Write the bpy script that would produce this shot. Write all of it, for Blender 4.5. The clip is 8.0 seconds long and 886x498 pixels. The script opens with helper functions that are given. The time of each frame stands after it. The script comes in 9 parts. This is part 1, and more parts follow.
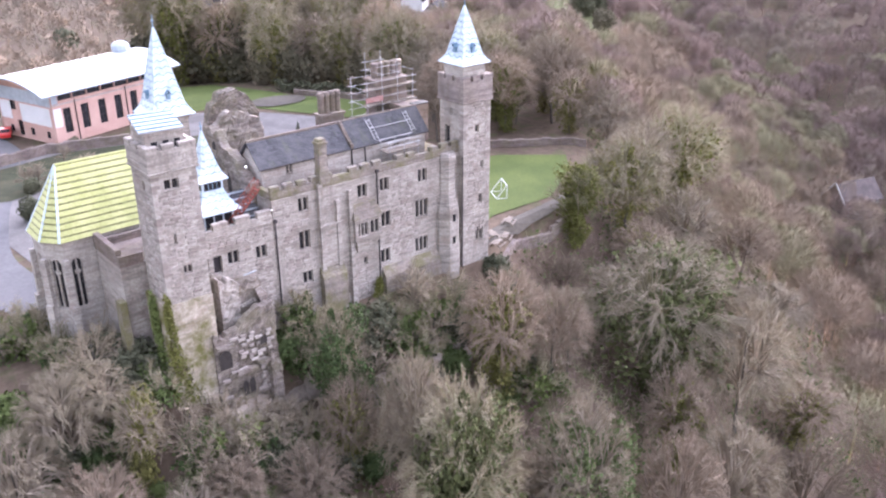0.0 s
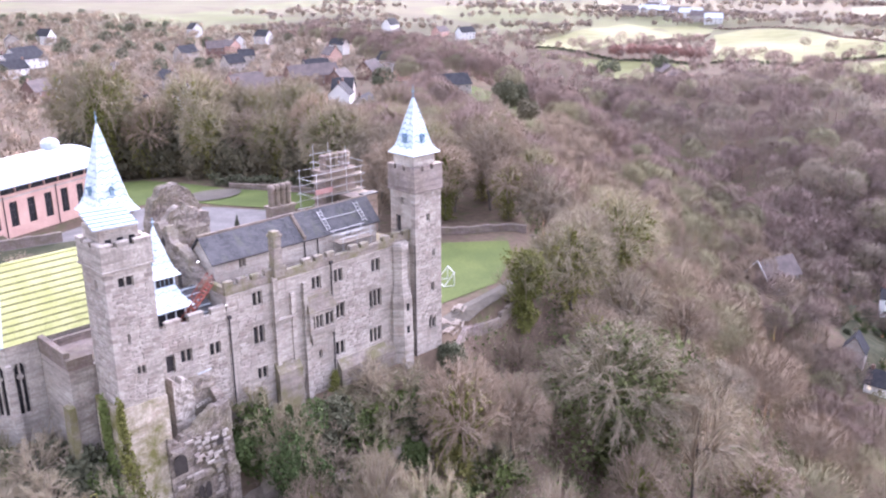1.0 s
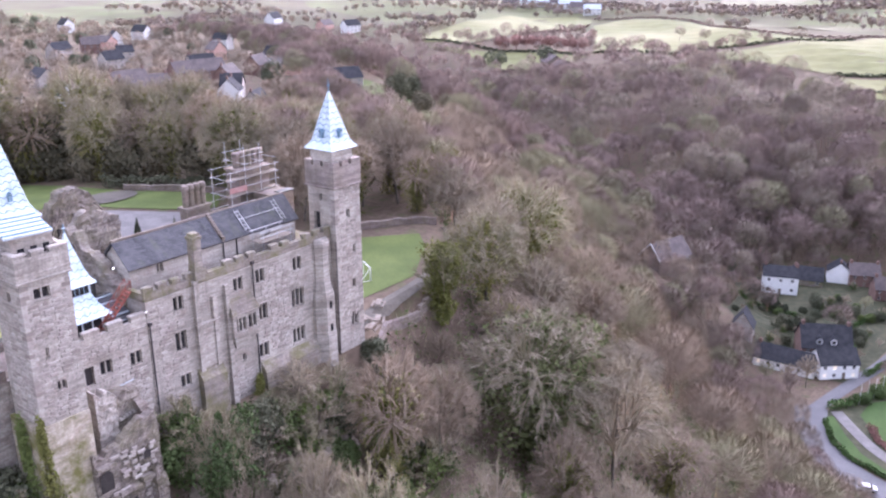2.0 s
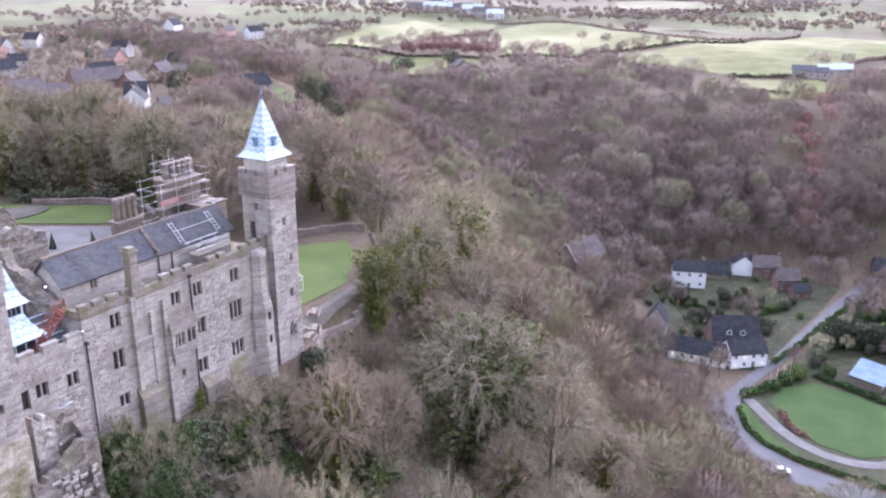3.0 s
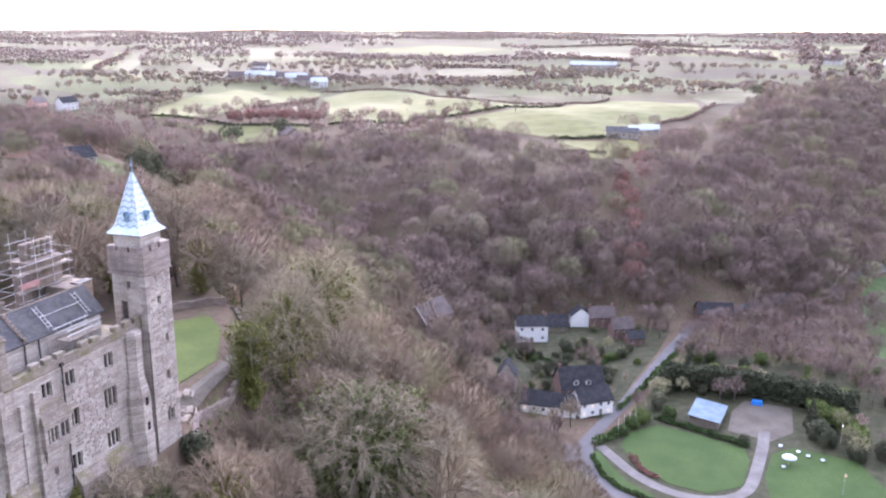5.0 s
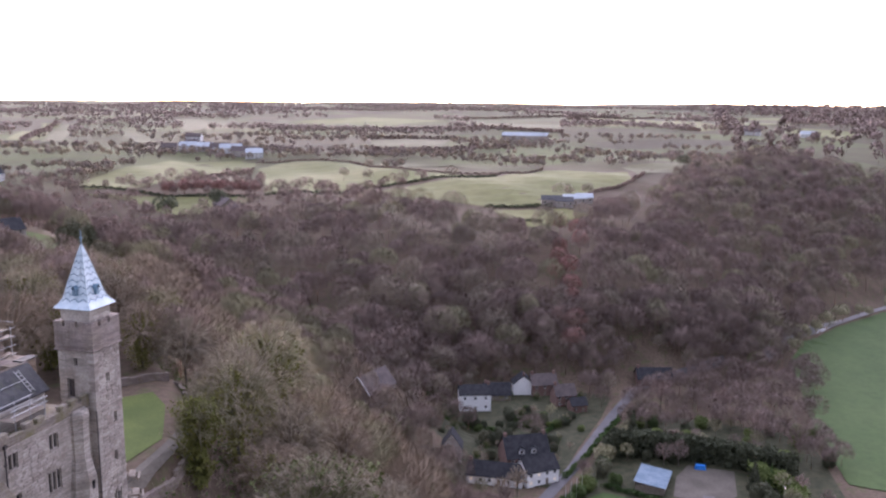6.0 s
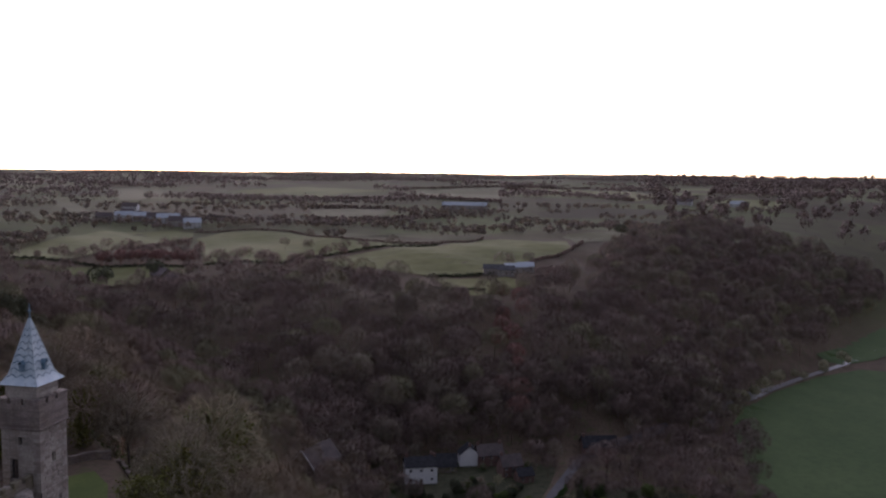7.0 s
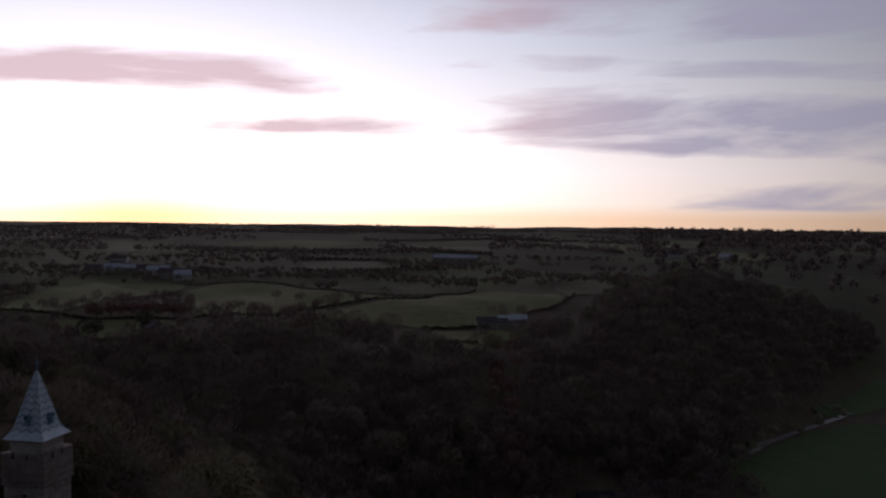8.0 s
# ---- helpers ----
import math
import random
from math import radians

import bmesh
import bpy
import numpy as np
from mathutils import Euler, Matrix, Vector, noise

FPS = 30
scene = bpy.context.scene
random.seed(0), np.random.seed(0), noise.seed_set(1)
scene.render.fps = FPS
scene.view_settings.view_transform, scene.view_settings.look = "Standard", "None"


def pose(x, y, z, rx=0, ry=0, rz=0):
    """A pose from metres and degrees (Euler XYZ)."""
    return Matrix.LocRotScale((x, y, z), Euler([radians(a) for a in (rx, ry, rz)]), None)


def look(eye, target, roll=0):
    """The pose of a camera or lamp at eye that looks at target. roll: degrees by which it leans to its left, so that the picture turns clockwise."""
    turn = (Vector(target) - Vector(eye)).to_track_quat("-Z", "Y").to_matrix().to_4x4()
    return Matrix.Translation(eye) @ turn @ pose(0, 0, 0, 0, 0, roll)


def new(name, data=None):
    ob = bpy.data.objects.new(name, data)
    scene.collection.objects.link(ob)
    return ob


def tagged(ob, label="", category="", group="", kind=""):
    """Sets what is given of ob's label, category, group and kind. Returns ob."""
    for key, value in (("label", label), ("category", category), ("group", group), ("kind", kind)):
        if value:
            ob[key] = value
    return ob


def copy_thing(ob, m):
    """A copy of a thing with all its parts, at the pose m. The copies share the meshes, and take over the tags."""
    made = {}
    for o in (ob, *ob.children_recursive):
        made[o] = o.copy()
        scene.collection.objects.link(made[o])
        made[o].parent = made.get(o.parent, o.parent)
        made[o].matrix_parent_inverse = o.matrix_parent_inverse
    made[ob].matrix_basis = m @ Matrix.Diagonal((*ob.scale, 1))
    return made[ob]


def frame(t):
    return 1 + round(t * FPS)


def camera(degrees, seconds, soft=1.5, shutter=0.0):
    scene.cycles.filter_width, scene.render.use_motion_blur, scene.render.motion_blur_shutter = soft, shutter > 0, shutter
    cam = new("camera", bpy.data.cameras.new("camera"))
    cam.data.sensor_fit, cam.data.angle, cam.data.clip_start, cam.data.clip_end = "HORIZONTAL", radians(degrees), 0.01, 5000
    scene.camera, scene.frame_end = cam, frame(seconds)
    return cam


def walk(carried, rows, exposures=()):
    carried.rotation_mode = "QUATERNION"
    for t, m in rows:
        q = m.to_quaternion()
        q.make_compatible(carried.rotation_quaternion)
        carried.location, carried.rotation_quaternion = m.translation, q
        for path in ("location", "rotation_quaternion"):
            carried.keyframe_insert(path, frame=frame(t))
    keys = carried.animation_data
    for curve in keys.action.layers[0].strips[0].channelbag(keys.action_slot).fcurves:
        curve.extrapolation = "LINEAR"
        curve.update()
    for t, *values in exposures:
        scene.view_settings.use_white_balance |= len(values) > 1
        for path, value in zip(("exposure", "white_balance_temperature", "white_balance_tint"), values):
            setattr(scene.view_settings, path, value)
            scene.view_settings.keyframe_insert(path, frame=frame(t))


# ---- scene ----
cam = camera(53.0, 8.0, 2.2)
PATH = [
    (0, (-41.896, -71.875, 44.39), (-40.726, -70.473, 43.575), -0.3),
    (0.4, (-42.79, -70.838, 44.348), (-41.562, -69.481, 43.541), -0.3),
    (0.5, (-43.013, -70.579, 44.337), (-41.765, -69.228, 43.55), -0.4),
    (0.6, (-43.211, -70.316, 44.321), (-41.944, -68.966, 43.564), -0.3),
    (0.7, (-43.41, -70.052, 44.305), (-42.123, -68.705, 43.577), -0.3),
    (0.8, (-43.608, -69.789, 44.289), (-42.302, -68.445, 43.591), -0.3),
    (0.9, (-43.806, -69.526, 44.274), (-42.48, -68.184, 43.609), -0.3),
    (1, (-44.005, -69.263, 44.258), (-42.66, -67.924, 43.627), -0.3),
    (1.5, (-44.914, -67.686, 44.117), (-43.481, -66.442, 43.486), -0.2),
    (3, (-47.804, -63.486, 44.251), (-46.182, -62.505, 43.614), -0.1),
    (3.5, (-48.6, -61.972, 44.293), (-46.924, -61.086, 43.655), -0.1),
    (4, (-49.214, -60.454, 44.248), (-47.492, -59.663, 43.608), -0.0),
    (4.3, (-49.539, -59.472, 44.215), (-47.791, -58.736, 43.581), 0.0),
    (4.5, (-49.755, -58.817, 44.194), (-47.976, -58.113, 43.611), 0.1),
    (4.7, (-49.81, -58.312, 44.177), (-48.011, -57.629, 43.634), 0.1),
    (5.8, (-50.115, -55.531, 44.081), (-48.229, -54.983, 43.702), 0.3),
    (6, (-50.17, -55.025, 44.064), (-48.27, -54.504, 43.719), 0.3),
    (6.5, (-50.586, -54.174, 44.149), (-48.657, -53.719, 43.881), 0.5),
    (7, (-50.437, -52.825, 44.092), (-48.486, -52.432, 43.902), 0.5),
    (7.5, (-50.095, -51.347, 43.955), (-48.133, -50.973, 43.843), 0.6),
    (8, (-50.16, -50.199, 43.881), (-48.196, -49.828, 43.809), 0.6),
]
EXPOSURES = [(0.0, 2.16, 5800, 17), (1.0, 2.30, 5760, 22), (1.5, 2.0, 5680, 22), (3.5, 1.99, 5480, 17), (4.5, 2.22, 5520, 17), (5.2, 1.85, 5650, 19), (6.0, 1.04, 5800, 21), (6.5, 0.1, 5850, 20), (7.0, -0.88, 5800, 19), (7.5, -2.15, 5750, 16), (8.0, -2.97, 5700, 16)]
walk(cam, [(t, look(eye, target, roll)) for t, eye, target, roll in PATH], EXPOSURES)

# ---- sky, sun, exposure ----
SUN_AZ = radians(29.6)
world = bpy.data.worlds.new("dusk_sky")
scene.world = world
world.use_nodes = True
wn, wl = world.node_tree.nodes, world.node_tree.links
wn.clear()


def wmath(op, a, b=None, clamp=False):
    n = wn.new("ShaderNodeMath")
    n.operation, n.use_clamp = op, clamp
    for i, v in enumerate((a, b)):
        if v is None:
            continue
        if isinstance(v, (int, float)):
            n.inputs[i].default_value = v
        else:
            wl.new(v, n.inputs[i])
    return n.outputs[0]


def wmix(fac, a, b):
    n = wn.new("ShaderNodeMix")
    n.data_type = "RGBA"
    for sock, v in ((n.inputs[0], fac), (n.inputs[6], a), (n.inputs[7], b)):
        if isinstance(v, (int, float)):
            sock.default_value = v
        elif isinstance(v, tuple):
            sock.default_value = (*v, 1)
        else:
            wl.new(v, sock)
    return n.outputs[2]


def wramp(fac, stops):
    n = wn.new("ShaderNodeValToRGB")
    cr = n.color_ramp
    while len(cr.elements) < len(stops):
        cr.elements.new(0.5)
    for e, (p, c) in zip(cr.elements, stops):
        e.position, e.color = p, (*c, 1) if isinstance(c, tuple) else (c, c, c, 1)
    wl.new(fac, n.inputs[0])
    return n.outputs[0]


tc = wn.new("ShaderNodeTexCoord")
sep = wn.new("ShaderNodeSeparateXYZ")
wl.new(tc.outputs["Generated"], sep.inputs[0])
dx, dy, dz = sep.outputs
sky = wn.new("ShaderNodeTexSky")
sky.sky_type, sky.sun_disc = "NISHITA", False
sky.sun_elevation, sky.sun_rotation = radians(2.0), radians(90) - SUN_AZ
sky.air_density, sky.dust_density = 1.0, 2.0
# closeness to the sun's bearing, 0 behind to 1 towards it
toward = wmath("ADD", wmath("MULTIPLY", dx, math.cos(SUN_AZ)), wmath("MULTIPLY", dy, math.sin(SUN_AZ)))
toward = wmath("MULTIPLY_ADD", toward, 0.5)
wn[-1].inputs[2].default_value = 0.5
up = wmath("MAXIMUM", dz, 0.0)
# glow of the set sun along the horizon
glow = wmath("MULTIPLY", wmath("POWER", toward, 6.0), wmath("POWER", wmath("SUBTRACT", 1.0, up), 2.8))
base = wn.new("ShaderNodeMix")
base.data_type, base.blend_type = "RGBA", "ADD"
base.inputs[0].default_value = 1.0
nish = wn.new("ShaderNodeMix")
nish.data_type, nish.blend_type = "RGBA", "MULTIPLY"
nish.inputs[0].default_value = 1.0
wl.new(sky.outputs[0], nish.inputs[6])
nish.inputs[7].default_value = (0.10, 0.10, 0.10, 1)
wl.new(nish.outputs[2], base.inputs[6])
pale = wramp(up, [(0.0, (1.00, 0.66, 0.40)), (0.016, (1.10, 0.88, 0.68)), (0.05, (1.15, 0.98, 0.84)), (0.2, (0.95, 0.93, 0.95)), (0.7, (0.42, 0.46, 0.58))])
gl = wn.new("ShaderNodeMix")
gl.data_type, gl.blend_type = "RGBA", "MULTIPLY"
gl.inputs[0].default_value = 1.0
wl.new(pale, gl.inputs[6])
amount = wmath("MULTIPLY_ADD", glow, 9.0)
wn[-1].inputs[2].default_value = 0.5
amount = wmath("ADD", amount, wmath("MULTIPLY", wmath("MULTIPLY", wmath("POWER", toward, 16.0), wmath("POWER", wmath("SUBTRACT", 1.0, up), 2.0)), 4.5))
gray = wn.new("ShaderNodeCombineColor")
for i in range(3):
    wl.new(amount, gray.inputs[i])
wl.new(gray.outputs[0], gl.inputs[7])
wl.new(gl.outputs[2], base.inputs[7])
# the afterglow where the sun has just gone
near_sun = wmath("ADD", wmath("MULTIPLY", dx, math.cos(SUN_AZ)), wmath("MULTIPLY", dy, math.sin(SUN_AZ)))
hot = wmath("MULTIPLY", wmath("POWER", wmath("MAXIMUM", near_sun, 0.0), 220.0), wmath("POWER", wmath("SUBTRACT", 1.0, up), 30.0))
# long flat banks of cloud
flat = wmath("ADD", up, 0.10)
cu, cv = wmath("DIVIDE", dx, flat), wmath("DIVIDE", dy, flat)
comb = wn.new("ShaderNodeCombineXYZ")
wl.new(wmath("MULTIPLY", cu, 1.0), comb.inputs[0])
wl.new(wmath("MULTIPLY", cv, 0.42), comb.inputs[1])
cn = wn.new("ShaderNodeTexNoise")
cn.inputs["Scale"].default_value, cn.inputs["Detail"].default_value, cn.inputs["Roughness"].default_value = 0.50, 7.0, 0.55
wl.new(comb.outputs[0], cn.inputs["Vector"])
cover = wmath("ADD", cn.outputs["Fac"], wmath("MULTIPLY", up, 0.22))
cover = wmath("SUBTRACT", cover, wmath("MULTIPLY", glow, 0.07))
high = wramp(cover, [(0.485, 0.0), (0.555, 0.95)])
# the western sky: streaks drawn out along the horizon, in banks of uneven height
az = wmath("ARCTAN2", dy, dx)
lane = wn.new("ShaderNodeCombineXYZ")
wl.new(wmath("MULTIPLY", az, 4.2), lane.inputs[0])
wl.new(wmath("MULTIPLY", wmath("ADD", dz, wmath("MULTIPLY", az, 0.05)), 24.0), lane.inputs[1])
ln = wn.new("ShaderNodeTexNoise")
ln.inputs["Scale"].default_value, ln.inputs["Detail"].default_value, ln.inputs["Roughness"].default_value, ln.inputs["Distortion"].default_value = 1.1, 8.0, 0.55, 0.35
wl.new(lane.outputs[0], ln.inputs["Vector"])


def rise(v, a, b):
    """0 below a, 1 above b, smooth between; falling if a > b."""
    n = wn.new("ShaderNodeMapRange")
    n.interpolation_type = "SMOOTHSTEP"
    wl.new(v, n.inputs[0])
    for i, q in ((1, min(a, b)), (2, max(a, b)), (3, 0.0 if a < b else 1.0), (4, 1.0 if a < b else 0.0)):
        n.inputs[i].default_value = q
    return n.outputs[0]


slant = wmath("SUBTRACT", dz, wmath("MULTIPLY", wmath("SUBTRACT", az, 0.0), 0.055))


def bank_on(v, lo0, lo1, hi0, hi1, side_a, side_b, full):
    return wmath("MULTIPLY", wmath("MULTIPLY", wmath("MULTIPLY", rise(v, lo0, lo1), rise(v, hi1, hi0)), rise(az, side_a, side_b)), full)


banks = wmath("MAXIMUM", bank_on(slant, 0.062, 0.080, 0.120, 0.160, 0.24, 0.06, 1.0), bank_on(dz, 0.122, 0.138, 0.160, 0.186, 0.24, 0.40, 1.0))
banks = wmath("MAXIMUM", banks, bank_on(slant, 0.150, 0.158, 0.170, 0.180, 0.34, 0.14, 0.62))
banks = wmath("MAXIMUM", banks, bank_on(dz, 0.084, 0.095, 0.100, 0.116, 0.05, 0.18, 0.76))
banks = wmath("MAXIMUM", banks, bank_on(slant, 0.176, 0.205, 0.6, 0.7, 0.30, 0.06, 1.0))
banks = wmath("MAXIMUM", banks, bank_on(dz, 0.004, 0.014, 0.030, 0.048, 0.10, -0.14, 0.62))
low = wramp(wmath("ADD", wmath("MULTIPLY", ln.outputs["Fac"], 1.05), wmath("MULTIPLY", banks, 0.36)), [(0.68, 0.0), (0.93, 0.92)])
west = wmath("MULTIPLY", wmath("MULTIPLY", rise(az, -0.75, -0.45), rise(az, 1.15, 0.8)), rise(dz, 0.45, 0.27))
mask = wmix(west, high, low)
warm = wmix(wmath("MULTIPLY", glow, 2.0, True), (2.6, 2.5, 2.95), (6.0, 4.2, 3.9))
warm = wmix(wmath("MULTIPLY", rise(az, 0.22, -0.12), 0.85), warm, (3.8, 3.5, 3.95))
dim = wmix(wmath("POWER", toward, 3.0), (0.36, 0.37, 0.44), warm)
total = wmix(mask, base.outputs[2], dim)
total = wmix(wmath("MULTIPLY", hot, 0.75, True), total, (15.0, 7.0, 2.6))
bg = wn.new("ShaderNodeBackground")
wl.new(total, bg.inputs["Color"])
bg.inputs["Strength"].default_value = 1.0
wo = wn.new("ShaderNodeOutputWorld")
wl.new(bg.outputs[0], wo.inputs["Surface"])

sun = new("sun", bpy.data.lights.new("sun", "SUN"))
sun.data.energy, sun.data.angle, sun.data.color = 0.5, radians(12), (1.0, 0.72, 0.52)
sun.matrix_world = look((math.cos(SUN_AZ) * 300, math.sin(SUN_AZ) * 300, 30), (0, 0, 0))

# ---- materials ----


class Mat:
    """Builds one node material."""

    def __init__(self, name, rough=0.9, metal=0.0, spec=0.3):
        self.m = bpy.data.materials.new(name)
        self.m.use_nodes = True
        self.n, self.l = self.m.node_tree.nodes, self.m.node_tree.links
        self.b = self.n["Principled BSDF"]
        self.b.inputs["Roughness"].default_value = rough
        self.b.inputs["Metallic"].default_value = metal
        self.b.inputs["Specular IOR Level"].default_value = spec
        self.co = self.n.new("ShaderNodeTexCoord").outputs["Object"]
        self.geo = self.n.new("ShaderNodeNewGeometry")

    def put(self, sock, v):
        if isinstance(v, (int, float)):
            sock.default_value = v
        elif isinstance(v, tuple):
            sock.default_value = (*v, 1) if len(v) == 3 else v
        else:
            self.l.new(v, sock)

    def math(self, op, a, b=0.0, clamp=False):
        n = self.n.new("ShaderNodeMath")
        n.operation, n.use_clamp = op, clamp
        self.put(n.inputs[0], a)
        self.put(n.inputs[1], b)
        return n.outputs[0]

    def noise(self, scale, detail=4.0, rough=0.55, vec=None, stretch=None):
        n = self.n.new("ShaderNodeTexNoise")
        n.inputs["Scale"].default_value, n.inputs["Detail"].default_value, n.inputs["Roughness"].default_value = scale, detail, rough
        v = vec or self.geo.outputs["Position"]
        if stretch:
            k = self.n.new("ShaderNodeMapping")
            k.inputs["Scale"].default_value = stretch
            self.l.new(v, k.inputs["Vector"])
            v = k.outputs[0]
        self.l.new(v, n.inputs["Vector"])
        return n.outputs["Fac"]

    def ramp(self, fac, stops):
        n = self.n.new("ShaderNodeValToRGB")
        cr = n.color_ramp
        while len(cr.elements) < len(stops):
            cr.elements.new(0.5)
        for e, (p, c) in zip(cr.elements, stops):
            e.position, e.color = p, (*c, 1) if isinstance(c, tuple) else (c, c, c, 1)
        self.l.new(fac, n.inputs[0])
        return n.outputs[0]

    def mix(self, fac, a, b, how="MIX"):
        n = self.n.new("ShaderNodeMix")
        n.data_type, n.blend_type = "RGBA", how
        self.put(n.inputs[0], fac)
        self.put(n.inputs[6], a)
        self.put(n.inputs[7], b)
        return n.outputs[2]

    def color(self, c):
        self.put(self.b.inputs["Base Color"], c)
        return self

    def bump(self, h, strength=0.4, dist=0.05):
        n = self.n.new("ShaderNodeBump")
        n.inputs["Strength"].default_value, n.inputs["Distance"].default_value = strength, dist
        self.put(n.inputs["Height"], h)
        self.l.new(n.outputs[0], self.b.inputs["Normal"])
        return self

    def island(self):
        return self.geo.outputs["Random Per Island"]

    def each(self):
        return self.n.new("ShaderNodeObjectInfo").outputs["Random"]

    def wall_uv(self):
        """Along the wall and up it, from the place in the world."""
        s = self.n.new("ShaderNodeSeparateXYZ")
        self.l.new(self.geo.outputs["Position"], s.inputs[0])
        c = self.n.new("ShaderNodeCombineXYZ")
        self.l.new(self.math("ADD", s.outputs[0], s.outputs[1]), c.inputs[0])
        self.l.new(s.outputs[2], c.inputs[1])
        return c.outputs[0]

    def bricks(self, w, h, mortar, c1, c2, cm, squash=1.0):
        n = self.n.new("ShaderNodeTexBrick")
        n.inputs["Scale"].default_value = 1.0
        n.inputs["Brick Width"].default_value, n.inputs["Row Height"].default_value = w, h
        n.inputs["Mortar Size"].default_value, n.inputs["Mortar Smooth"].default_value = mortar, 0.4
        self.put(n.inputs["Color1"], c1)
        self.put(n.inputs["Color2"], c2)
        self.put(n.inputs["Mortar"], cm)
        self.l.new(self.wall_uv(), n.inputs["Vector"])
        return n


def stone_mat(name, a, b, stain, green=0.0, block=(0.62, 0.31)):
    """Coursed squared stone: courses of uneven tint, blotches of pale and reddish stone, dark runs of damp."""
    k = Mat(name, 0.95, spec=0.15)
    br = k.bricks(block[0], block[1], 0.018, a, b, tuple(v * 0.66 for v in a))
    br.inputs["Bias"].default_value = -0.1
    br2 = k.bricks(block[0] * 2.3, block[1] * 3, 0.0, (0.92, 0.90, 0.90), (1.08, 1.07, 1.06), (1, 1, 1))
    big = k.noise(0.16, 6, 0.65)
    mid = k.noise(0.75, 5, 0.7)
    streak = k.noise(1.1, 6, 0.65, stretch=(0.9, 0.9, 0.12))
    course = k.noise(1.0, 3, 0.6, stretch=(0.32, 0.32, 2.6))
    fine = k.noise(5.0, 5, 0.7)
    c = k.mix(1.0, br.outputs["Color"], br2.outputs["Color"], "MULTIPLY")
    c = k.mix(k.ramp(big, [(0.42, 0.0), (0.62, 0.7)]), c, tuple(min(1, v * 1.22) for v in b))
    c = k.mix(k.ramp(mid, [(0.52, 0.0), (0.66, 0.55)]), c, (a[0] * 0.86, a[1] * 0.72, a[2] * 0.70))
    odd = k.bricks(block[0], block[1], 0.0, (1.05, 1.05, 1.05), (0.50, 0.47, 0.46), (1, 1, 1))
    odd.inputs["Bias"].default_value = -0.62
    c = k.mix(0.8, c, odd.outputs["Color"], "MULTIPLY")
    c = k.mix(k.ramp(course, [(0.48, 0.0), (0.64, 0.55)]), c, tuple(v * 0.60 for v in a))
    c = k.mix(k.ramp(streak, [(0.54, 0.0), (0.72, 0.5)]), c, stain)
    c = k.mix(k.ramp(fine, [(0.34, 0.5), (0.58, 0.0)]), c, tuple(v * 0.45 for v in a))
    if green:
        c = k.mix(k.math("MULTIPLY", k.ramp(k.noise(0.45, 6, 0.65), [(0.42, 0.0), (0.62, 1.0)]), green), c, (0.14, 0.135, 0.05))
    k.color(c)
    h = k.math("ADD", k.math("MULTIPLY", br.outputs["Fac"], -0.5), k.math("ADD", fine, mid))
    return k.bump(h, 0.6, 0.08).m


STONE = stone_mat("sandstone_ashlar", (0.315, 0.286, 0.252), (0.465, 0.428, 0.384), (0.175, 0.152, 0.132))
STONE_PALE = stone_mat("chapel_ashlar", (0.41, 0.382, 0.345), (0.50, 0.462, 0.415), (0.26, 0.23, 0.205))
STONE_DARK = stone_mat("weathered_rubble", (0.20, 0.165, 0.15), (0.30, 0.25, 0.225), (0.085, 0.07, 0.065), 0.3, (0.5, 0.26))
STONE_RUIN = stone_mat("ruined_masonry", (0.165, 0.142, 0.124), (0.345, 0.305, 0.268), (0.065, 0.055, 0.048), 0.3, (0.42, 0.24))
STONE_ALGAE = stone_mat("algae_stained_ashlar", (0.42, 0.37, 0.31), (0.50, 0.45, 0.37), (0.22, 0.19, 0.10), 1.0)
STONE_MOSS = stone_mat("mossy_masonry", (0.215, 0.19, 0.165), (0.33, 0.29, 0.255), (0.09, 0.085, 0.05), 0.75, (0.5, 0.28))
STONE_WORN = stone_mat("sooty_ashlar", (0.25, 0.212, 0.195), (0.37, 0.322, 0.30), (0.12, 0.10, 0.092), 0.15, (0.55, 0.29))


def plain_mat(name, a, b, rough=0.8, metal=0.0, scale=1.5, fine=14.0, spec=0.3, bump=0.25):
    k = Mat(name, rough, metal, spec)
    n1, n2 = k.noise(scale, 4), k.noise(fine, 4, 0.65)
    c = k.mix(k.ramp(n1, [(0.35, 0.0), (0.65, 1.0)]), a, b)
    c = k.mix(k.ramp(n2, [(0.35, 0.35), (0.6, 0.0)]), c, tuple(v * 0.55 for v in a))
    k.color(c)
    return k.bump(n2, bump, 0.03).m


def lead_mat():
    k = Mat("pale_sheet_lead", 0.42, 0.0, 0.6)
    n1 = k.noise(0.8, 4)
    st = k.noise(2.2, 4, stretch=(1, 1, 0.25))
    c = k.mix(k.ramp(n1, [(0.35, 0.0), (0.65, 1.0)]), (0.42, 0.53, 0.61), (0.60, 0.69, 0.74))
    c = k.mix(k.ramp(st, [(0.56, 0.0), (0.72, 0.7)]), c, (0.20, 0.26, 0.31))
    k.color(c)
    return k.bump(st, 0.2, 0.03).m


LEAD = lead_mat()
LEAD_DARK = plain_mat("weathered_lead_seam", (0.13, 0.22, 0.30), (0.24, 0.34, 0.42), 0.5)
SLATE = None


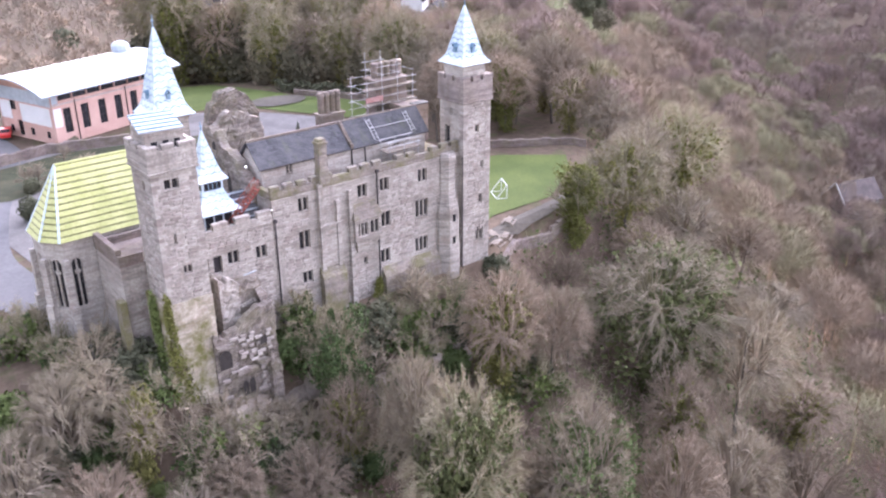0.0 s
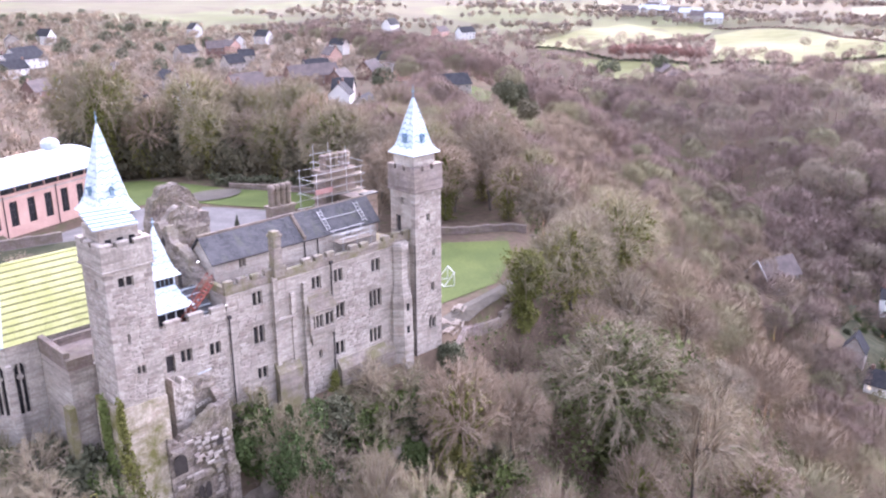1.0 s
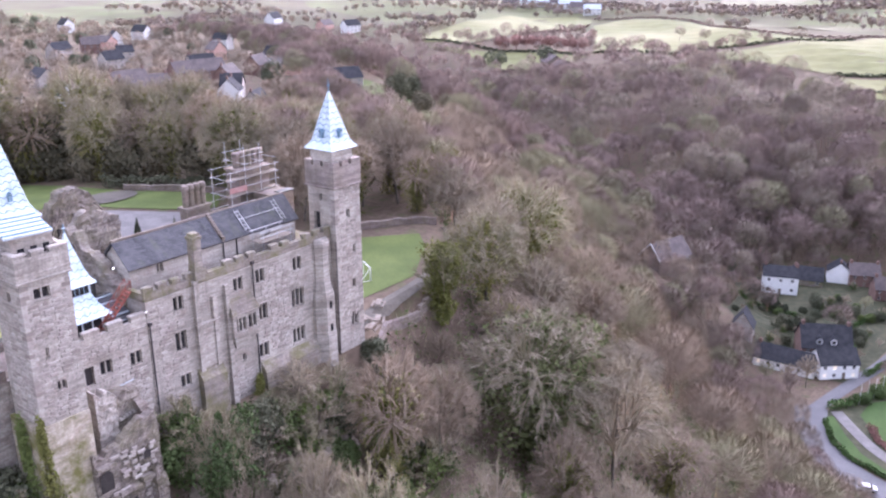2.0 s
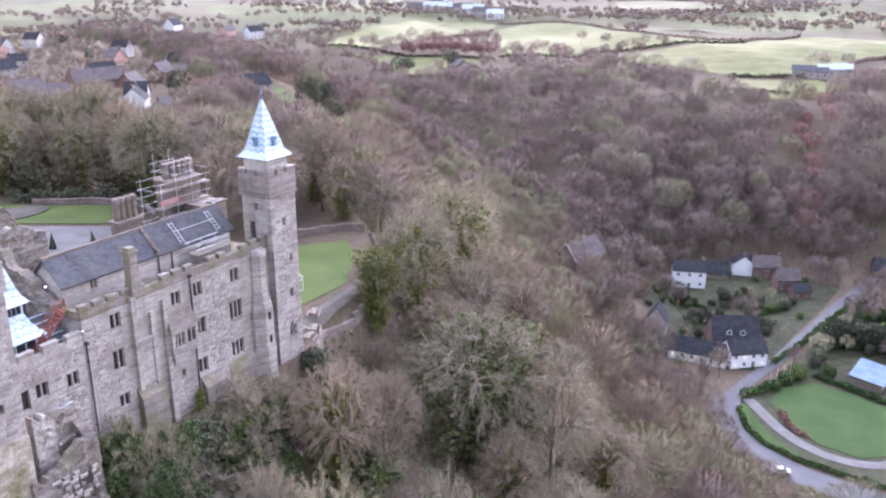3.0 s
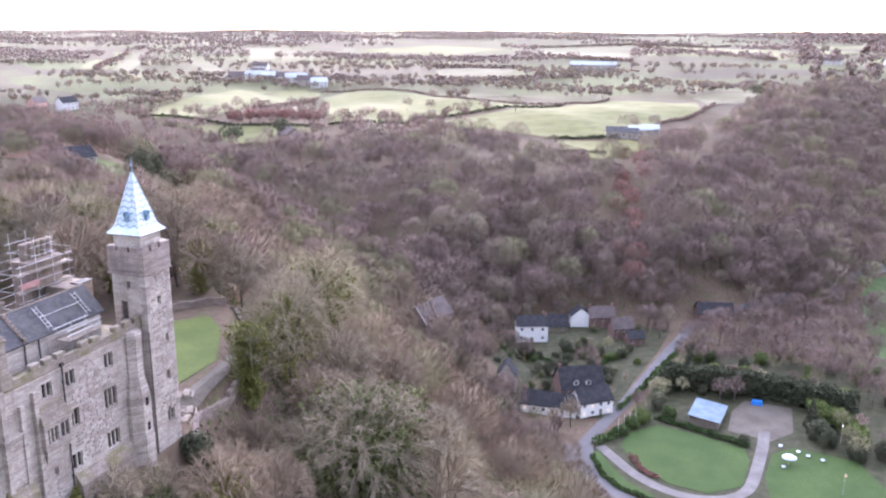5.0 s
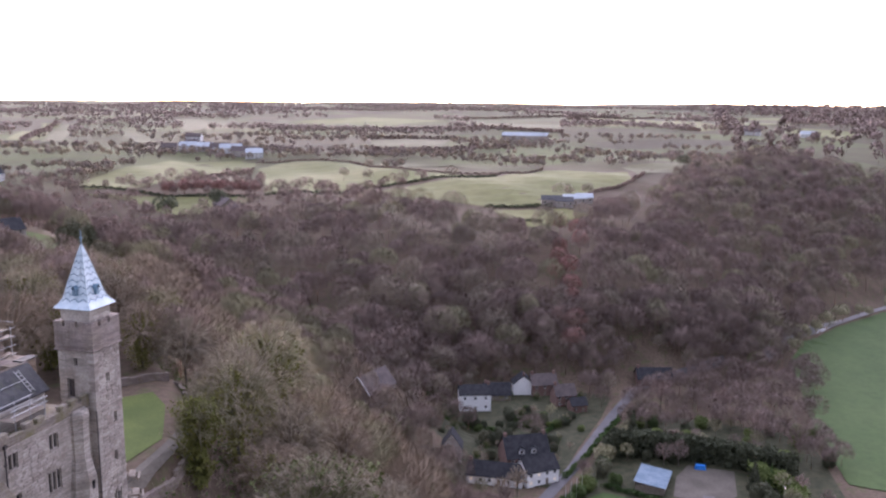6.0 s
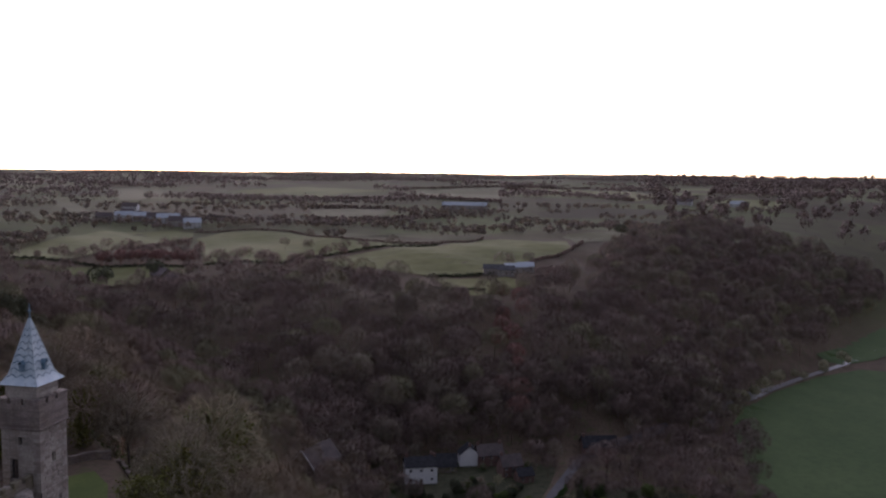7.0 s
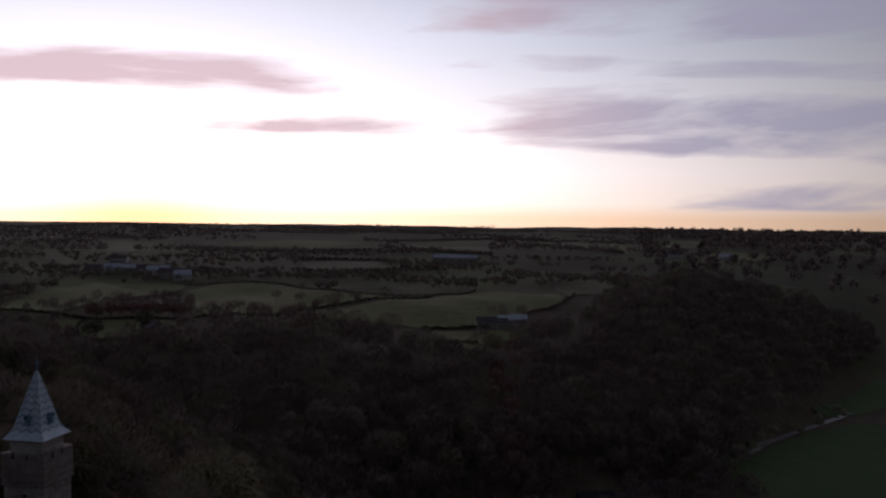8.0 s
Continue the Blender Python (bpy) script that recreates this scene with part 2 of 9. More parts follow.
def slate_mat():
    k = Mat("blue_grey_slate", 0.7, spec=0.18)
    br = k.bricks(0.35, 0.17, 0.012, (0.050, 0.050, 0.056), (0.090, 0.089, 0.095), (0.025, 0.025, 0.028))
    n = k.noise(0.5, 5)
    st = k.noise(1.3, 5, stretch=(1.2, 0.3, 0.3))
    c = k.mix(k.ramp(n, [(0.40, 0.0), (0.66, 0.6)]), br.outputs["Color"], (0.115, 0.113, 0.116))
    c = k.mix(k.ramp(st, [(0.55, 0.0), (0.7, 0.5)]), c, (0.10, 0.11, 0.075))
    k.color(c)
    return k.bump(k.math("MULTIPLY", br.outputs["Fac"], -1.0), 0.4, 0.03).m


SLATE = slate_mat()
HOUSE_SLATE = plain_mat("dark_house_slate", (0.030, 0.031, 0.035), (0.055, 0.055, 0.060), 0.85, scale=0.6, fine=5.0, spec=0.1)
TILE_GREEN = plain_mat("yellow_green_glazed_tile", (0.40, 0.42, 0.15), (0.52, 0.53, 0.23), 0.5, scale=0.6, fine=5.0, spec=0.4)
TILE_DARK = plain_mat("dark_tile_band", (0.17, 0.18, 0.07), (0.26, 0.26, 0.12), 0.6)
GLASS = plain_mat("dark_leaded_glass", (0.018, 0.018, 0.022), (0.035, 0.035, 0.04), 0.25, spec=0.5, bump=0.1)
# near-black colour: painted shade for niches, arches and the recess window
SHADOW = plain_mat("painted_recess_shade", (0.030, 0.026, 0.024), (0.055, 0.048, 0.044), 0.98)
IRON = plain_mat("cast_iron", (0.03, 0.03, 0.033), (0.06, 0.05, 0.05), 0.7)
RUST = plain_mat("red_painted_steel", (0.22, 0.06, 0.045), (0.30, 0.10, 0.07), 0.7)
GALV = plain_mat("galvanised_tube", (0.45, 0.45, 0.45), (0.6, 0.6, 0.6), 0.5, 0.3)
WHITE = plain_mat("white_painted_render", (0.68, 0.68, 0.67), (0.76, 0.76, 0.75), 0.8, scale=0.5, bump=0.1)
LIMEWASH = plain_mat("bright_limewashed_render", (0.82, 0.82, 0.82), (0.89, 0.89, 0.89), 0.8, scale=0.5, bump=0.1)
WHITE_ROOF = plain_mat("pale_sheet_roof", (0.38, 0.43, 0.47), (0.48, 0.525, 0.56), 0.45, scale=0.15, fine=1.2, bump=0.05)
BLUE_ROOF = plain_mat("pale_blue_corrugated_sheet", (0.11, 0.165, 0.22), (0.17, 0.23, 0.285), 0.75, scale=0.4, fine=3.0)
BRICK = plain_mat("salmon_brick", (0.53, 0.34, 0.28), (0.62, 0.42, 0.355), 0.9, scale=0.3, fine=8.0)
BRICK_RED = plain_mat("red_brick", (0.16, 0.10, 0.085), (0.23, 0.155, 0.13), 0.9, scale=0.5, fine=6.0)
ROOF_TILE = plain_mat("grey_brown_roof_tile", (0.08, 0.066, 0.064), (0.13, 0.105, 0.098), 0.8, scale=0.5, fine=5.0)
WOOD = plain_mat("weathered_boards", (0.17, 0.14, 0.112), (0.27, 0.23, 0.185), 0.85)
ROCK = plain_mat("sandstone_crag", (0.24, 0.20, 0.16), (0.36, 0.31, 0.26), 0.95, scale=0.4, fine=2.5, bump=0.8)
ASPHALT = plain_mat("worn_asphalt", (0.098, 0.096, 0.098), (0.142, 0.137, 0.138), 0.85, scale=0.12, fine=2.0)
YARD = plain_mat("muddy_yard_gravel", (0.085, 0.076, 0.060), (0.132, 0.116, 0.094), 0.95, scale=0.15, fine=2.0)
GRAVEL = plain_mat("pale_gravel", (0.128, 0.119, 0.112), (0.188, 0.176, 0.166), 0.95, scale=0.25, fine=3.0)
def ground_mat():
    k = Mat("leaf_litter_and_far_fields", 0.98, spec=0.1)
    n1, n2, n3 = k.noise(0.05, 4), k.noise(0.9, 4, 0.65), k.noise(0.35, 4)
    near = k.mix(k.ramp(n1, [(0.35, 0.0), (0.65, 1.0)]), (0.10, 0.075, 0.055), (0.165, 0.125, 0.09))
    near = k.mix(k.ramp(n2, [(0.35, 0.5), (0.6, 0.0)]), near, (0.05, 0.038, 0.028))
    near = k.mix(k.ramp(n3, [(0.52, 0.0), (0.68, 0.6)]), near, (0.075, 0.095, 0.035))
    vo = k.n.new("ShaderNodeTexVoronoi")
    vo.inputs["Scale"].default_value = 0.0065
    k.l.new(k.geo.outputs["Position"], vo.inputs["Vector"])
    sp = k.n.new("ShaderNodeSeparateColor")
    k.l.new(vo.outputs["Color"], sp.inputs[0])
    far = k.ramp(sp.outputs[0], [(0.0, (0.080, 0.068, 0.048)), (0.35, (0.104, 0.116, 0.050)), (0.6, (0.098, 0.086, 0.056)), (0.8, (0.120, 0.138, 0.058)), (1.0, (0.112, 0.098, 0.062))])
    far = k.mix(k.ramp(k.noise(0.03, 5), [(0.4, 0.0), (0.7, 0.6)]), far, (0.07, 0.056, 0.042))
    d = k.n.new("ShaderNodeVectorMath")
    d.operation = "LENGTH"
    k.l.new(k.geo.outputs["Position"], d.inputs[0])
    k.color(k.mix(k.math("MULTIPLY", k.math("SUBTRACT", d.outputs["Value"], 560.0), 0.006, True), near, far))
    return k.bump(n2, 0.6, 0.05).m


LITTER = ground_mat()
GRASS = plain_mat("winter_lawn", (0.070, 0.096, 0.021), (0.102, 0.130, 0.032), 0.95, scale=0.15, fine=2.2)
LAWN_DARK = plain_mat("garden_lawn", (0.034, 0.066, 0.013), (0.052, 0.088, 0.020), 0.95, scale=0.12, fine=1.5)
FIELD = plain_mat("pasture", (0.122, 0.130, 0.043), (0.178, 0.172, 0.070), 0.97, scale=0.012, fine=0.12)
FIELD_PALE = plain_mat("stubble_pasture", (0.108, 0.104, 0.052), (0.148, 0.138, 0.074), 0.97, scale=0.012, fine=0.12)
MEADOW = plain_mat("river_meadow", (0.050, 0.084, 0.025), (0.074, 0.110, 0.036), 0.97, scale=0.02, fine=0.3)
WATER = plain_mat("river_water", (0.10, 0.10, 0.10), (0.15, 0.15, 0.15), 0.3, scale=0.1, fine=1.0, spec=0.6)
CAR_WHITE = plain_mat("white_car_paint", (0.56, 0.56, 0.57), (0.62, 0.62, 0.63), 0.3, spec=0.6, bump=0.0)
TYRE = plain_mat("tyre_rubber", (0.02, 0.02, 0.02), (0.03, 0.03, 0.03), 0.9)


def lamp_mat(name, col, s):
    k = Mat(name)
    k.b.inputs["Emission Color"].default_value = (*col, 1)
    k.b.inputs["Emission Strength"].default_value = s
    return k.m


LAMP_WARM = lamp_mat("lit_lamp", (1.0, 0.80, 0.52), 0.7)
LAMP_FLOOD = lamp_mat("lit_floodlight", (1.0, 0.95, 0.9), 0.7)


def twig_mat(name, lo, hi, tip):
    k = Mat(name, 0.95, spec=0.1)
    c = k.mix(k.math("ADD", k.math("MULTIPLY", k.island(), 0.34), 0.33), lo, hi)
    c = k.mix(k.math("MULTIPLY", k.each(), 0.6), c, tip)
    broad = k.ramp(k.noise(0.11, 3.0, 0.6), [(0.32, 0.8), (0.68, 1.18)])
    c = k.mix(1.0, c, broad, "MULTIPLY")
    tone = k.n.new("ShaderNodeAttribute")
    tone.attribute_name = "tone"
    grey = k.n.new("ShaderNodeCombineColor")
    for q in range(3):
        k.l.new(k.math("ADD", tone.outputs["Fac"], 1.0), grey.inputs[q])
    c = k.mix(1.0, c, k.ramp(k.each(), [(0.0, 0.78), (1.0, 1.16)]), "MULTIPLY")
    k.color(k.mix(1.0, c, grey.outputs[0], "MULTIPLY"))
    return k.m


BARK = plain_mat("grey_bark", (0.085, 0.075, 0.062), (0.16, 0.14, 0.115), 0.95, scale=0.8, fine=6.0, bump=0.7)
TWIG_GREY = twig_mat("grey_twigs", (0.19, 0.16, 0.122), (0.38, 0.325, 0.255), (0.32, 0.26, 0.19))
TWIG_OLIVE = twig_mat("olive_twigs", (0.17, 0.16, 0.10), (0.34, 0.31, 0.20), (0.26, 0.25, 0.15))
TWIG_PURPLE = twig_mat("purple_brown_twigs", (0.170, 0.128, 0.110), (0.305, 0.240, 0.208), (0.265, 0.190, 0.162))
TWIG_TAN = twig_mat("tan_twigs", (0.20, 0.168, 0.118), (0.375, 0.322, 0.240), (0.27, 0.235, 0.155))
TWIG_BROWN = twig_mat("brown_twigs", (0.165, 0.131, 0.096), (0.315, 0.258, 0.196), (0.26, 0.205, 0.152))
IVY_OLIVE = twig_mat("olive_ivy_leaves", (0.070, 0.085, 0.036), (0.155, 0.170, 0.075), (0.15, 0.155, 0.06))
# mauve twigs lightened for the far plain: haze put into their colour
TWIG_HAZE = twig_mat("haze_paled_mauve_twigs", (0.215, 0.170, 0.148), (0.36, 0.295, 0.255), (0.30, 0.235, 0.20))
IVY_DEEP = twig_mat("dark_ivy_leaves", (0.030, 0.055, 0.026), (0.085, 0.115, 0.050), (0.10, 0.12, 0.045))
IVY_YELLOW = twig_mat("yellow_green_ivy", (0.09, 0.105, 0.03), (0.20, 0.20, 0.06), (0.17, 0.15, 0.06))
TWIG_RED = twig_mat("russet_larch", (0.19, 0.102, 0.086), (0.29, 0.165, 0.138), (0.24, 0.132, 0.11))
IVY = twig_mat("ivy_leaves", (0.045, 0.075, 0.032), (0.12, 0.165, 0.065), (0.15, 0.17, 0.05))
IVY_DULL = twig_mat("dull_evergreen_oak", (0.090, 0.086, 0.056), (0.175, 0.165, 0.11), (0.17, 0.145, 0.10))
EVERGREEN = twig_mat("dark_evergreen", (0.056, 0.066, 0.042), (0.112, 0.124, 0.076), (0.125, 0.118, 0.078))
HEDGE = twig_mat("clipped_hedge", (0.035, 0.065, 0.022), (0.075, 0.115, 0.04), (0.07, 0.11, 0.035))

# ---- mesh helpers ----
I4 = Matrix.Identity(4)


def thing(name, x=0, y=0, z=0, label="", category="", group="", kind=""):
    ob = new(name)
    ob.empty_display_size = 0.3
    ob.matrix_basis = pose(x, y, z)
    return tagged(ob, label, category, group, kind)


def mesh_of(name, bm, *mats):
    me = bpy.data.meshes.new(name)
    bm.normal_update()
    bm.to_mesh(me)
    bm.free()
    for m in mats:
        me.materials.append(m)
    return me


def world_of(ob):
    if not ob.parent:
        return ob.matrix_basis.copy()
    return world_of(ob.parent) @ ob.matrix_parent_inverse @ ob.matrix_basis


def part(name, bm, material, parent, label=""):
    """One mesh object under a thing or a part; its vertices are in world places."""
    mats = material if isinstance(material, (list, tuple)) else (material,)
    ob = new(name, mesh_of(name, bm, *mats))
    if parent:
        ob.parent = parent
        ob.matrix_parent_inverse = world_of(parent).inverted()
    if label:
        ob["label"] = label
    return ob


def solid(name, bm, material, label, category, group="", kind=""):
    return tagged(part(name, bm, material, None), label, category, group, kind)


def quad(bm, pts, mi=0):
    f = bm.faces.new([bm.verts.new(p) for p in pts])
    f.material_index = mi
    return f


def box(bm, x0, x1, y0, y1, z0, z1, m=None, mi=0, taper=0.0):
    """A box; taper draws its top in on every side."""
    k = taper
    v = [(x0, y0, z0), (x1, y0, z0), (x1, y1, z0), (x0, y1, z0), (x0 + k, y0 + k, z1), (x1 - k, y0 + k, z1), (x1 - k, y1 - k, z1), (x0 + k, y1 - k, z1)]
    vs = [bm.verts.new((m @ Vector(p)) if m else p) for p in v]
    for f in ((3, 2, 1, 0), (4, 5, 6, 7), (0, 1, 5, 4), (1, 2, 6, 5), (2, 3, 7, 6), (3, 0, 4, 7)):
        bm.faces.new([vs[i] for i in f]).material_index = mi
    return vs


def tube(bm, a, b, r0, r1=None, n=6, mi=0, caps=True):
    a, b = Vector(a), Vector(b)
    r1 = r0 if r1 is None else r1
    d = (b - a).normalized()
    u = d.orthogonal().normalized()
    w = d.cross(u)
    ring = [[bm.verts.new(p + r * (math.cos(2 * math.pi * i / n) * u + math.sin(2 * math.pi * i / n) * w)) for i in range(n)] for p, r in ((a, r0), (b, r1))]
    for i in range(n):
        j = (i + 1) % n
        bm.faces.new((ring[0][i], ring[0][j], ring[1][j], ring[1][i])).material_index = mi
    if caps:
        bm.faces.new(ring[0][::-1]).material_index = mi
        bm.faces.new(ring[1]).material_index = mi


def lathe(bm, centre, profile, n, turn=0.0, mi=0, cap=True):
    """A tower of n sides through the (radius, height) rows; radius is to the corner."""
    cx, cy = centre
    rings = []
    for r, z in profile:
        rings.append([bm.verts.new((cx + r * math.cos(turn + 2 * math.pi * i / n), cy + r * math.sin(turn + 2 * math.pi * i / n), z)) for i in range(n)])
    for a, b in zip(rings, rings[1:]):
        for i in range(n):
            j = (i + 1) % n
            bm.faces.new((a[i], a[j], b[j], b[i])).material_index = mi
    if cap:
        bm.faces.new(rings[0][::-1]).material_index = mi
        bm.faces.new(rings[-1]).material_index = mi


def wall(bm, m, u0, u1, v0, v1, holes=(), t=0.6, mi=0):
    """A wall of thickness t, outside at local y=0 facing -y, with openings (u0, u1, v0, v1) cut through."""
    us = sorted({round(q, 4) for q in (u0, u1, *(h[0] for h in holes), *(h[1] for h in holes))})
    vs = sorted({round(q, 4) for q in (v0, v1, *(h[2] for h in holes), *(h[3] for h in holes))})
    vert = {}

    def at(u, d, v):
        key = (round(u, 4), d, round(v, 4))
        if key not in vert:
            vert[key] = bm.verts.new(m @ Vector((u, d, v)))
        return vert[key]

    def inside(u, v):
        return any(h[0] < u < h[1] and h[2] < v < h[3] for h in holes)

    for ua, ub in zip(us, us[1:]):
        for va, vb in zip(vs, vs[1:]):
            if inside((ua + ub) / 2, (va + vb) / 2):
                continue
            bm.faces.new((at(ua, 0, va), at(ub, 0, va), at(ub, 0, vb), at(ua, 0, vb))).material_index = mi
            bm.faces.new((at(ua, t, vb), at(ub, t, vb), at(ub, t, va), at(ua, t, va))).material_index = mi
    for a, b, c, d in holes:
        for p, q in (((a, c), (b, c)), ((b, c), (b, d)), ((b, d), (a, d)), ((a, d), (a, c))):
            quad(bm, [m @ Vector((p[0], 0, p[1])), m @ Vector((p[0], t, p[1])), m @ Vector((q[0], t, q[1])), m @ Vector((q[0], 0, q[1]))], mi)
    for p, q in (((u0, v0), (u1, v0)), ((u1, v0), (u1, v1)), ((u1, v1), (u0, v1)), ((u0, v1), (u0, v0))):
        quad(bm, [m @ Vector((q[0], 0, q[1])), m @ Vector((q[0], t, q[1])), m @ Vector((p[0], t, p[1])), m @ Vector((p[0], 0, p[1]))], mi)


def window(parent, m, u, v, w, h, lights=2, name="window", frame=None, glass=None, deep=0.28, sill=True):
    """A mullioned window in an opening centred on (u, v): stone frame, dark panes, sill."""
    frame, glass = frame or STONE, glass or GLASS
    a, b, c, d = u - w / 2, u + w / 2, v - h / 2, v + h / 2
    e = 0.07
    bm = bmesh.new()
    wall(bm, m @ Matrix.Translation((0, deep * 0.45, 0)), a, b, c, d, [(a + e, b - e, c + e, d - e)], deep * 0.55)
    bmesh.ops.remove_doubles(bm, verts=bm.verts, dist=0.001)
    fr = part(name, bm, frame, parent)
    under = fr if not parent.parent else parent
    for i in range(1, lights):
        x = a + w * i / lights
        bm = bmesh.new()
        box(bm, x - 0.075, x + 0.075, deep * 0.3, deep, c + e, d - e, m)
        part("mullion", bm, frame, under)
    if sill:
        bm = bmesh.new()
        box(bm, a - 0.08, b + 0.08, -0.07, deep * 0.45, c - 0.10, c + 0.002, m)
        part("sill", bm, frame, under)
    bm = bmesh.new()
    quad(bm, [m @ Vector((a, deep + 0.01, c)), m @ Vector((b, deep + 0.01, c)), m @ Vector((b, deep + 0.01, d)), m @ Vector((a, deep + 0.01, d))])
    part("pane", bm, glass, under)
    return fr


def merlons(parent, m, u0, u1, v, size, gap, h, t, mat, seed=1, chance=1.0):
    """Crenellations along a parapet, each a coped block, with a few worn away."""
    rnd = random.Random(seed)
    n = max(1, int((u1 - u0 + gap) / (size + gap)))
    step = (u1 - u0 + gap) / n
    for i in range(n):
        if rnd.random() > chance:
            continue
        a = u0 + i * step
        b = a + step - gap
        k = h * rnd.uniform(0.8, 1.05)
        bm = bmesh.new()
        box(bm, a, b, 0, t, v, v + k, m)
        box(bm, a - 0.05, b + 0.05, -0.06, t + 0.06, v + k, v + k + 0.10, m, taper=0.05)
        part("merlon", bm, mat, parent)


# ---- the lie of the land ----
EDGE = [(-190, 160), (-95, 90), (-60, 50), (-40, 22), (-27, 4), (-18, -5.0), (0, -1.6), (24, -2.2), (33, 4.0), (46, 5.0), (57, 12), (67, 21), (92, 48), (132, 88), (200, 132), (275, 225), (330, 330), (370, 480), (380, 900)]
FOOT = [(330, 420), (318, 250), (285, 150), (258, 70), (285, 10), (308, -50), (345, -100), (425, -128), (500, -168), (700, -260), (1200, -420)]


def polyline_side(px, py, line):
    """Distance to a line of points, positive on its right-hand side."""
    best = np.full(px.shape, 1e9)
    sign = np.ones(px.shape)
    for (ax, ay), (bx, by) in zip(line, line[1:]):
        ex, ey = bx - ax, by - ay
        k = np.clip(((px - ax) * ex + (py - ay) * ey) / (ex * ex + ey * ey), 0, 1)
        d = np.hypot(px - ax - k * ex, py - ay - k * ey)
        c = (px - ax) * ey - (py - ay) * ex
        near = d < best - 1e-9
        best = np.where(near, d, best)
        sign = np.where(near, np.sign(c), sign)
    return best * sign


def smooth(a, b, v):
    k = np.clip((v - a) / (b - a), 0, 1)
    return k * k * (3 - 2 * k)


def waves(x, y):
    return np.sin(x * 0.021 + 1.3) * np.cos(y * 0.017 + 0.4) + 0.5 * np.sin(x * 0.047 - y * 0.039 + 2.0)


FLOOR_Z = -72.0


def height(x, y):
    x, y = np.asarray(x, float), np.asarray(y, float)
    s = polyline_side(x, y, EDGE)
    far = np.hypot(x, y)
    plat = -11.0 * smooth(85, 190, far) - 3.0 * smooth(190, 500, far)
    plat = plat + 1.6 * smooth(170, 400, far) * waves(x, y)
    slope = 0.87 - 0.35 * smooth(150, 235, x + 1.2 * y)
    cliff = 5.0 * smooth(-1.0, 3.0, s) * (1 - smooth(30, 90, x)) * smooth(-60, -25, x)
    out = np.maximum(s, 0)
    a = plat - cliff - slope * out + 2.0 * smooth(5, 25, out) * waves(x * 3, y * 3)
    r = -polyline_side(x, y, FOOT)
    hill_top = -16.0 + 4.0 * smooth(200, 500, far) * waves(x * 0.5, y * 0.5) + 10 * smooth(330, 0, np.hypot(x - 640, y + 210))
    rise = np.maximum(r, 0)
    b = FLOOR_Z + (hill_top - FLOOR_Z) * (1 - np.exp(-rise / 75.0)) + 1.5 * smooth(10, 60, rise) * waves(x * 2, y * 2)
    b = np.where(r > 0, b, -999)
    near = np.maximum(np.maximum(a, b), FLOOR_Z + 0.15 * waves(x, y))
    k = smooth(520, 1500, far)
    wide = -14 + 11 * smooth(900, 3300, far) + 6 * smooth(700, 1500, far) * waves(x * 0.22, y * 0.25)
    return near * (1 - k) + wide * k


def ground_at(x, y):
    return float(height(np.array([x]), np.array([y]))[0])


def graded(lo, hi, fine_lo, fine_hi, step, grow=1.22):
    mid = list(np.arange(fine_lo, fine_hi + 0.1, step))
    d, v = step, fine_hi
    while v < hi:
        d *= grow
        v += d
        mid.append(min(v, hi))
    d, v = step, fine_lo
    while v > lo:
        d *= grow
        v -= d
        mid.insert(0, max(v, lo))
    return np.array(mid)


def sheet(name, xs, ys, mat, fn):
    gx, gy = np.meshgrid(xs, ys)
    z = fn(gx, gy)
    verts = np.stack([gx, gy, z], -1).reshape(-1, 3)
    n, k = len(xs), len(ys)
    i = (np.arange(k - 1)[:, None] * n + np.arange(n - 1)[None]).ravel()
    faces = np.stack([i, i + 1, i + 1 + n, i + n], -1)
    me = bpy.data.meshes.new(name)
    me.from_pydata(verts.tolist(), [], faces.tolist())
    me.materials.append(mat)
    for p in me.polygons:
        p.use_smooth = True
    return new(name, me)


ground = sheet("ground", graded(-2500, 4400, -60, 520, 3.0), graded(-3000, 4000, -190, 260, 3.0), LITTER, height)
tagged(ground, "brown leaf-littered ground of hill, crag and valley", "ground", kind="structure")


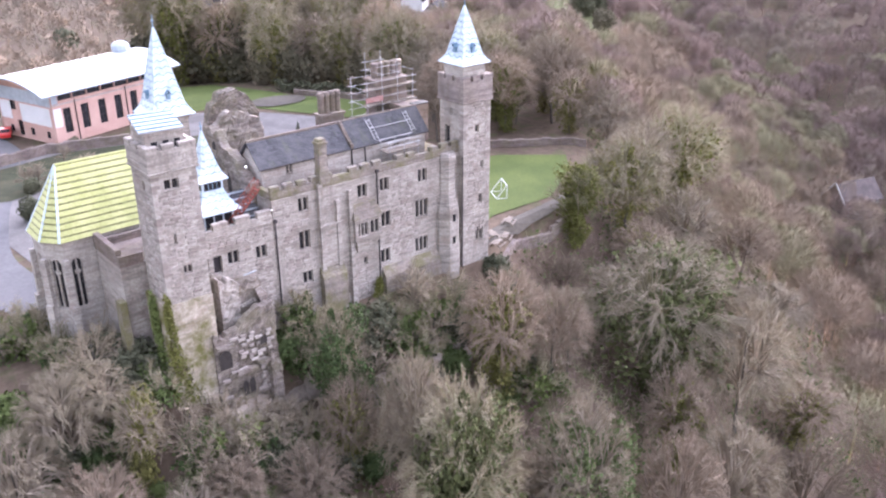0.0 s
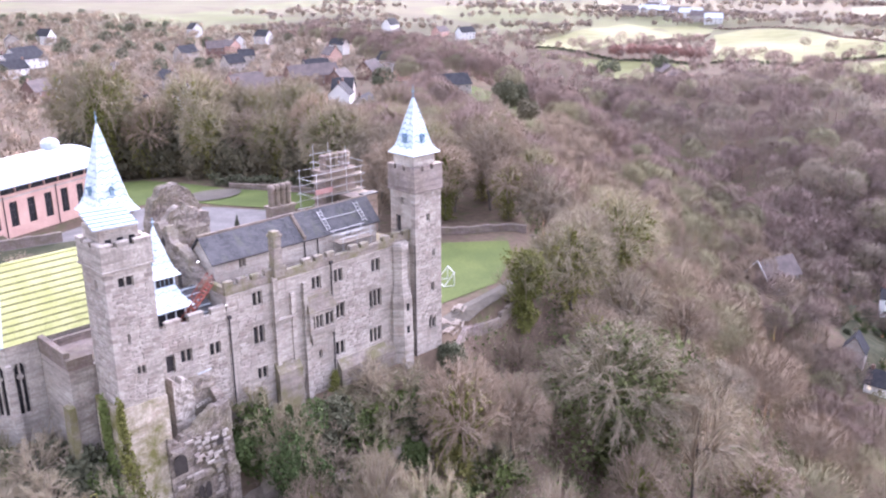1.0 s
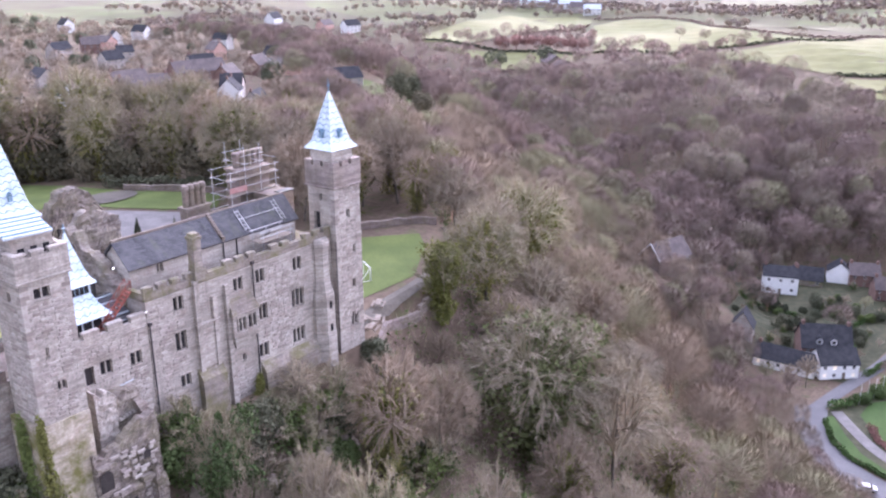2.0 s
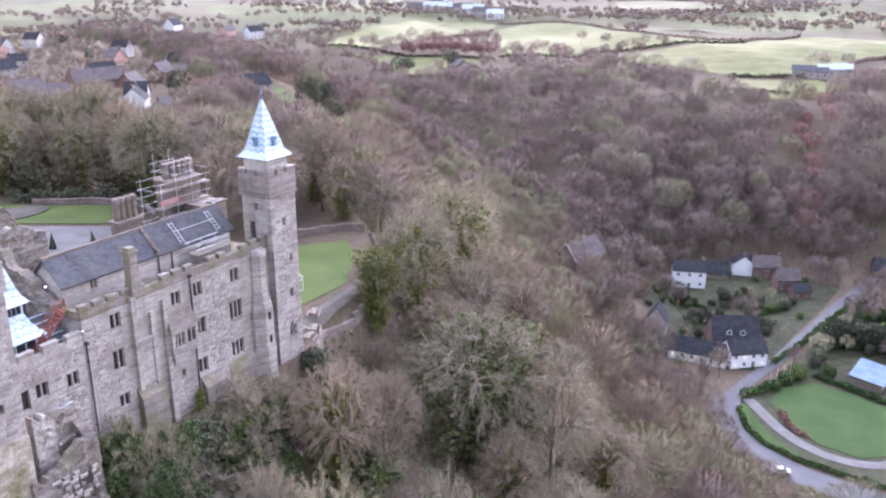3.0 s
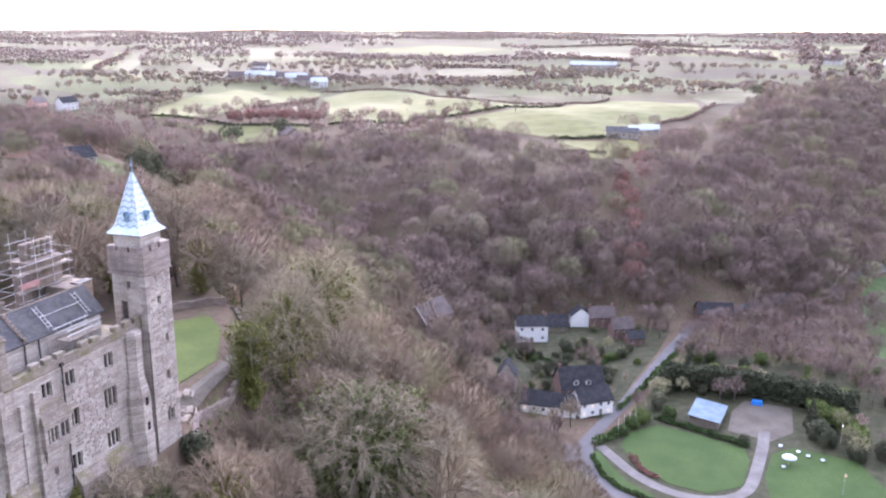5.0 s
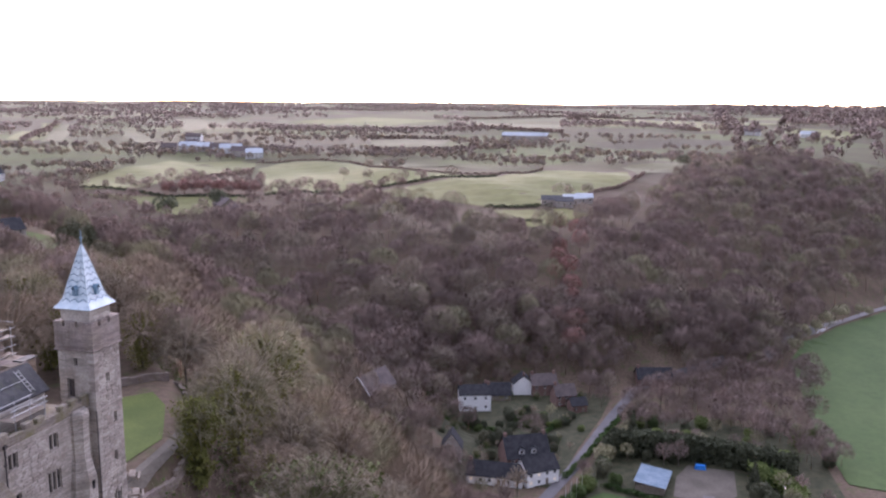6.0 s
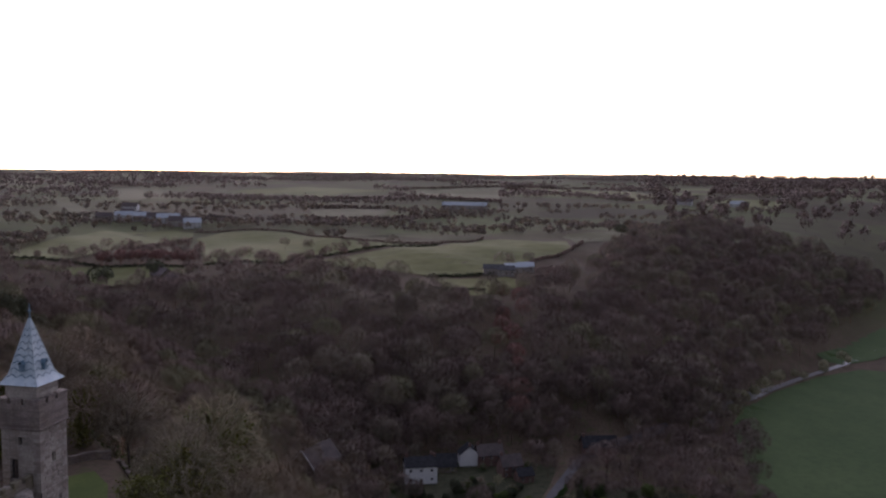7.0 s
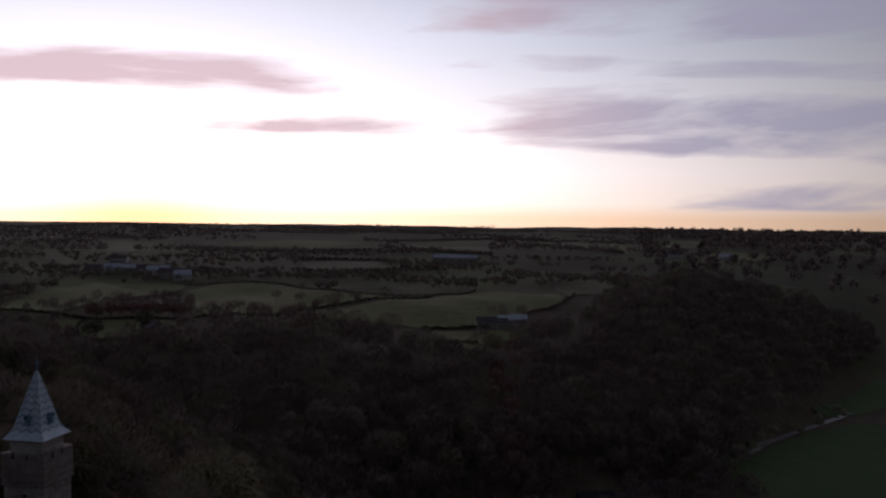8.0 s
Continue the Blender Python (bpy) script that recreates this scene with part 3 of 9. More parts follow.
def drape(name, outline, mat, label, category, lift=0.12, step=4.0, kind="structure"):
    """A patch of turf, road or yard that follows the ground inside an outline."""
    from mathutils.geometry import delaunay_2d_cdt
    edge = []
    for (ax, ay), (bx, by) in zip(outline, outline[1:] + outline[:1]):
        n = max(1, int(math.hypot(bx - ax, by - ay) / step))
        edge += [(ax + (bx - ax) * i / n, ay + (by - ay) * i / n) for i in range(n)]
    ex = np.array([p[0] for p in edge])
    ey = np.array([p[1] for p in edge])
    gx, gy = np.meshgrid(np.arange(ex.min(), ex.max(), step), np.arange(ey.min(), ey.max(), step))
    gx, gy = gx.ravel(), gy.ravel()
    inside = np.zeros(gx.shape, bool)
    for i in range(len(edge)):
        x0, y0, x1, y1 = ex[i - 1], ey[i - 1], ex[i], ey[i]
        cross = ((y0 > gy) != (y1 > gy)) & (gx < (x1 - x0) * (gy - y0) / ((y1 - y0) if y1 != y0 else 1e-9) + x0)
        inside ^= cross
    pts = [Vector(p) for p in edge] + [Vector((float(a), float(b))) for a, b in zip(gx[inside], gy[inside])]
    ring = list(range(len(edge)))
    vs, _, fs, _, _, _ = delaunay_2d_cdt(pts, [], [ring], 1, 0.01)
    vx = np.array([v.x for v in vs])
    vy = np.array([v.y for v in vs])
    z = height(vx, vy) + lift
    me = bpy.data.meshes.new(name)
    me.from_pydata(np.stack([vx, vy, z], -1).tolist(), [], [list(f) for f in fs])
    me.materials.append(mat)
    ob = new(name, me)
    if ob.data.polygons and ob.data.polygons[0].normal.z < 0:
        ob.data.flip_normals()
    return tagged(ob, label, category, kind=kind)


def strip(name, line, width, mat, label, category, lift=0.16, step=3.0):
    """A road or path of given width along a line."""
    pts = []
    for (ax, ay), (bx, by) in zip(line, line[1:]):
        n = max(1, int(math.hypot(bx - ax, by - ay) / step))
        pts += [(ax + (bx - ax) * i / n, ay + (by - ay) * i / n) for i in range(n)]
    pts.append(line[-1])
    p = np.array(pts)
    for _ in range(6):
        p[1:-1] = (p[:-2] + 2 * p[1:-1] + p[2:]) / 4
    t = np.gradient(p, axis=0)
    t /= np.linalg.norm(t, axis=1)[:, None] + 1e-9
    nrm = np.stack([-t[:, 1], t[:, 0]], -1)
    rows = [p + nrm * width * k for k in (-0.5, 0, 0.5)]
    verts = []
    for i in range(len(p)):
        for r in rows:
            verts.append((r[i, 0], r[i, 1], ground_at(r[i, 0], r[i, 1]) + lift))
    faces = []
    for i in range(len(p) - 1):
        for k in range(2):
            faces.append((i * 3 + k + 1, i * 3 + k, i * 3 + 3 + k, i * 3 + 4 + k))
    me = bpy.data.meshes.new(name)
    me.from_pydata(verts, [], faces)
    me.materials.append(mat)
    ob = new(name, me)
    if ob.data.polygons[0].normal.z < 0:
        ob.data.flip_normals()
    return tagged(ob, label, category, kind="structure")


drape("lawn", [(26.5, 5.5), (34, 8.4), (45, 8.4), (56, 15), (60.5, 20), (52, 27), (40, 30), (26.5, 30)], GRASS, "bright green mown lawn beside the castle tower", "lawn", 0.10, 2.5)
drape("courtyard", [(-17, 19), (-10, 12), (24.5, 12), (25, 34), (38, 33), (46, 42), (48, 55), (45.5, 60.5), (39, 71), (34, 78), (27, 82), (10, 76), (-12, 80), (-20, 60)], GRAVEL, "pale gravel courtyard behind the castle", "courtyard", 0.08, 4.0)
strip("path", [(24.8, 2.2), (34, 5.6), (43, 5.4), (50, 7.6)], 2.0, YARD, "pinkish gravel path beside the lawn", "path", 0.14)
drape("green", [(24, 84), (30, 83), (36, 80), (40.5, 71.5), (46.5, 61.5), (51, 58.5), (57, 65), (54.5, 71), (48, 83), (46, 97), (44, 112), (34, 116), (26, 104)], GRASS, "rough green turf behind the courtyard", "turf", 0.12, 4.0)
strip("road", [(-20, 20), (-24, 34), (-18, 55), (-8, 78), (-12, 110)], 7.0, ASPHALT, "grey asphalt approach road beside the chapel", "road", 0.15)
drape("slope_meadow", [(187, 121), (203, 128), (229, 162), (252, 205), (240, 205), (214, 165), (190, 134)], GRASS, "narrow green grass slope between woods", "meadow", 0.2, 5.0)

# ---- the castle: main range ----


def facing(side, k):
    """Local frame of a wall: front (-y), west (-x), east (+x), back (+y); k is its place."""
    return {"front": pose(0, k, 0), "west": pose(k, 0, 0, 0, 0, -90), "east": pose(k, 0, 0, 0, 0, 90), "back": pose(0, k, 0, 0, 0, 180)}[side]


def hole(u, v, w, h):
    return (u - w / 2, u + w / 2, v - h / 2, v + h / 2)


main = thing("castle_range", 8, 4, -6, "long three-storey pinkish sandstone castle range with parapet", "castle")
F0 = facing("front", 0.0)
WIN = [(0.1, 12.65, 1.15, 1.45, 2), (7.2, 12.38, 1.15, 1.4, 2), (10.05, 12.42, 1.15, 1.45, 2), (15.2, 12.25, 1.2, 1.5, 2),
       (0.0, 8.85, 1.25, 1.95, 2), (10.1, 8.45, 1.25, 1.75, 2), (15.05, 8.45, 1.75, 2.0, 3),
       (0.1, 4.7, 1.15, 1.3, 2), (9.95, 4.2, 1.25, 1.6, 2), (14.95, 4.15, 1.75, 1.7, 3), (14.2, 0.8, 0.75, 0.8, 1), (7.3, 4.4, 0.45, 0.8, 1), (4.8, 1.6, 0.7, 0.9, 1)]
bm = bmesh.new()
wall(bm, F0, -3.35, 20.4, -9, 13.75, [hole(*w[:4]) for w in WIN], 0.7)
part("front_wall", bm, STONE, main)
bm = bmesh.new()
wall(bm, facing("west", -3.35), -9.0, -0.71, -9, 13.75)
part("end_wall", bm, STONE, main)
bm = bmesh.new()
wall(bm, facing("back", 9.7), -20.4, 3.35, -9, 13.75)
part("back_wall", bm, STONE, main)
for u, v, w, h, n in WIN:
    window(main, F0, u, v, w, h, n)
# hood moulds over the taller windows
for u, v, w, h, n in WIN:
    if w > 1.1:
        bm = bmesh.new()
        box(bm, u - w / 2 - 0.14, u + w / 2 + 0.14, -0.09, 0.002, v + h / 2 + 0.06, v + h / 2 + 0.17, F0)
        part("hood_mould", bm, STONE, main)
bm = bmesh.new()
box(bm, -3.43, 20.4, -0.12, 0.02, 13.70, 13.86)
part("string_course", bm, STONE, main)
bm = bmesh.new()
wall(bm, facing("front", -0.04), -3.4, 20.35, 13.86, 14.7, (), 0.5)
wall(bm, facing("west", -3.4), -2.6, -0.47, 13.86, 14.6, (), 0.5)
par = part("parapet", bm, STONE_MOSS, main, "mossy weathered parapet")
merlons(par, facing("front", -0.04), -3.4, 20.3, 14.7, 0.9, 0.55, 0.42, 0.5, STONE_MOSS, 3, 0.72)
bm = bmesh.new()
box(bm, -3.3, 20.4, 0.46, 9.0, 13.35, 13.62)
part("wall_walk", bm, STONE_MOSS, main, "mossy flagged walk behind the parapet")
# set-back attic and slate roof
bm = bmesh.new()
ATT = [(0.6, 15.55, 0.75, 1.1), (14.1, 15.2, 0.7, 0.9)]
A0 = facing("front", 3.0)
wall(bm, A0, -2.6, 18.0, 13.6, 16.25, [hole(*w) for w in ATT], 0.5)
wall(bm, facing("west", -2.6), -7.2, -3.51, 13.6, 16.25)
wall(bm, facing("east", 18.0), 3.51, 7.2, 13.6, 16.25)
part("attic_wall", bm, STONE_PALE, main)
for w in ATT:
    window(main, A0, *w, 2)


def gable_roof(name, parent, x0, x1, ya, yr, yb, ze, zr, mat, thick=0.14, over=0.25, label=""):
    bm = bmesh.new()
    for (y, z), (y2, z2) in ((((ya), ze), (yr, zr)), ((yb, ze), (yr, zr))):
        dy = over if y > yr else -over
        k = (zr - ze) / abs(yr - y) * over
        p = [(x0, y + dy, z - k), (x1, y + dy, z - k), (x1, y2, z2), (x0, y2, z2)]
        if y > yr:
            p = [p[1], p[0], p[3], p[2]]
        lo = [bm.verts.new(v) for v in p]
        hi = [bm.verts.new((v[0], v[1], v[2] + thick)) for v in p]
        bm.faces.new(hi)
        bm.faces.new(lo[::-1])
        for i in range(4):
            j = (i + 1) % 4
            bm.faces.new((lo[i], lo[j], hi[j], hi[i]))
    return part(name, bm, mat, parent, label)


roof = gable_roof("roof", main, -2.9, 7.9, 3.0, 5.1, 7.2, 16.25, 18.3, SLATE, label="blue-grey slate roof")
roof2 = gable_roof("roof", main, 8.3, 18.4, 3.0, 5.1, 7.2, 16.2, 18.45, SLATE, label="blue-grey slate roof")
bm = bmesh.new()
box(bm, -2.9, 18.4, 5.0, 5.2, 18.36, 18.58)
part("ridge", bm, STONE_DARK, main)
bm = bmesh.new()
box(bm, 7.92, 8.28, 2.75, 7.4, 16.3, 16.6)
for k in range(8):
    y = 2.8 + k * 0.29
    box(bm, 7.92, 8.28, y, y + 0.3, 16.2 + k * 0.285, 16.55 + k * 0.285)
part("roof_coping", bm, STONE_DARK, main, "stone coping across the slate roof")
bm = bmesh.new()
tube(bm, (-2.9, 2.68, 16.1), (18.3, 2.68, 16.0), 0.07)
part("gutter", bm, IRON, main, "black iron gutter")
for u in (-2.6, 18.0):
    bm = bmesh.new()
    m = facing("west", u) if u < 0 else facing("east", u)
    s = -1 if u < 0 else 1
    vs = [bm.verts.new(m @ Vector((s * y, 0.02, z))) for y, z in ((3.0, 16.2), (7.2, 16.2), (5.1, 18.3))]
    bm.faces.new(vs)
    vs = [bm.verts.new(m @ Vector((s * y, 0.4, z))) for y, z in ((3.0, 16.2), (7.2, 16.2), (5.1, 18.3))]
    bm.faces.new(vs[::-1])
    part("gable", bm, STONE_PALE, main)
for x, z0, z1 in ((-3.25, -1, 11.6), (9.05, 1.5, 14.0)):
    bm = bmesh.new()
    tube(bm, (x, -0.14, z1), (x, -0.14, z0), 0.075)
    box(bm, x - 0.17, x + 0.17, -0.3, -0.02, z1, z1 + 0.3)
    for k in range(4):
        z = z0 + (z1 - z0) * (k + 0.5) / 4
        box(bm, x - 0.12, x + 0.12, -0.2, 0.0, z, z + 0.08)
    part("downpipe", bm, IRON, main, "black cast-iron downpipe")
for x in (8.1, 9.8):
    bm = bmesh.new()
    tube(bm, (x, 2.9, 16.0), (x, 2.9, 13.7), 0.07)
    part("downpipe", bm, IRON, main)
# chimney breast, standing out between two pilasters
bm = bmesh.new()
box(bm, 1.75, 4.15, -0.22, 0.02, 5.2, 9.9)
box(bm, 1.7, 2.2, -0.4, 0.02, 5.0, 14.4)
box(bm, 3.75, 4.2, -0.34, 0.02, 5.0, 12.2)
box(bm, 1.6, 4.4, -0.5, 0.02, 9.78, 9.94)
part("chimney_breast", bm, STONE, main)
bm = bmesh.new()
box(bm, 1.9, 3.1, -0.5, 0.6, 14.4, 15.9, taper=0.1)
box(bm, 2.05, 2.95, -0.4, 0.5, 15.85, 18.4)
box(bm, 1.95, 3.05, -0.5, 0.6, 18.4, 18.65)
box(bm, 2.05, 2.95, -0.4, 0.5, 18.65, 18.95, taper=0.06)
part("chimney", bm, STONE_MOSS, main, "mossy stone chimney on the parapet")
# oriel bay with a stone lean-to roof
bm = bmesh.new()
OB = facing("front", -0.75)
wall(bm, OB, 5.65, 9.0, 7.2, 9.6, [hole(6.6, 8.4, 1.35, 1.5), hole(8.15, 8.4, 1.15, 1.5)], 0.4)
box(bm, 5.66, 6.05, -0.74, 0.01, 7.2, 9.6)
box(bm, 8.6, 8.99, -0.74, 0.01, 7.2, 9.6)
part("oriel", bm, STONE, main)
for k in range(5):
    bm = bmesh.new()
    box(bm, 5.85 + k * 0.1, 8.85 - k * 0.1, -0.66 + k * 0.13, 0.01, 7.2 - (k + 1) * 0.3, 7.2 - k * 0.3)
    part("corbel", bm, STONE, main)
window(main, OB, 6.6, 8.4, 1.35, 1.5, 3)
window(main, OB, 8.15, 8.4, 1.15, 1.5, 2)
bm = bmesh.new()
v = [(5.5, -0.9, 9.58), (9.15, -0.9, 9.58), (8.7, 0.0, 11.2), (5.9, 0.0, 11.2)]
quad(bm, v)
quad(bm, [v[0], v[3], (5.5, 0, 9.58)])
quad(bm, [v[1], (9.15, 0, 9.58), v[2]])
quad(bm, [(5.5, 0, 9.58), (9.15, 0, 9.58), v[1], v[0]])
part("oriel_roof", bm, STONE_MOSS, main, "mossy stone lean-to roof of the oriel")
bm = bmesh.new()
box(bm, 5.3, 5.75, -0.35, 0.02, 3.0, 12.9)
box(bm, 5.2, 5.85, -0.5, 0.02, -8, 3.0)
part("pilaster", bm, STONE, main)
# battered plinth with a sloped, mossy head
bm = bmesh.new()
for a, b, zt in ((9.4, 17.2, 3.0), (1.5, 4.4, 5.3)):
    d = 0.75
    quad(bm, [(a, -d, zt - 1.1), (b, -d, zt - 1.1), (b, 0.02, zt), (a, 0.02, zt)])
    quad(bm, [(a, -d - 0.25, -9), (b, -d - 0.25, -9), (b, -d, zt - 1.1), (a, -d, zt - 1.1)])
    quad(bm, [(a, 0.02, -9), (a, -d - 0.25, -9), (a, -d, zt - 1.1), (a, 0.02, zt)])
    quad(bm, [(b, -d - 0.25, -9), (b, 0.02, -9), (b, 0.02, zt), (b, -d, zt - 1.1)])
part("plinth", bm, STONE_MOSS, main, "battered mossy plinth")
# half-octagon stair turret against the far end
bm = bmesh.new()
lathe(bm, (18.7, 0.2), [(1.75, -9), (1.7, 3.0), (1.6, 3.3), (1.6, 7.4), (1.15, 9.3), (1.1, 9.5), (1.1, 13.0), (1.2, 13.1), (1.2, 13.8), (0.9, 14.2)], 8, math.pi / 8)
part("stair_turret", bm, STONE, main)
SB = facing("front", -1.3)
for z in (6.3, 3.6):
    bm = bmesh.new()
    box(bm, 18.5, 18.85, -0.03, 0.10, z, z + 0.85, SB)
    part("slit", bm, GLASS, main)
# chimney group behind the ridge
for i in range(4):
    bm = bmesh.new()
    x = 7.55 + i * 0.70
    lathe(bm, (x, 7.6), [(0.33, 18.6), (0.33, 20.6), (0.42, 20.7), (0.42, 21.0), (0.30, 21.2)], 8, 0.2)
    part("chimney_shaft", bm, STONE_DARK, main)
bm = bmesh.new()
box(bm, 7.15, 10.05, 7.0, 8.2, 13.5, 18.7)
box(bm, 7.0, 10.2, 6.85, 8.35, 18.7, 18.95)
part("chimney_base", bm, STONE_DARK, main)
bm = bmesh.new()
box(bm, 16.6, 21.0, 10.0, 12.2, 10, 20.4)
box(bm, 16.45, 21.15, 9.85, 12.35, 20.4, 20.65)
part("chimney_base", bm, STONE_DARK, main, "dark stone chimney block behind the roof")
for i in range(5):
    bm = bmesh.new()
    lathe(bm, (17.2 + i * 0.85, 11.1), [(0.38, 20.65), (0.38, 21.9), (0.46, 22.0), (0.46, 22.3), (0.34, 22.4)], 8, 0.3)
    part("chimney_shaft", bm, STONE_DARK, main)
bm = bmesh.new()
box(bm, 18.2, 21.6, 6.8, 9.8, 13.4, 17.9)
part("rear_block", bm, STONE_DARK, main)
bm = bmesh.new()
box(bm, 19.6, 21.7, 6.7, 7.8, 17.9, 18.02)
part("slate_flat", bm, SLATE, main, "low blue-grey slate roof")

# ---- towers ----


def finial(parent, x, y, z, h):
    bm = bmesh.new()
    tube(bm, (x, y, z), (x, y, z + h), 0.075, 0.04)
    lathe(bm, (x, y), [(0.05, z + h * 0.42), (0.17, z + h * 0.52), (0.05, z + h * 0.62)], 8)
    part("finial", bm, LEAD_DARK, parent)


def spire(parent, x, y, half, z0, z1, rows):
    """A square lead spire with bell-cast eaves, laid in scalloped courses, and lucarnes."""
    def r_at(k):
        body = half * 0.80 * (1 - k) ** 0.96 + 0.05
        return body + half * 0.22 * max(0, 1 - k / 0.16) ** 1.6

    bm = bmesh.new()
    prof = [(half * 0.95 * math.sqrt(2), z0 - 0.1)] + [(r_at(i / 28) * math.sqrt(2), z0 + (z1 - z0) * i / 28) for i in range(29)]
    lathe(bm, (x, y), prof, 4, math.pi / 4)
    ob = part("spire", bm, LEAD, parent, "pale blue-grey lead spire with scalloped courses")
    # raised scalloped seams
    for s in range(4):
        m = Matrix.Translation((x, y, 0)) @ Matrix.Rotation(s * math.pi / 2, 4, "Z")
        for i in range(1, rows):
            bm = bmesh.new()
            k = i / rows * 0.9 + 0.03
            z = z0 + (z1 - z0) * k
            r = r_at(k)
            n = max(4, int(2 * r / 0.8) * 2)
            for j in range(n):
                u0, u1 = -r + 2 * r * j / n, -r + 2 * r * (j + 1) / n
                za = z + (0.13 if j % 2 else -0.13)
                zb = z + (-0.13 if j % 2 else 0.13)
                pts = []
                for u, zz in ((u0, za - 0.05), (u1, zb - 0.05), (u1, zb + 0.05), (u0, za + 0.05)):
                    kk = (zz - z0) / (z1 - z0)
                    pts.append(m @ Vector((u, -r_at(min(1, max(0, kk))) - 0.03, zz)))
                quad(bm, pts)
            part("seam", bm, LEAD_DARK, ob if not parent.parent else parent)
        bm = bmesh.new()
        k = 0.2
        z, r = z0 + (z1 - z0) * k, r_at(k)
        box(bm, -0.2, 0.2, -r - 0.22, -r + 0.5, z, z + 0.65, m)
        quad(bm, [m @ Vector(p) for p in ((-0.28, -r - 0.32, z + 0.62), (0.0, -r - 0.32, z + 1.0), (0.0, -r + 0.5, z + 1.0), (-0.28, -r + 0.5, z + 0.62))])
        quad(bm, [m @ Vector(p) for p in ((0.0, -r - 0.32, z + 1.0), (0.28, -r - 0.32, z + 0.62), (0.28, -r + 0.5, z + 0.62), (0.0, -r + 0.5, z + 1.0))])
        part("lucarne", bm, LEAD_DARK, ob if not parent.parent else parent, "small dark dormer opening")
    # corner rolls
    bm = bmesh.new()
    for s in range(4):
        a = math.pi / 4 + s * math.pi / 2
        for i in range(14):
            k0, k1 = i / 14, (i + 1) / 14
            r0, r1 = r_at(k0) * math.sqrt(2), r_at(k1) * math.sqrt(2)
            tube(bm, (x + r0 * math.cos(a), y + r0 * math.sin(a), z0 + (z1 - z0) * k0), (x + r1 * math.cos(a), y + r1 * math.sin(a), z0 + (z1 - z0) * k1), 0.05, 0.05, 5, caps=False)
    part("hip_roll", bm, LEAD, ob if not parent.parent else parent)
    finial(ob if not parent.parent else parent, x, y, z1 - 0.1, 1.5)
    return ob


def parapet(tower, cx, cy, half, z0, z1, mat, seed, tall=0.55):
    """Parapet on a string course, with worn crenellations on four sides."""
    ob = None
    for s in range(4):
        m = Matrix.Translation((cx, cy, 0)) @ Matrix.Rotation(s * math.pi / 2, 4, "Z") @ Matrix.Translation((0, -half, 0))
        bm = bmesh.new()
        box(bm, -half, half - 0.45, 0, 0.45, z0, z1 - tall, m)
        run = part("parapet", bm, mat, tower)
        ob = ob or run
        merlons(run, m, -half, half - 0.45, z1 - tall, 0.95, 0.42, tall - 0.08, 0.42, mat, seed + s, 0.86)
        for k, e in ((-0.12, 0.09), (0.42, 0.05)):
            bm = bmesh.new()
            box(bm, -half - e, half + e - 0.2, -e, 0.1, z0 + k, z0 + k + 0.12, m)
            part("string_course", bm, mat, tower)
    bm = bmesh.new()
    box(bm, cx - half + 0.4, cx + half - 0.4, cy - half + 0.4, cy + half - 0.4, z0 - 0.2, z0 + 0.3)
    part("tower_roof", bm, STONE_DARK, tower)
    return ob


def shaft(tower, x0, x1, y0, y1, z0, z1, fronts, wests):
    fm, wm = facing("front", y0), facing("west", x0)
    bm = bmesh.new()
    wall(bm, fm, x0, x1, z0, z1, [hole(*w[:4]) for w in fronts], 0.7)
    wall(bm, wm, -y1, -y0 - 0.71, z0, z1, [hole(*w[:4]) for w in wests], 0.7)
    wall(bm, facing("east", x1), y0 + 0.71, y1, z0, z1)
    wall(bm, facing("back", y1), -x1 + 0.71, -x0 - 0.71, z0, z1)
    ob = part("shaft", bm, STONE, tower)
    for w in fronts:
        window(tower, fm, *w)
    for w in wests:
        window(tower, wm, *w)
    return ob


far_tower = thing("castle_tower", 22.35, 1.15, -6, "tall square sandstone tower with a pale lead spire", "tower", "castle towers")
TX0, TX1, TY0, TY1 = 20.4, 24.35, -0.85, 3.15
shaft(far_tower, TX0, TX1, TY0, TY1, -9, 20.4, [(22.4, 16.3, 0.55, 0.9, 1), (23.2, 12.0, 0.45, 0.95, 1), (23.0, 7.9, 0.5, 1.1, 1), (22.9, 3.6, 1.1, 1.7, 2), (22.3, -1.2, 0.5, 0.9, 1)], [(-1.9, 15.5, 0.85, 2.0, 1), (-1.2, 18.2, 0.4, 0.9, 1)])
parapet(far_tower, 22.38, 1.15, 2.14, 19.5, 22.25, STONE_WORN, 5, 0.5)
bm = bmesh.new()
box(bm, 20.55, 23.75, -0.55, 2.65, 20.5, 23.6)
part("spire_base", bm, STONE_PALE, far_tower)
spire(far_tower, 22.1, 1.0, 1.95, 23.55, 29.5, 9)
for z in (6.3, 13.4):
    bm = bmesh.new()
    for a in ((20.32, 24.43, -0.93, -0.83), (20.32, 20.42, -0.83, 3.2)):
        box(bm, a[0], a[1], a[2], a[3], z, z + 0.16)
    part("string_course", bm, STONE, far_tower)
bm = bmesh.new()
tube(bm, (20.2, -0.98, 13.5), (20.2, -0.98, -2), 0.06)
part("downpipe", bm, IRON, far_tower)

near_tower = thing("castle_tower", -14.4, -2.3, -6, "tall square sandstone stair tower with a lead-capped top", "tower", "castle towers")
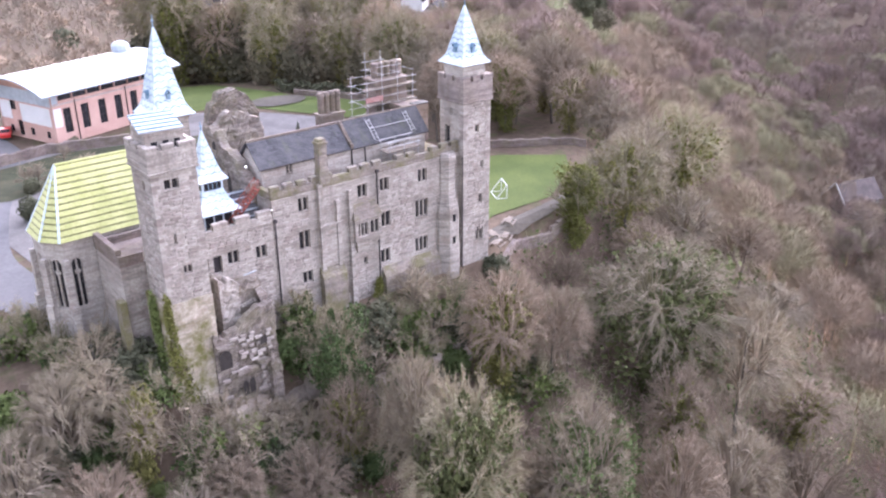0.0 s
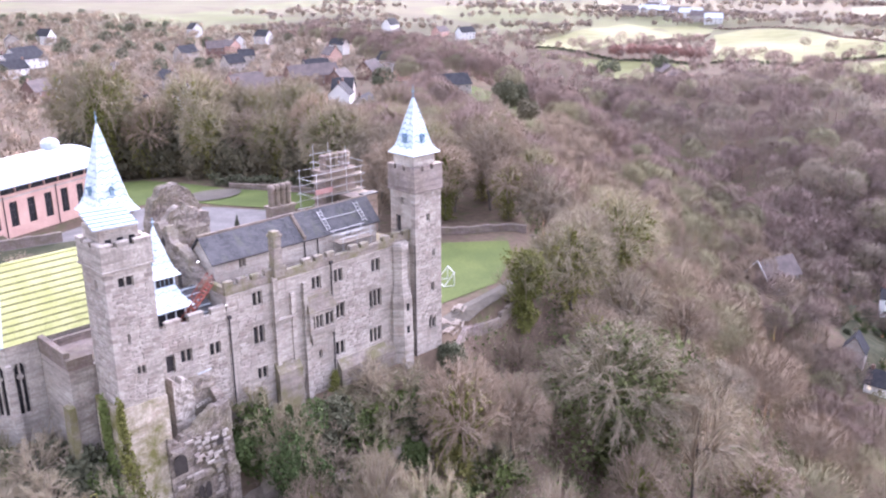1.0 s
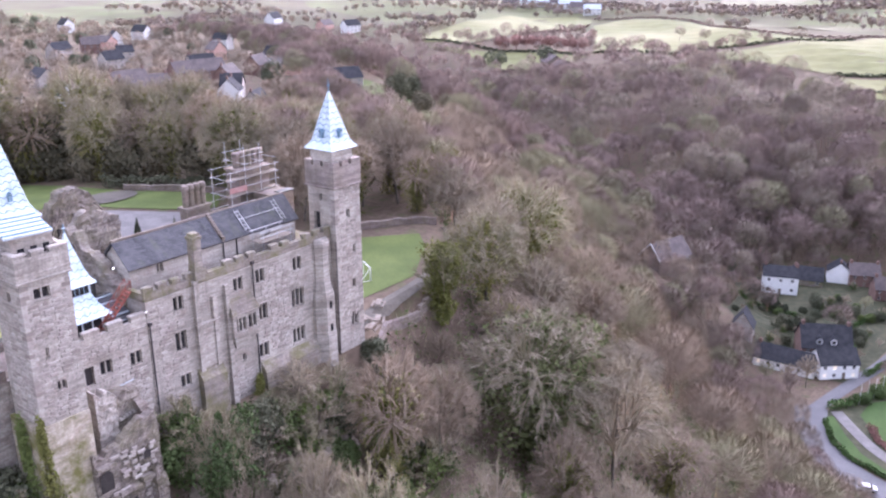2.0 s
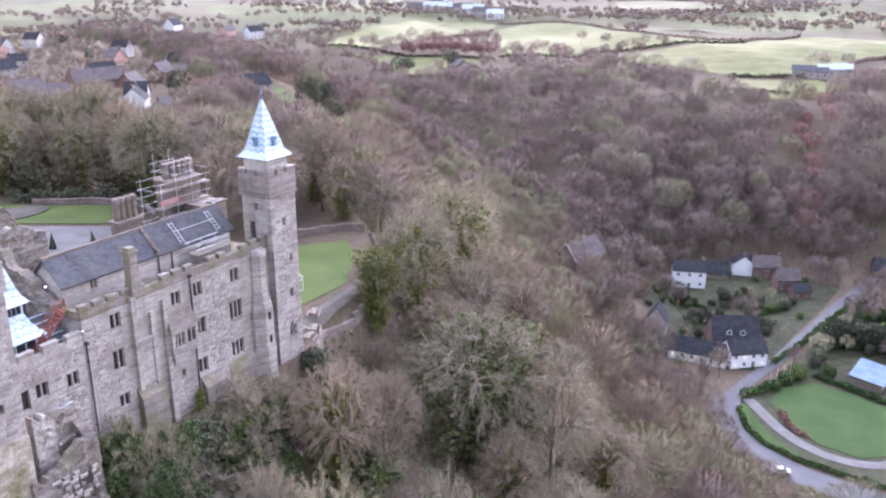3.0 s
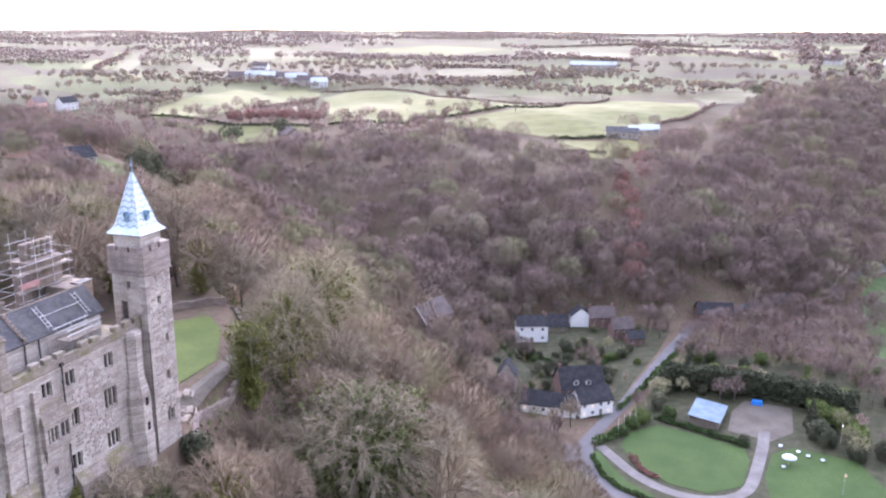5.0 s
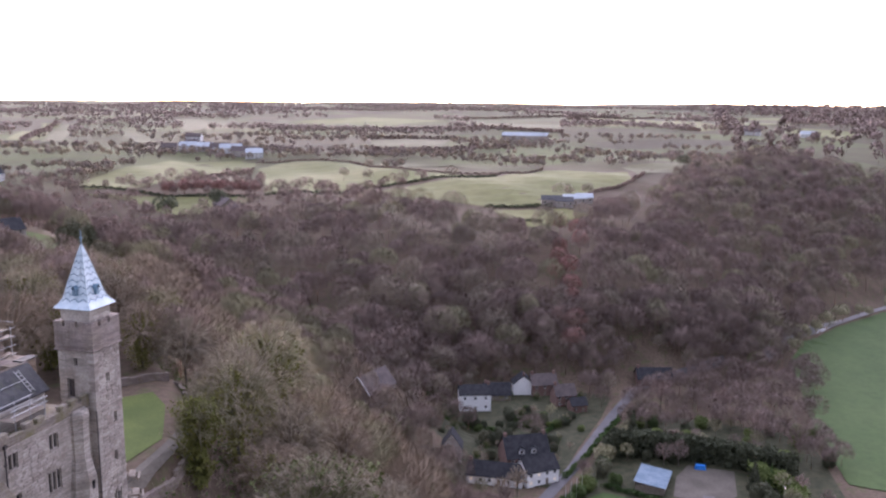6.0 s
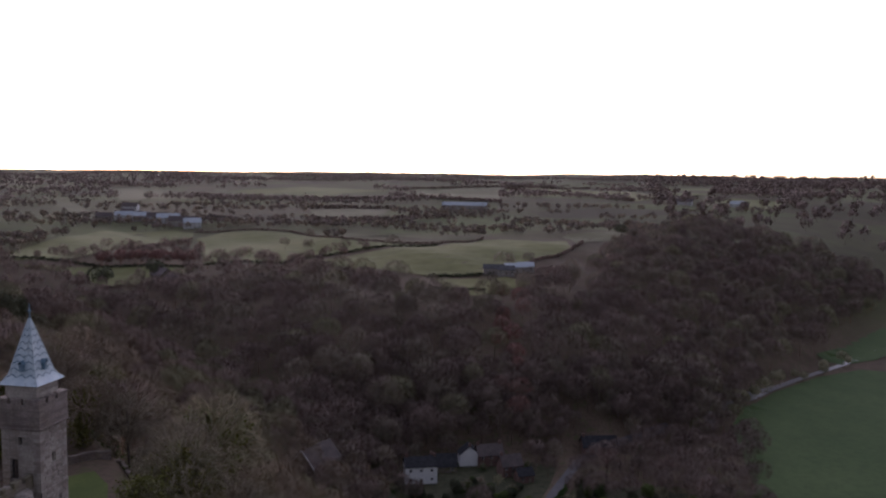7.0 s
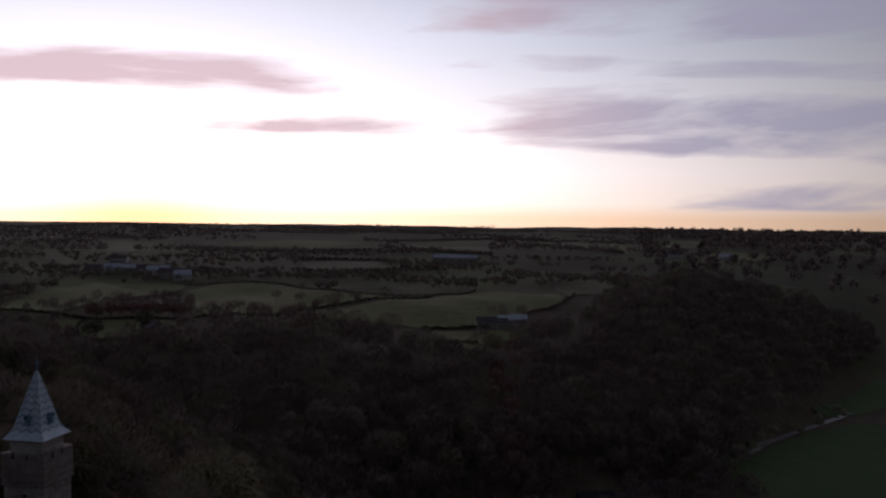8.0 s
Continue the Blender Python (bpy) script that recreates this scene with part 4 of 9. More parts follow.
shaft(near_tower, -16.4, -12.4, -4.3, -0.3, 8.6, 20.6, [(-14.7, 19.45, 1.3, 0.95, 2), (-14.25, 11.55, 0.75, 0.85, 2), (-15.0, 14.6, 0.25, 0.9, 1)], [(2.6, 19.2, 0.5, 0.8, 1)])
bm = bmesh.new()
box(bm, -17.3, -11.9, -5.0, 0.4, -9, 3.0, taper=0.5)
box(bm, -16.78, -12.38, -4.48, -0.12, 3.0, 8.65, taper=0.0)
part("tower_foot", bm, STONE_ALGAE, near_tower, "battered tower foot stained green with moss")
parapet(near_tower, -14.4, -2.3, 2.16, 20.7, 22.9, STONE, 9, 0.42)
bm = bmesh.new()
box(bm, -16.1, -12.8, -3.5, -0.7, 20.9, 24.0)
for u in (-15.4, -14.4, -13.4):
    box(bm, u - 0.25, u + 0.25, -3.55, -3.4, 22.2, 23.0, mi=1)
part("cap_house", bm, [STONE, GLASS], near_tower)
bm = bmesh.new()
quad(bm, [(-16.7, -3.9, 24.15), (-12.9, -3.9, 24.0), (-12.4, -0.4, 24.6), (-16.1, -0.4, 24.75)])
quad(bm, [(-16.1, -0.4, 24.55), (-12.4, -0.4, 24.4), (-12.9, -3.9, 23.85), (-16.7, -3.9, 23.98)])
quad(bm, [(-16.7, -3.9, 23.98), (-12.9, -3.9, 23.85), (-12.9, -3.9, 24.0), (-16.7, -3.9, 24.15)])
quad(bm, [(-16.1, -0.4, 24.55), (-16.7, -3.9, 23.98), (-16.7, -3.9, 24.15), (-16.1, -0.4, 24.75)])
quad(bm, [(-12.9, -3.9, 23.85), (-12.4, -0.4, 24.4), (-12.4, -0.4, 24.6), (-12.9, -3.9, 24.0)])
capr = part("cap_roof", bm, WHITE_ROOF, near_tower, "pale ribbed lead cap roof")
for k in range(5):
    bm = bmesh.new()
    f = (k + 0.5) / 5
    tube(bm, (-16.7 + 0.6 * f, -3.9 + 3.5 * f, 24.18 + 0.6 * f), (-12.9 + 0.5 * f, -3.9 + 3.5 * f, 24.03 + 0.6 * f), 0.09)
    part("rib", bm, LEAD_DARK, capr)

spire_tower = thing("castle_tower", -2.7, 24.6, 0, "square stone bell tower with a tall chevron-patterned lead spire", "tower", "castle towers")
shaft(spire_tower, -4.6, -0.8, 22.7, 26.5, -0.5, 16.9, [(-2.7, 13.5, 1.0, 1.8, 2)], [])
bm = bmesh.new()
box(bm, -4.75, -0.65, 22.55, 26.65, 16.9, 17.3)
part("cornice", bm, STONE, spire_tower)
spire(spire_tower, -2.75, 24.6, 2.5, 17.4, 27.0, 12)

# ---- left wing, turret and forework ----
wing = thing("castle_wing", -8, 3, -6, "lower crenellated sandstone wing between tower and range", "castle")
WW = [(-7.9, 9.25, 1.15, 1.35, 2), (-4.9, 9.0, 1.15, 1.35, 2), (-10.75, 9.3, 0.6, 1.25, 1)]
bm = bmesh.new()
wall(bm, F0, -12.4, -3.4, -9, 11.7, [hole(*w[:4]) for w in WW] + [(-9.95, -9.1, 8.1, 9.85)], 0.7)
part("front_wall", bm, STONE, wing)
for w in WW:
    window(wing, F0, *w)
bm = bmesh.new()
box(bm, -9.95, -9.1, 0.35, 0.45, 8.1, 9.85)
part("door", bm, IRON, wing, "dark plank door")
bm = bmesh.new()
box(bm, -12.4, -3.4, -0.1, 0.02, 11.62, 11.8)
part("string_course", bm, STONE, wing)
bm = bmesh.new()
wall(bm, facing("front", -0.03), -12.4, -3.42, 11.8, 12.45, (), 0.5)
wp = part("parapet", bm, STONE, wing)
merlons(wp, facing("front", -0.03), -11.9, -3.5, 12.45, 1.25, 0.8, 0.55, 0.5, STONE, 21)
bm = bmesh.new()
box(bm, -12.4, -3.4, 0.72, 12.0, 11.0, 11.5)
part("flat_roof", bm, STONE_DARK, wing)
bm = bmesh.new()
box(bm, -12.39, -3.41, 11.3, 12.0, -9, 11.0)
box(bm, -12.39, -11.7, 0.71, 11.3, -9, 11.0)
part("rear_wall", bm, STONE_DARK, wing)
# lean-to roof beside the turret
bm = bmesh.new()
v = [(-6.6, 1.2, 11.9), (-3.6, 1.2, 11.9), (-3.6, 4.6, 14.0), (-5.9, 4.6, 14.0)]
quad(bm, v)
quad(bm, [(-6.6, 1.2, 11.45), (-3.6, 1.2, 11.45), v[1], v[0]])
quad(bm, [(-5.9, 4.6, 11.45), (-6.6, 1.2, 11.45), v[0], v[3]])
lt = part("lean_to_roof", bm, SLATE, wing)
for k in range(5):
    f = (k + 0.5) / 5
    bm = bmesh.new()
    box(bm, -6.4 + 0.6 * f, -3.7, 1.2 + 3.4 * f, 1.32 + 3.4 * f, 11.95 + 2.1 * f, 12.07 + 2.1 * f)
    part("batten", bm, WHITE_ROOF, lt)

turret = thing("bell_turret", -8.2, 3.2, 11.5, "square lead-clad turret with black louvres and a flared spirelet", "turret")
R2 = math.sqrt(2)
TC = (-8.2, 3.2)
bm = bmesh.new()
lathe(bm, TC, [(1.55 * R2, 11.5), (1.55 * R2, 13.6)], 4, math.pi / 4)
part("drum", bm, STONE_DARK, turret)
for s_ in range(4):
    sm_ = Matrix.Translation((*TC, 0)) @ Matrix.Rotation(s_ * math.pi / 2, 4, "Z")
    for k in range(4):
        bm = bmesh.new()
        u = -1.5 + k * 0.96
        box(bm, u, u + 0.12, -1.66, -1.54, 12.0, 13.5, sm_)
        part("post", bm, WHITE_ROOF, turret)
    for k in range(3):
        bm = bmesh.new()
        u = -1.38 + k * 0.96
        box(bm, u, u + 0.84, -1.60, -1.55, 12.15, 13.4, sm_)
        part("pane", bm, GLASS, turret)


def flared(bm, prof):
    lathe(bm, TC, [(r * R2, z) for r, z in prof], 4, math.pi / 4)


bm = bmesh.new()
flared(bm, [(2.2, 13.5), (2.2, 13.62), (1.75, 14.1), (1.35, 14.75), (1.08, 15.5)])
skirt = part("skirt_roof", bm, LEAD, turret)
bm = bmesh.new()
flared(bm, [(1.06, 15.45), (1.06, 16.6)])
part("lantern", bm, LEAD, turret)
for s_ in range(4):
    sm_ = Matrix.Translation((*TC, 0)) @ Matrix.Rotation(s_ * math.pi / 2, 4, "Z")
    bm = bmesh.new()
    box(bm, -0.86, 0.86, -1.10, -1.05, 15.62, 16.45, sm_)
    lv = part("louvre", bm, GLASS, turret)
    for k in range(3):
        bm = bmesh.new()
        box(bm, -0.47 + k * 0.43, -0.41 + k * 0.43, -1.13, -1.08, 15.62, 16.45, sm_)
        part("mullion", bm, LEAD_DARK, lv)
bm = bmesh.new()
flared(bm, [(1.5, 16.5), (1.5, 16.6), (1.12, 17.1), (0.85, 17.9), (0.5, 19.3), (0.22, 20.4), (0.04, 21.2)])
tsp = part("spirelet", bm, LEAD, turret, "pale blue lead spirelet")


def scallops(parent, rows_, r_of, z0, z1, per):
    """Zigzag lead laps round a square roof."""
    for i in range(rows_):
        z = z0 + (z1 - z0) * (i + 0.5) / rows_
        bm = bmesh.new()
        for s_ in range(4):
            sm_ = Matrix.Translation((*TC, 0)) @ Matrix.Rotation(s_ * math.pi / 2, 4, "Z")
            n = max(2, int(2 * r_of(z) / per) * 2)
            for j in range(n):
                za, zb = (z - 0.1, z + 0.1) if j % 2 else (z + 0.1, z - 0.1)
                pts = [(f, zz) for f, zz in ((j / n, za - 0.035), ((j + 1) / n, zb - 0.035), ((j + 1) / n, zb + 0.035), (j / n, za + 0.035))]
                quad(bm, [sm_ @ Vector((-r_of(zz) + 2 * r_of(zz) * f, -r_of(zz) - 0.025, zz)) for f, zz in pts])
        part("seam", bm, LEAD_DARK, parent)


scallops(tsp, 6, lambda z: float(np.interp(z, [16.6, 17.1, 17.9, 19.3, 20.4, 21.2], [1.5, 1.12, 0.85, 0.5, 0.22, 0.04])), 16.9, 20.6, 0.55)
scallops(skirt, 3, lambda z: float(np.interp(z, [13.62, 14.1, 14.75, 15.5], [2.2, 1.75, 1.35, 1.08])), 13.7, 15.4, 0.7)
finial(tsp, -8.2, 3.2, 21.1, 0.8)

# red fire-escape stair up the inner wall
stair = thing("fire_escape", -6.0, 1.6, 11.5, "rusty red steel fire-escape stair on the wing roof", "stair")
for y in (0.95, 1.75):
    bm = bmesh.new()
    a, b = Vector((-7.6, y, 11.6)), Vector((-4.0, y, 15.0))
    tube(bm, a, b, 0.07)
    part("stringer", bm, RUST, stair)
    bm = bmesh.new()
    tube(bm, a + Vector((0, 0, 1)), b + Vector((0, 0, 1)), 0.035)
    part("handrail", bm, RUST, stair)
    for k in range(7):
        p = a.lerp(b, k / 6)
        bm = bmesh.new()
        tube(bm, p, p + Vector((0, 0, 1)), 0.03)
        part("baluster", bm, RUST, stair)
        if k < 6:
            bm = bmesh.new()
            tube(bm, p, a.lerp(b, (k + 1) / 6) + Vector((0, 0, 1)), 0.02)
            part("brace", bm, RUST, stair)
for k in range(13):
    bm = bmesh.new()
    p = Vector((-7.6, 1.35, 11.6)).lerp(Vector((-4.0, 1.35, 15.0)), (k + 0.5) / 13)
    box(bm, p.x - 0.12, p.x + 0.12, 0.97, 1.73, p.z - 0.02, p.z + 0.02)
    part("tread", bm, RUST, stair)

# ruined inner walls behind the wing
def ragged(bm, m, u0, u1, v0, tops, t, rnd):
    """A broken rubble wall whose top steps along the given heights, with a rough face on both sides."""
    n = max(8, int((u1 - u0) / 0.32))
    rows_n = max(8, int((max(tops) - v0) / 0.36))
    off = rnd.uniform(0, 50)
    step_z = 0.0
    cols = []
    for i in range(n + 1):
        f = i / n * (len(tops) - 1)
        k = min(int(f), len(tops) - 2)
        if i % 2 == 0:
            step_z = rnd.uniform(-0.38, 0.34)
        z = tops[k] + (tops[k + 1] - tops[k]) * (f - k) + step_z
        u = u0 + (u1 - u0) * i / n
        faces_ = []
        for side in (0, 1):
            line = []
            for j in range(rows_n + 1):
                v = v0 + (z - v0) * j / rows_n
                q = noise.noise(Vector((u * 1.5 + off, v * 2.2, side * 9.0))) * 0.16 + noise.noise(Vector((u * 0.5 + off, v * 0.45, side * 5.0))) * 0.13
                batter = 0.05 * t * (j / rows_n) ** 3
                y = (q + batter) if side == 0 else (t + q - batter)
                line.append(bm.verts.new(m @ Vector((u + rnd.uniform(-0.05, 0.05), y + rnd.uniform(-0.07, 0.07), v + (rnd.uniform(-0.07, 0.07) if j else 0)))))
            faces_.append(line)
        cols.append(faces_)
    for a, b in zip(cols, cols[1:]):
        for j in range(rows_n):
            bm.faces.new((a[0][j], b[0][j], b[0][j + 1], a[0][j + 1]))
            bm.faces.new((a[1][j + 1], b[1][j + 1], b[1][j], a[1][j]))
        bm.faces.new((a[0][-1], b[0][-1], b[1][-1], a[1][-1]))
    for c, flip in ((cols[0], False), (cols[-1], True)):
        ring = c[0] + c[1][::-1]
        bm.faces.new(ring if flip else ring[::-1])


rnd = random.Random(4)
ruin = thing("ruined_wall", 11, 36, 0, "tall dark ruined gatehouse wall with broken crown", "ruin")
bm = bmesh.new()
ragged(bm, facing("front", 35.6), 7.4, 15.0, 0, [11.5, 13.6, 14.6, 15.2, 15.7, 15.9, 15.7, 15.2, 14.4, 13.4, 12.0], 1.8, rnd)
part("gable_wall", bm, STONE_RUIN, ruin)
# dark slabs on the face: the shade of niches put into colour
bm = bmesh.new()
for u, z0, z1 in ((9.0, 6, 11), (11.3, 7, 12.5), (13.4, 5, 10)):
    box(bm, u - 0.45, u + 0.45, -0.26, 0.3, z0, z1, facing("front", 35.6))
part("niche_shade", bm, SHADOW, ruin)
bm = bmesh.new()
ragged(bm, facing("west", 15.2), -46, -37.5, 0, [12.4, 12.2, 11.6, 11.8, 11.2, 10.4, 8.8], 1.4, rnd)
part("side_wall", bm, STONE_RUIN, ruin)
inner = thing("ruined_wall", -1, 9, 11, "tall broken stone inner wall rising beside the slate roof", "ruin")
bm = bmesh.new()
ragged(bm, facing("front", 11.6), -4.6, 2.4, 10.8, [16.4, 18.2, 19.0, 19.6, 19.5, 18.9, 18.6], 1.1, rnd)
part("cross_wall", bm, STONE_RUIN, inner)
bm = bmesh.new()
ragged(bm, facing("west", -3.9), -11.6, -2.9, 11.0, [19.2, 18.4, 18.6, 17.3, 17.6, 16.6, 16.2, 15.2, 14.7], 1.0, rnd)
part("side_wall", bm, STONE_RUIN, inner)
# flat pointed sheets in painted shade; the wall behind is not hollowed
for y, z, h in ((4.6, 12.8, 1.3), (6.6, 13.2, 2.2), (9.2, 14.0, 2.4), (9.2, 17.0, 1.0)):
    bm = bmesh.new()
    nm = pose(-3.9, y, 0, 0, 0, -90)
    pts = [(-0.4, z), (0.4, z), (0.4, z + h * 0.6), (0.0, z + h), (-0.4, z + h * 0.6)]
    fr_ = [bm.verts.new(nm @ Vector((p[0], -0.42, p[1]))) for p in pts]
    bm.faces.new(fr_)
    part("niche_shade", bm, SHADOW, inner, "flat pointed sheet painted as niche shade in the ruin")
for x, y, z in ((-3.95, 3.6, 16.6), (-3.3, 0.2, 12.95)):
    fl = thing("floodlight", x, y, z, "small lit floodlight fixed to the masonry", "lamp", "castle floodlights")
    bm = bmesh.new()
    box(bm, x - 0.1, x + 0.1, y - 0.2, y - 0.14, z - 0.07, z + 0.07)
    part("lens", bm, LAMP_FLOOD, fl)
    bm = bmesh.new()
    box(bm, x - 0.16, x + 0.16, y - 0.14, y + 0.02, z - 0.13, z + 0.13)
    part("housing", bm, IRON, fl)

# forework: ruined walled platform below the wing door
fore = thing("ruined_forework", -9, -2.5, -3, "ruined stone forework with dark arches below the wing", "ruin")
bm = bmesh.new()
ragged(bm, facing("front", -4.9), -13.0, -6.9, -5.5, [4.5, 4.4, 4.3, 4.2, 5.2, 5.7, 5.9, 6.2], 0.9, rnd)
part("front_wall", bm, STONE_RUIN, fore)
bm = bmesh.new()
ragged(bm, facing("east", -6.6), -4.8, -0.1, -8, [5.9, 6.2, 6.6, 7.0, 7.1], 0.9, rnd)
part("side_wall", bm, STONE_RUIN, fore)
bm = bmesh.new()
ragged(bm, facing("front", -2.9), -11.0, -9.1, 2.6, [8.75, 8.6, 8.2, 7.7], 1.2, rnd)
part("pier", bm, STONE, fore)
bm = bmesh.new()
ragged(bm, facing("front", -2.7), -9.1, -6.7, 2.0, [7.7, 7.4, 7.9, 7.5, 7.7], 0.7, rnd)
part("upper_wall", bm, STONE_RUIN, fore)
bm = bmesh.new()
ragged(bm, facing("west", -11.0), 0.05, 1.8, 2.0, [8.2, 8.5, 8.6], 0.6, rnd)
part("return_wall", bm, STONE_RUIN, fore)
bm = bmesh.new()
box(bm, -10.4, -6.7, -2.0, -0.02, 2.0, 7.1)
part("platform", bm, STONE_RUIN, fore)
bm = bmesh.new()
box(bm, -13.0, -7.0, -4.0, -0.02, -6, 2.9)
part("landing", bm, STONE_DARK, fore)
# the window is a slab in painted shade, without an opening behind
bm = bmesh.new()
box(bm, -12.3, -11.5, -0.12, -0.02, 3.9, 5.5)
part("recess_window", bm, SHADOW, fore, "panel in painted shade for the window at the back of the recess")
bm = bmesh.new()
box(bm, -11.96, -11.84, -0.2, -0.1, 3.9, 5.5)
part("mullion", bm, STONE_PALE, fore)
for k in range(8):
    bm = bmesh.new()
    u = -9.0 + k * 0.31
    box(bm, u, u + 0.25, -3.02, -2.6, 5.45 + 0.05 * k, 5.68 + 0.05 * k, taper=0.02)
    part("pale_stone", bm, STONE_PALE, fore)
# flat arched sheets in painted shade; the wall is not pierced
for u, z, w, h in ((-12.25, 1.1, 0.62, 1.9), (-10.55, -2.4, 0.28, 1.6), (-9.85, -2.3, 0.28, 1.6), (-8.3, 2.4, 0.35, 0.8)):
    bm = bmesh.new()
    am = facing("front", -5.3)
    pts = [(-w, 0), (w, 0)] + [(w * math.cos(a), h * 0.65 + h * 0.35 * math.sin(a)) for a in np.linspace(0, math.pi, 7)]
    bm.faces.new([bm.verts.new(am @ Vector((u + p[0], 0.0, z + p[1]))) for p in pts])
    part("arch_shade", bm, SHADOW, fore, "flat arched sheet painted as deep shade")
for x0, x1, z0, z1, out in ((-11.3, -9.2, 0.1, 0.42, 0.62), (-9.1, -7.0, 0.42, 0.75, 0.66), (-13.0, -11.2, 3.2, 3.45, 0.5), (-10.9, -9.5, -2.75, -2.4, 0.7)):
    bm = bmesh.new()
    box(bm, x0, x1, -4.9 - out, -4.7, z0, z1, taper=0.06)
    part("ledge", bm, STONE_RUIN, fore, "weathered stone ledge")
bm = bmesh.new()
ragged(bm, facing("front", -5.7), -7.9, -6.8, -6, [1.4, 0.9, 0.2], 0.8, rnd)
part("buttress", bm, STONE_RUIN, fore)
bm = bmesh.new()
tube(bm, (-8.2, -2.3, 8.3), (-6.8, -2.3, 8.4), 0.06)
part("rail", bm, WHITE_ROOF, fore, "white hand rail on the platform")

# ---- chapel ----
chapel = thing("chapel", -16, 11, -4, "stone chapel with polygonal apse and steep yellow-green tiled roof", "chapel")
CY, CH, CE, CR = 9.9, 3.1, 12.35, 18.6
AX = -19.7


def apse_pts(k, z):
    return [(AX + 0.4, CY - CH * k, z), (AX - 2.0 * k, CY - CH * k + 0.2, z), (AX - 4.6 * k, CY - CH * 0.46 * k, z), (AX - 4.6 * k, CY + CH * 0.46 * k, z), (AX - 2.0 * k, CY + CH * k - 0.2, z), (AX + 0.4, CY + CH * k, z)]


corner = [(-11.5, CY - CH), (-21.2, CY - CH), (-22.45, CY - 1.5), (-22.45, CY + 1.5), (-21.2, CY + CH), (-11.5, CY + CH)]
CH_WIN = []
for i in range(len(corner) - 1):
    (ax, ay), (bx, by) = corner[i], corner[i + 1]
    # walls run so that their outside faces out of the chapel
    ln = math.hypot(bx - ax, by - ay)
    ang = math.degrees(math.atan2(ay - by, ax - bx))
    m = pose(bx, by, 0, 0, 0, ang)
    holes = []
    if i == 0:
        holes = [hole(1.0, 8.0, 1.0, 5.0)]
    elif i in (1, 2, 3):
        holes = [hole(ln / 2, 8.0, 1.1, 5.0)]
    bm = bmesh.new()
    wall(bm, m, 0, ln, -9, CE, holes, 0.5)
    part("wall", bm, STONE_PALE, chapel)
    for a, b, c, d in holes:
        window(chapel, m, (a + b) / 2, (c + d) / 2, b - a, d - c, 2, frame=STONE_PALE)
        bm = bmesh.new()
        n = 8
        u = (a + b) / 2
        w = (b - a) / 2
        for s in (-1, 1):
            pts = [(u + s * w, d)] + [(u + s * w * math.cos(t), d - 1.0 + 1.0 * math.sin(t)) for t in np.linspace(0, math.pi / 2, n)]
            pts = [(u + s * w * 1.0, d - 1.0)] + [(u + s * w * math.cos(t), d - 1.0 + math.sin(t)) for t in np.linspace(0.1, math.pi / 2, n)] + [(u + s * w, d)]
            vs = [bm.verts.new(m @ Vector((p[0], 0.1, p[1]))) for p in pts]
            bm.faces.new(vs if s < 0 else vs[::-1])
        tube(bm, m @ Vector((u, 0.1, d - 1.35)), m @ Vector((u, 0.2, d - 1.35)), 0.3, 0.3, 10)
        part("tracery", bm, STONE_PALE, chapel)
    if i < 4:
        bm = bmesh.new()
        box(bm, -0.35, 0.35, -0.75, 0.02, -9, 6.0, m)
        box(bm, -0.3, 0.3, -0.5, 0.02, 6.0, 10.6, m, taper=0.05)
        part("buttress", bm, STONE_PALE, chapel)
    bm = bmesh.new()
    box(bm, -0.05, ln + 0.05, -0.14, 0.02, CE - 0.35, CE - 0.02, m)
    part("cornice", bm, STONE_PALE, chapel)
# roof: two long slopes and three apse slopes, laid in bands
apex = Vector((AX, CY, CR))


def banded(a, b, c, d, n, thick=0.09):
    """A roof slope from eave a-b to ridge d-c, in n lapped courses with a dark band at each lap."""
    a, b, c, d = Vector(a), Vector(b), Vector(c), Vector(d)
    nrm = (b - a).cross(d - a).normalized()
    if nrm.z < 0:
        nrm = -nrm
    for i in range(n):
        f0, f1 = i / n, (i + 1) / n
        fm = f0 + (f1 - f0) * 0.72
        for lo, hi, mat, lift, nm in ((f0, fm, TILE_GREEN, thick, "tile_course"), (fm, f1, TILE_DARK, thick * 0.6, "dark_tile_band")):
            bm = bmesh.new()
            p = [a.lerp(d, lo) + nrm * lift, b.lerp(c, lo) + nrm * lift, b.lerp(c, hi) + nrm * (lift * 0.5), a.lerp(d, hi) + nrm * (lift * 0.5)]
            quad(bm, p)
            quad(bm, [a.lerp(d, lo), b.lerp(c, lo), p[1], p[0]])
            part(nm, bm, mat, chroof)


ev = [(x * 1.0 + (-0.25 if x < -15 else 0), y + (-0.3 if y < CY else 0.3), CE) for x, y in corner]
bm = bmesh.new()
R0, R1 = (AX, CY, CR - 0.02), (-11.5, CY, CR - 0.02)
quad(bm, [ev[1], ev[0], R1, R0])
quad(bm, [ev[5], ev[4], R0, R1])
for i in (1, 2, 3):
    quad(bm, [ev[i + 1], ev[i], R0])
chroof = part("roof", bm, TILE_GREEN, chapel, "steep yellow-green tiled roof with dark bands")
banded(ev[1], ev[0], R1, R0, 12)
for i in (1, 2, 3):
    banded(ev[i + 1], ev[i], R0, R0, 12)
for i in (1, 2, 3, 4):
    bm = bmesh.new()
    tube(bm, ev[i], R0, 0.13, 0.10)
    part("hip", bm, LEAD, chroof, "pale lead hip")
bm = bmesh.new()
tube(bm, R0, R1, 0.14)
part("ridge", bm, TILE_GREEN, chroof)
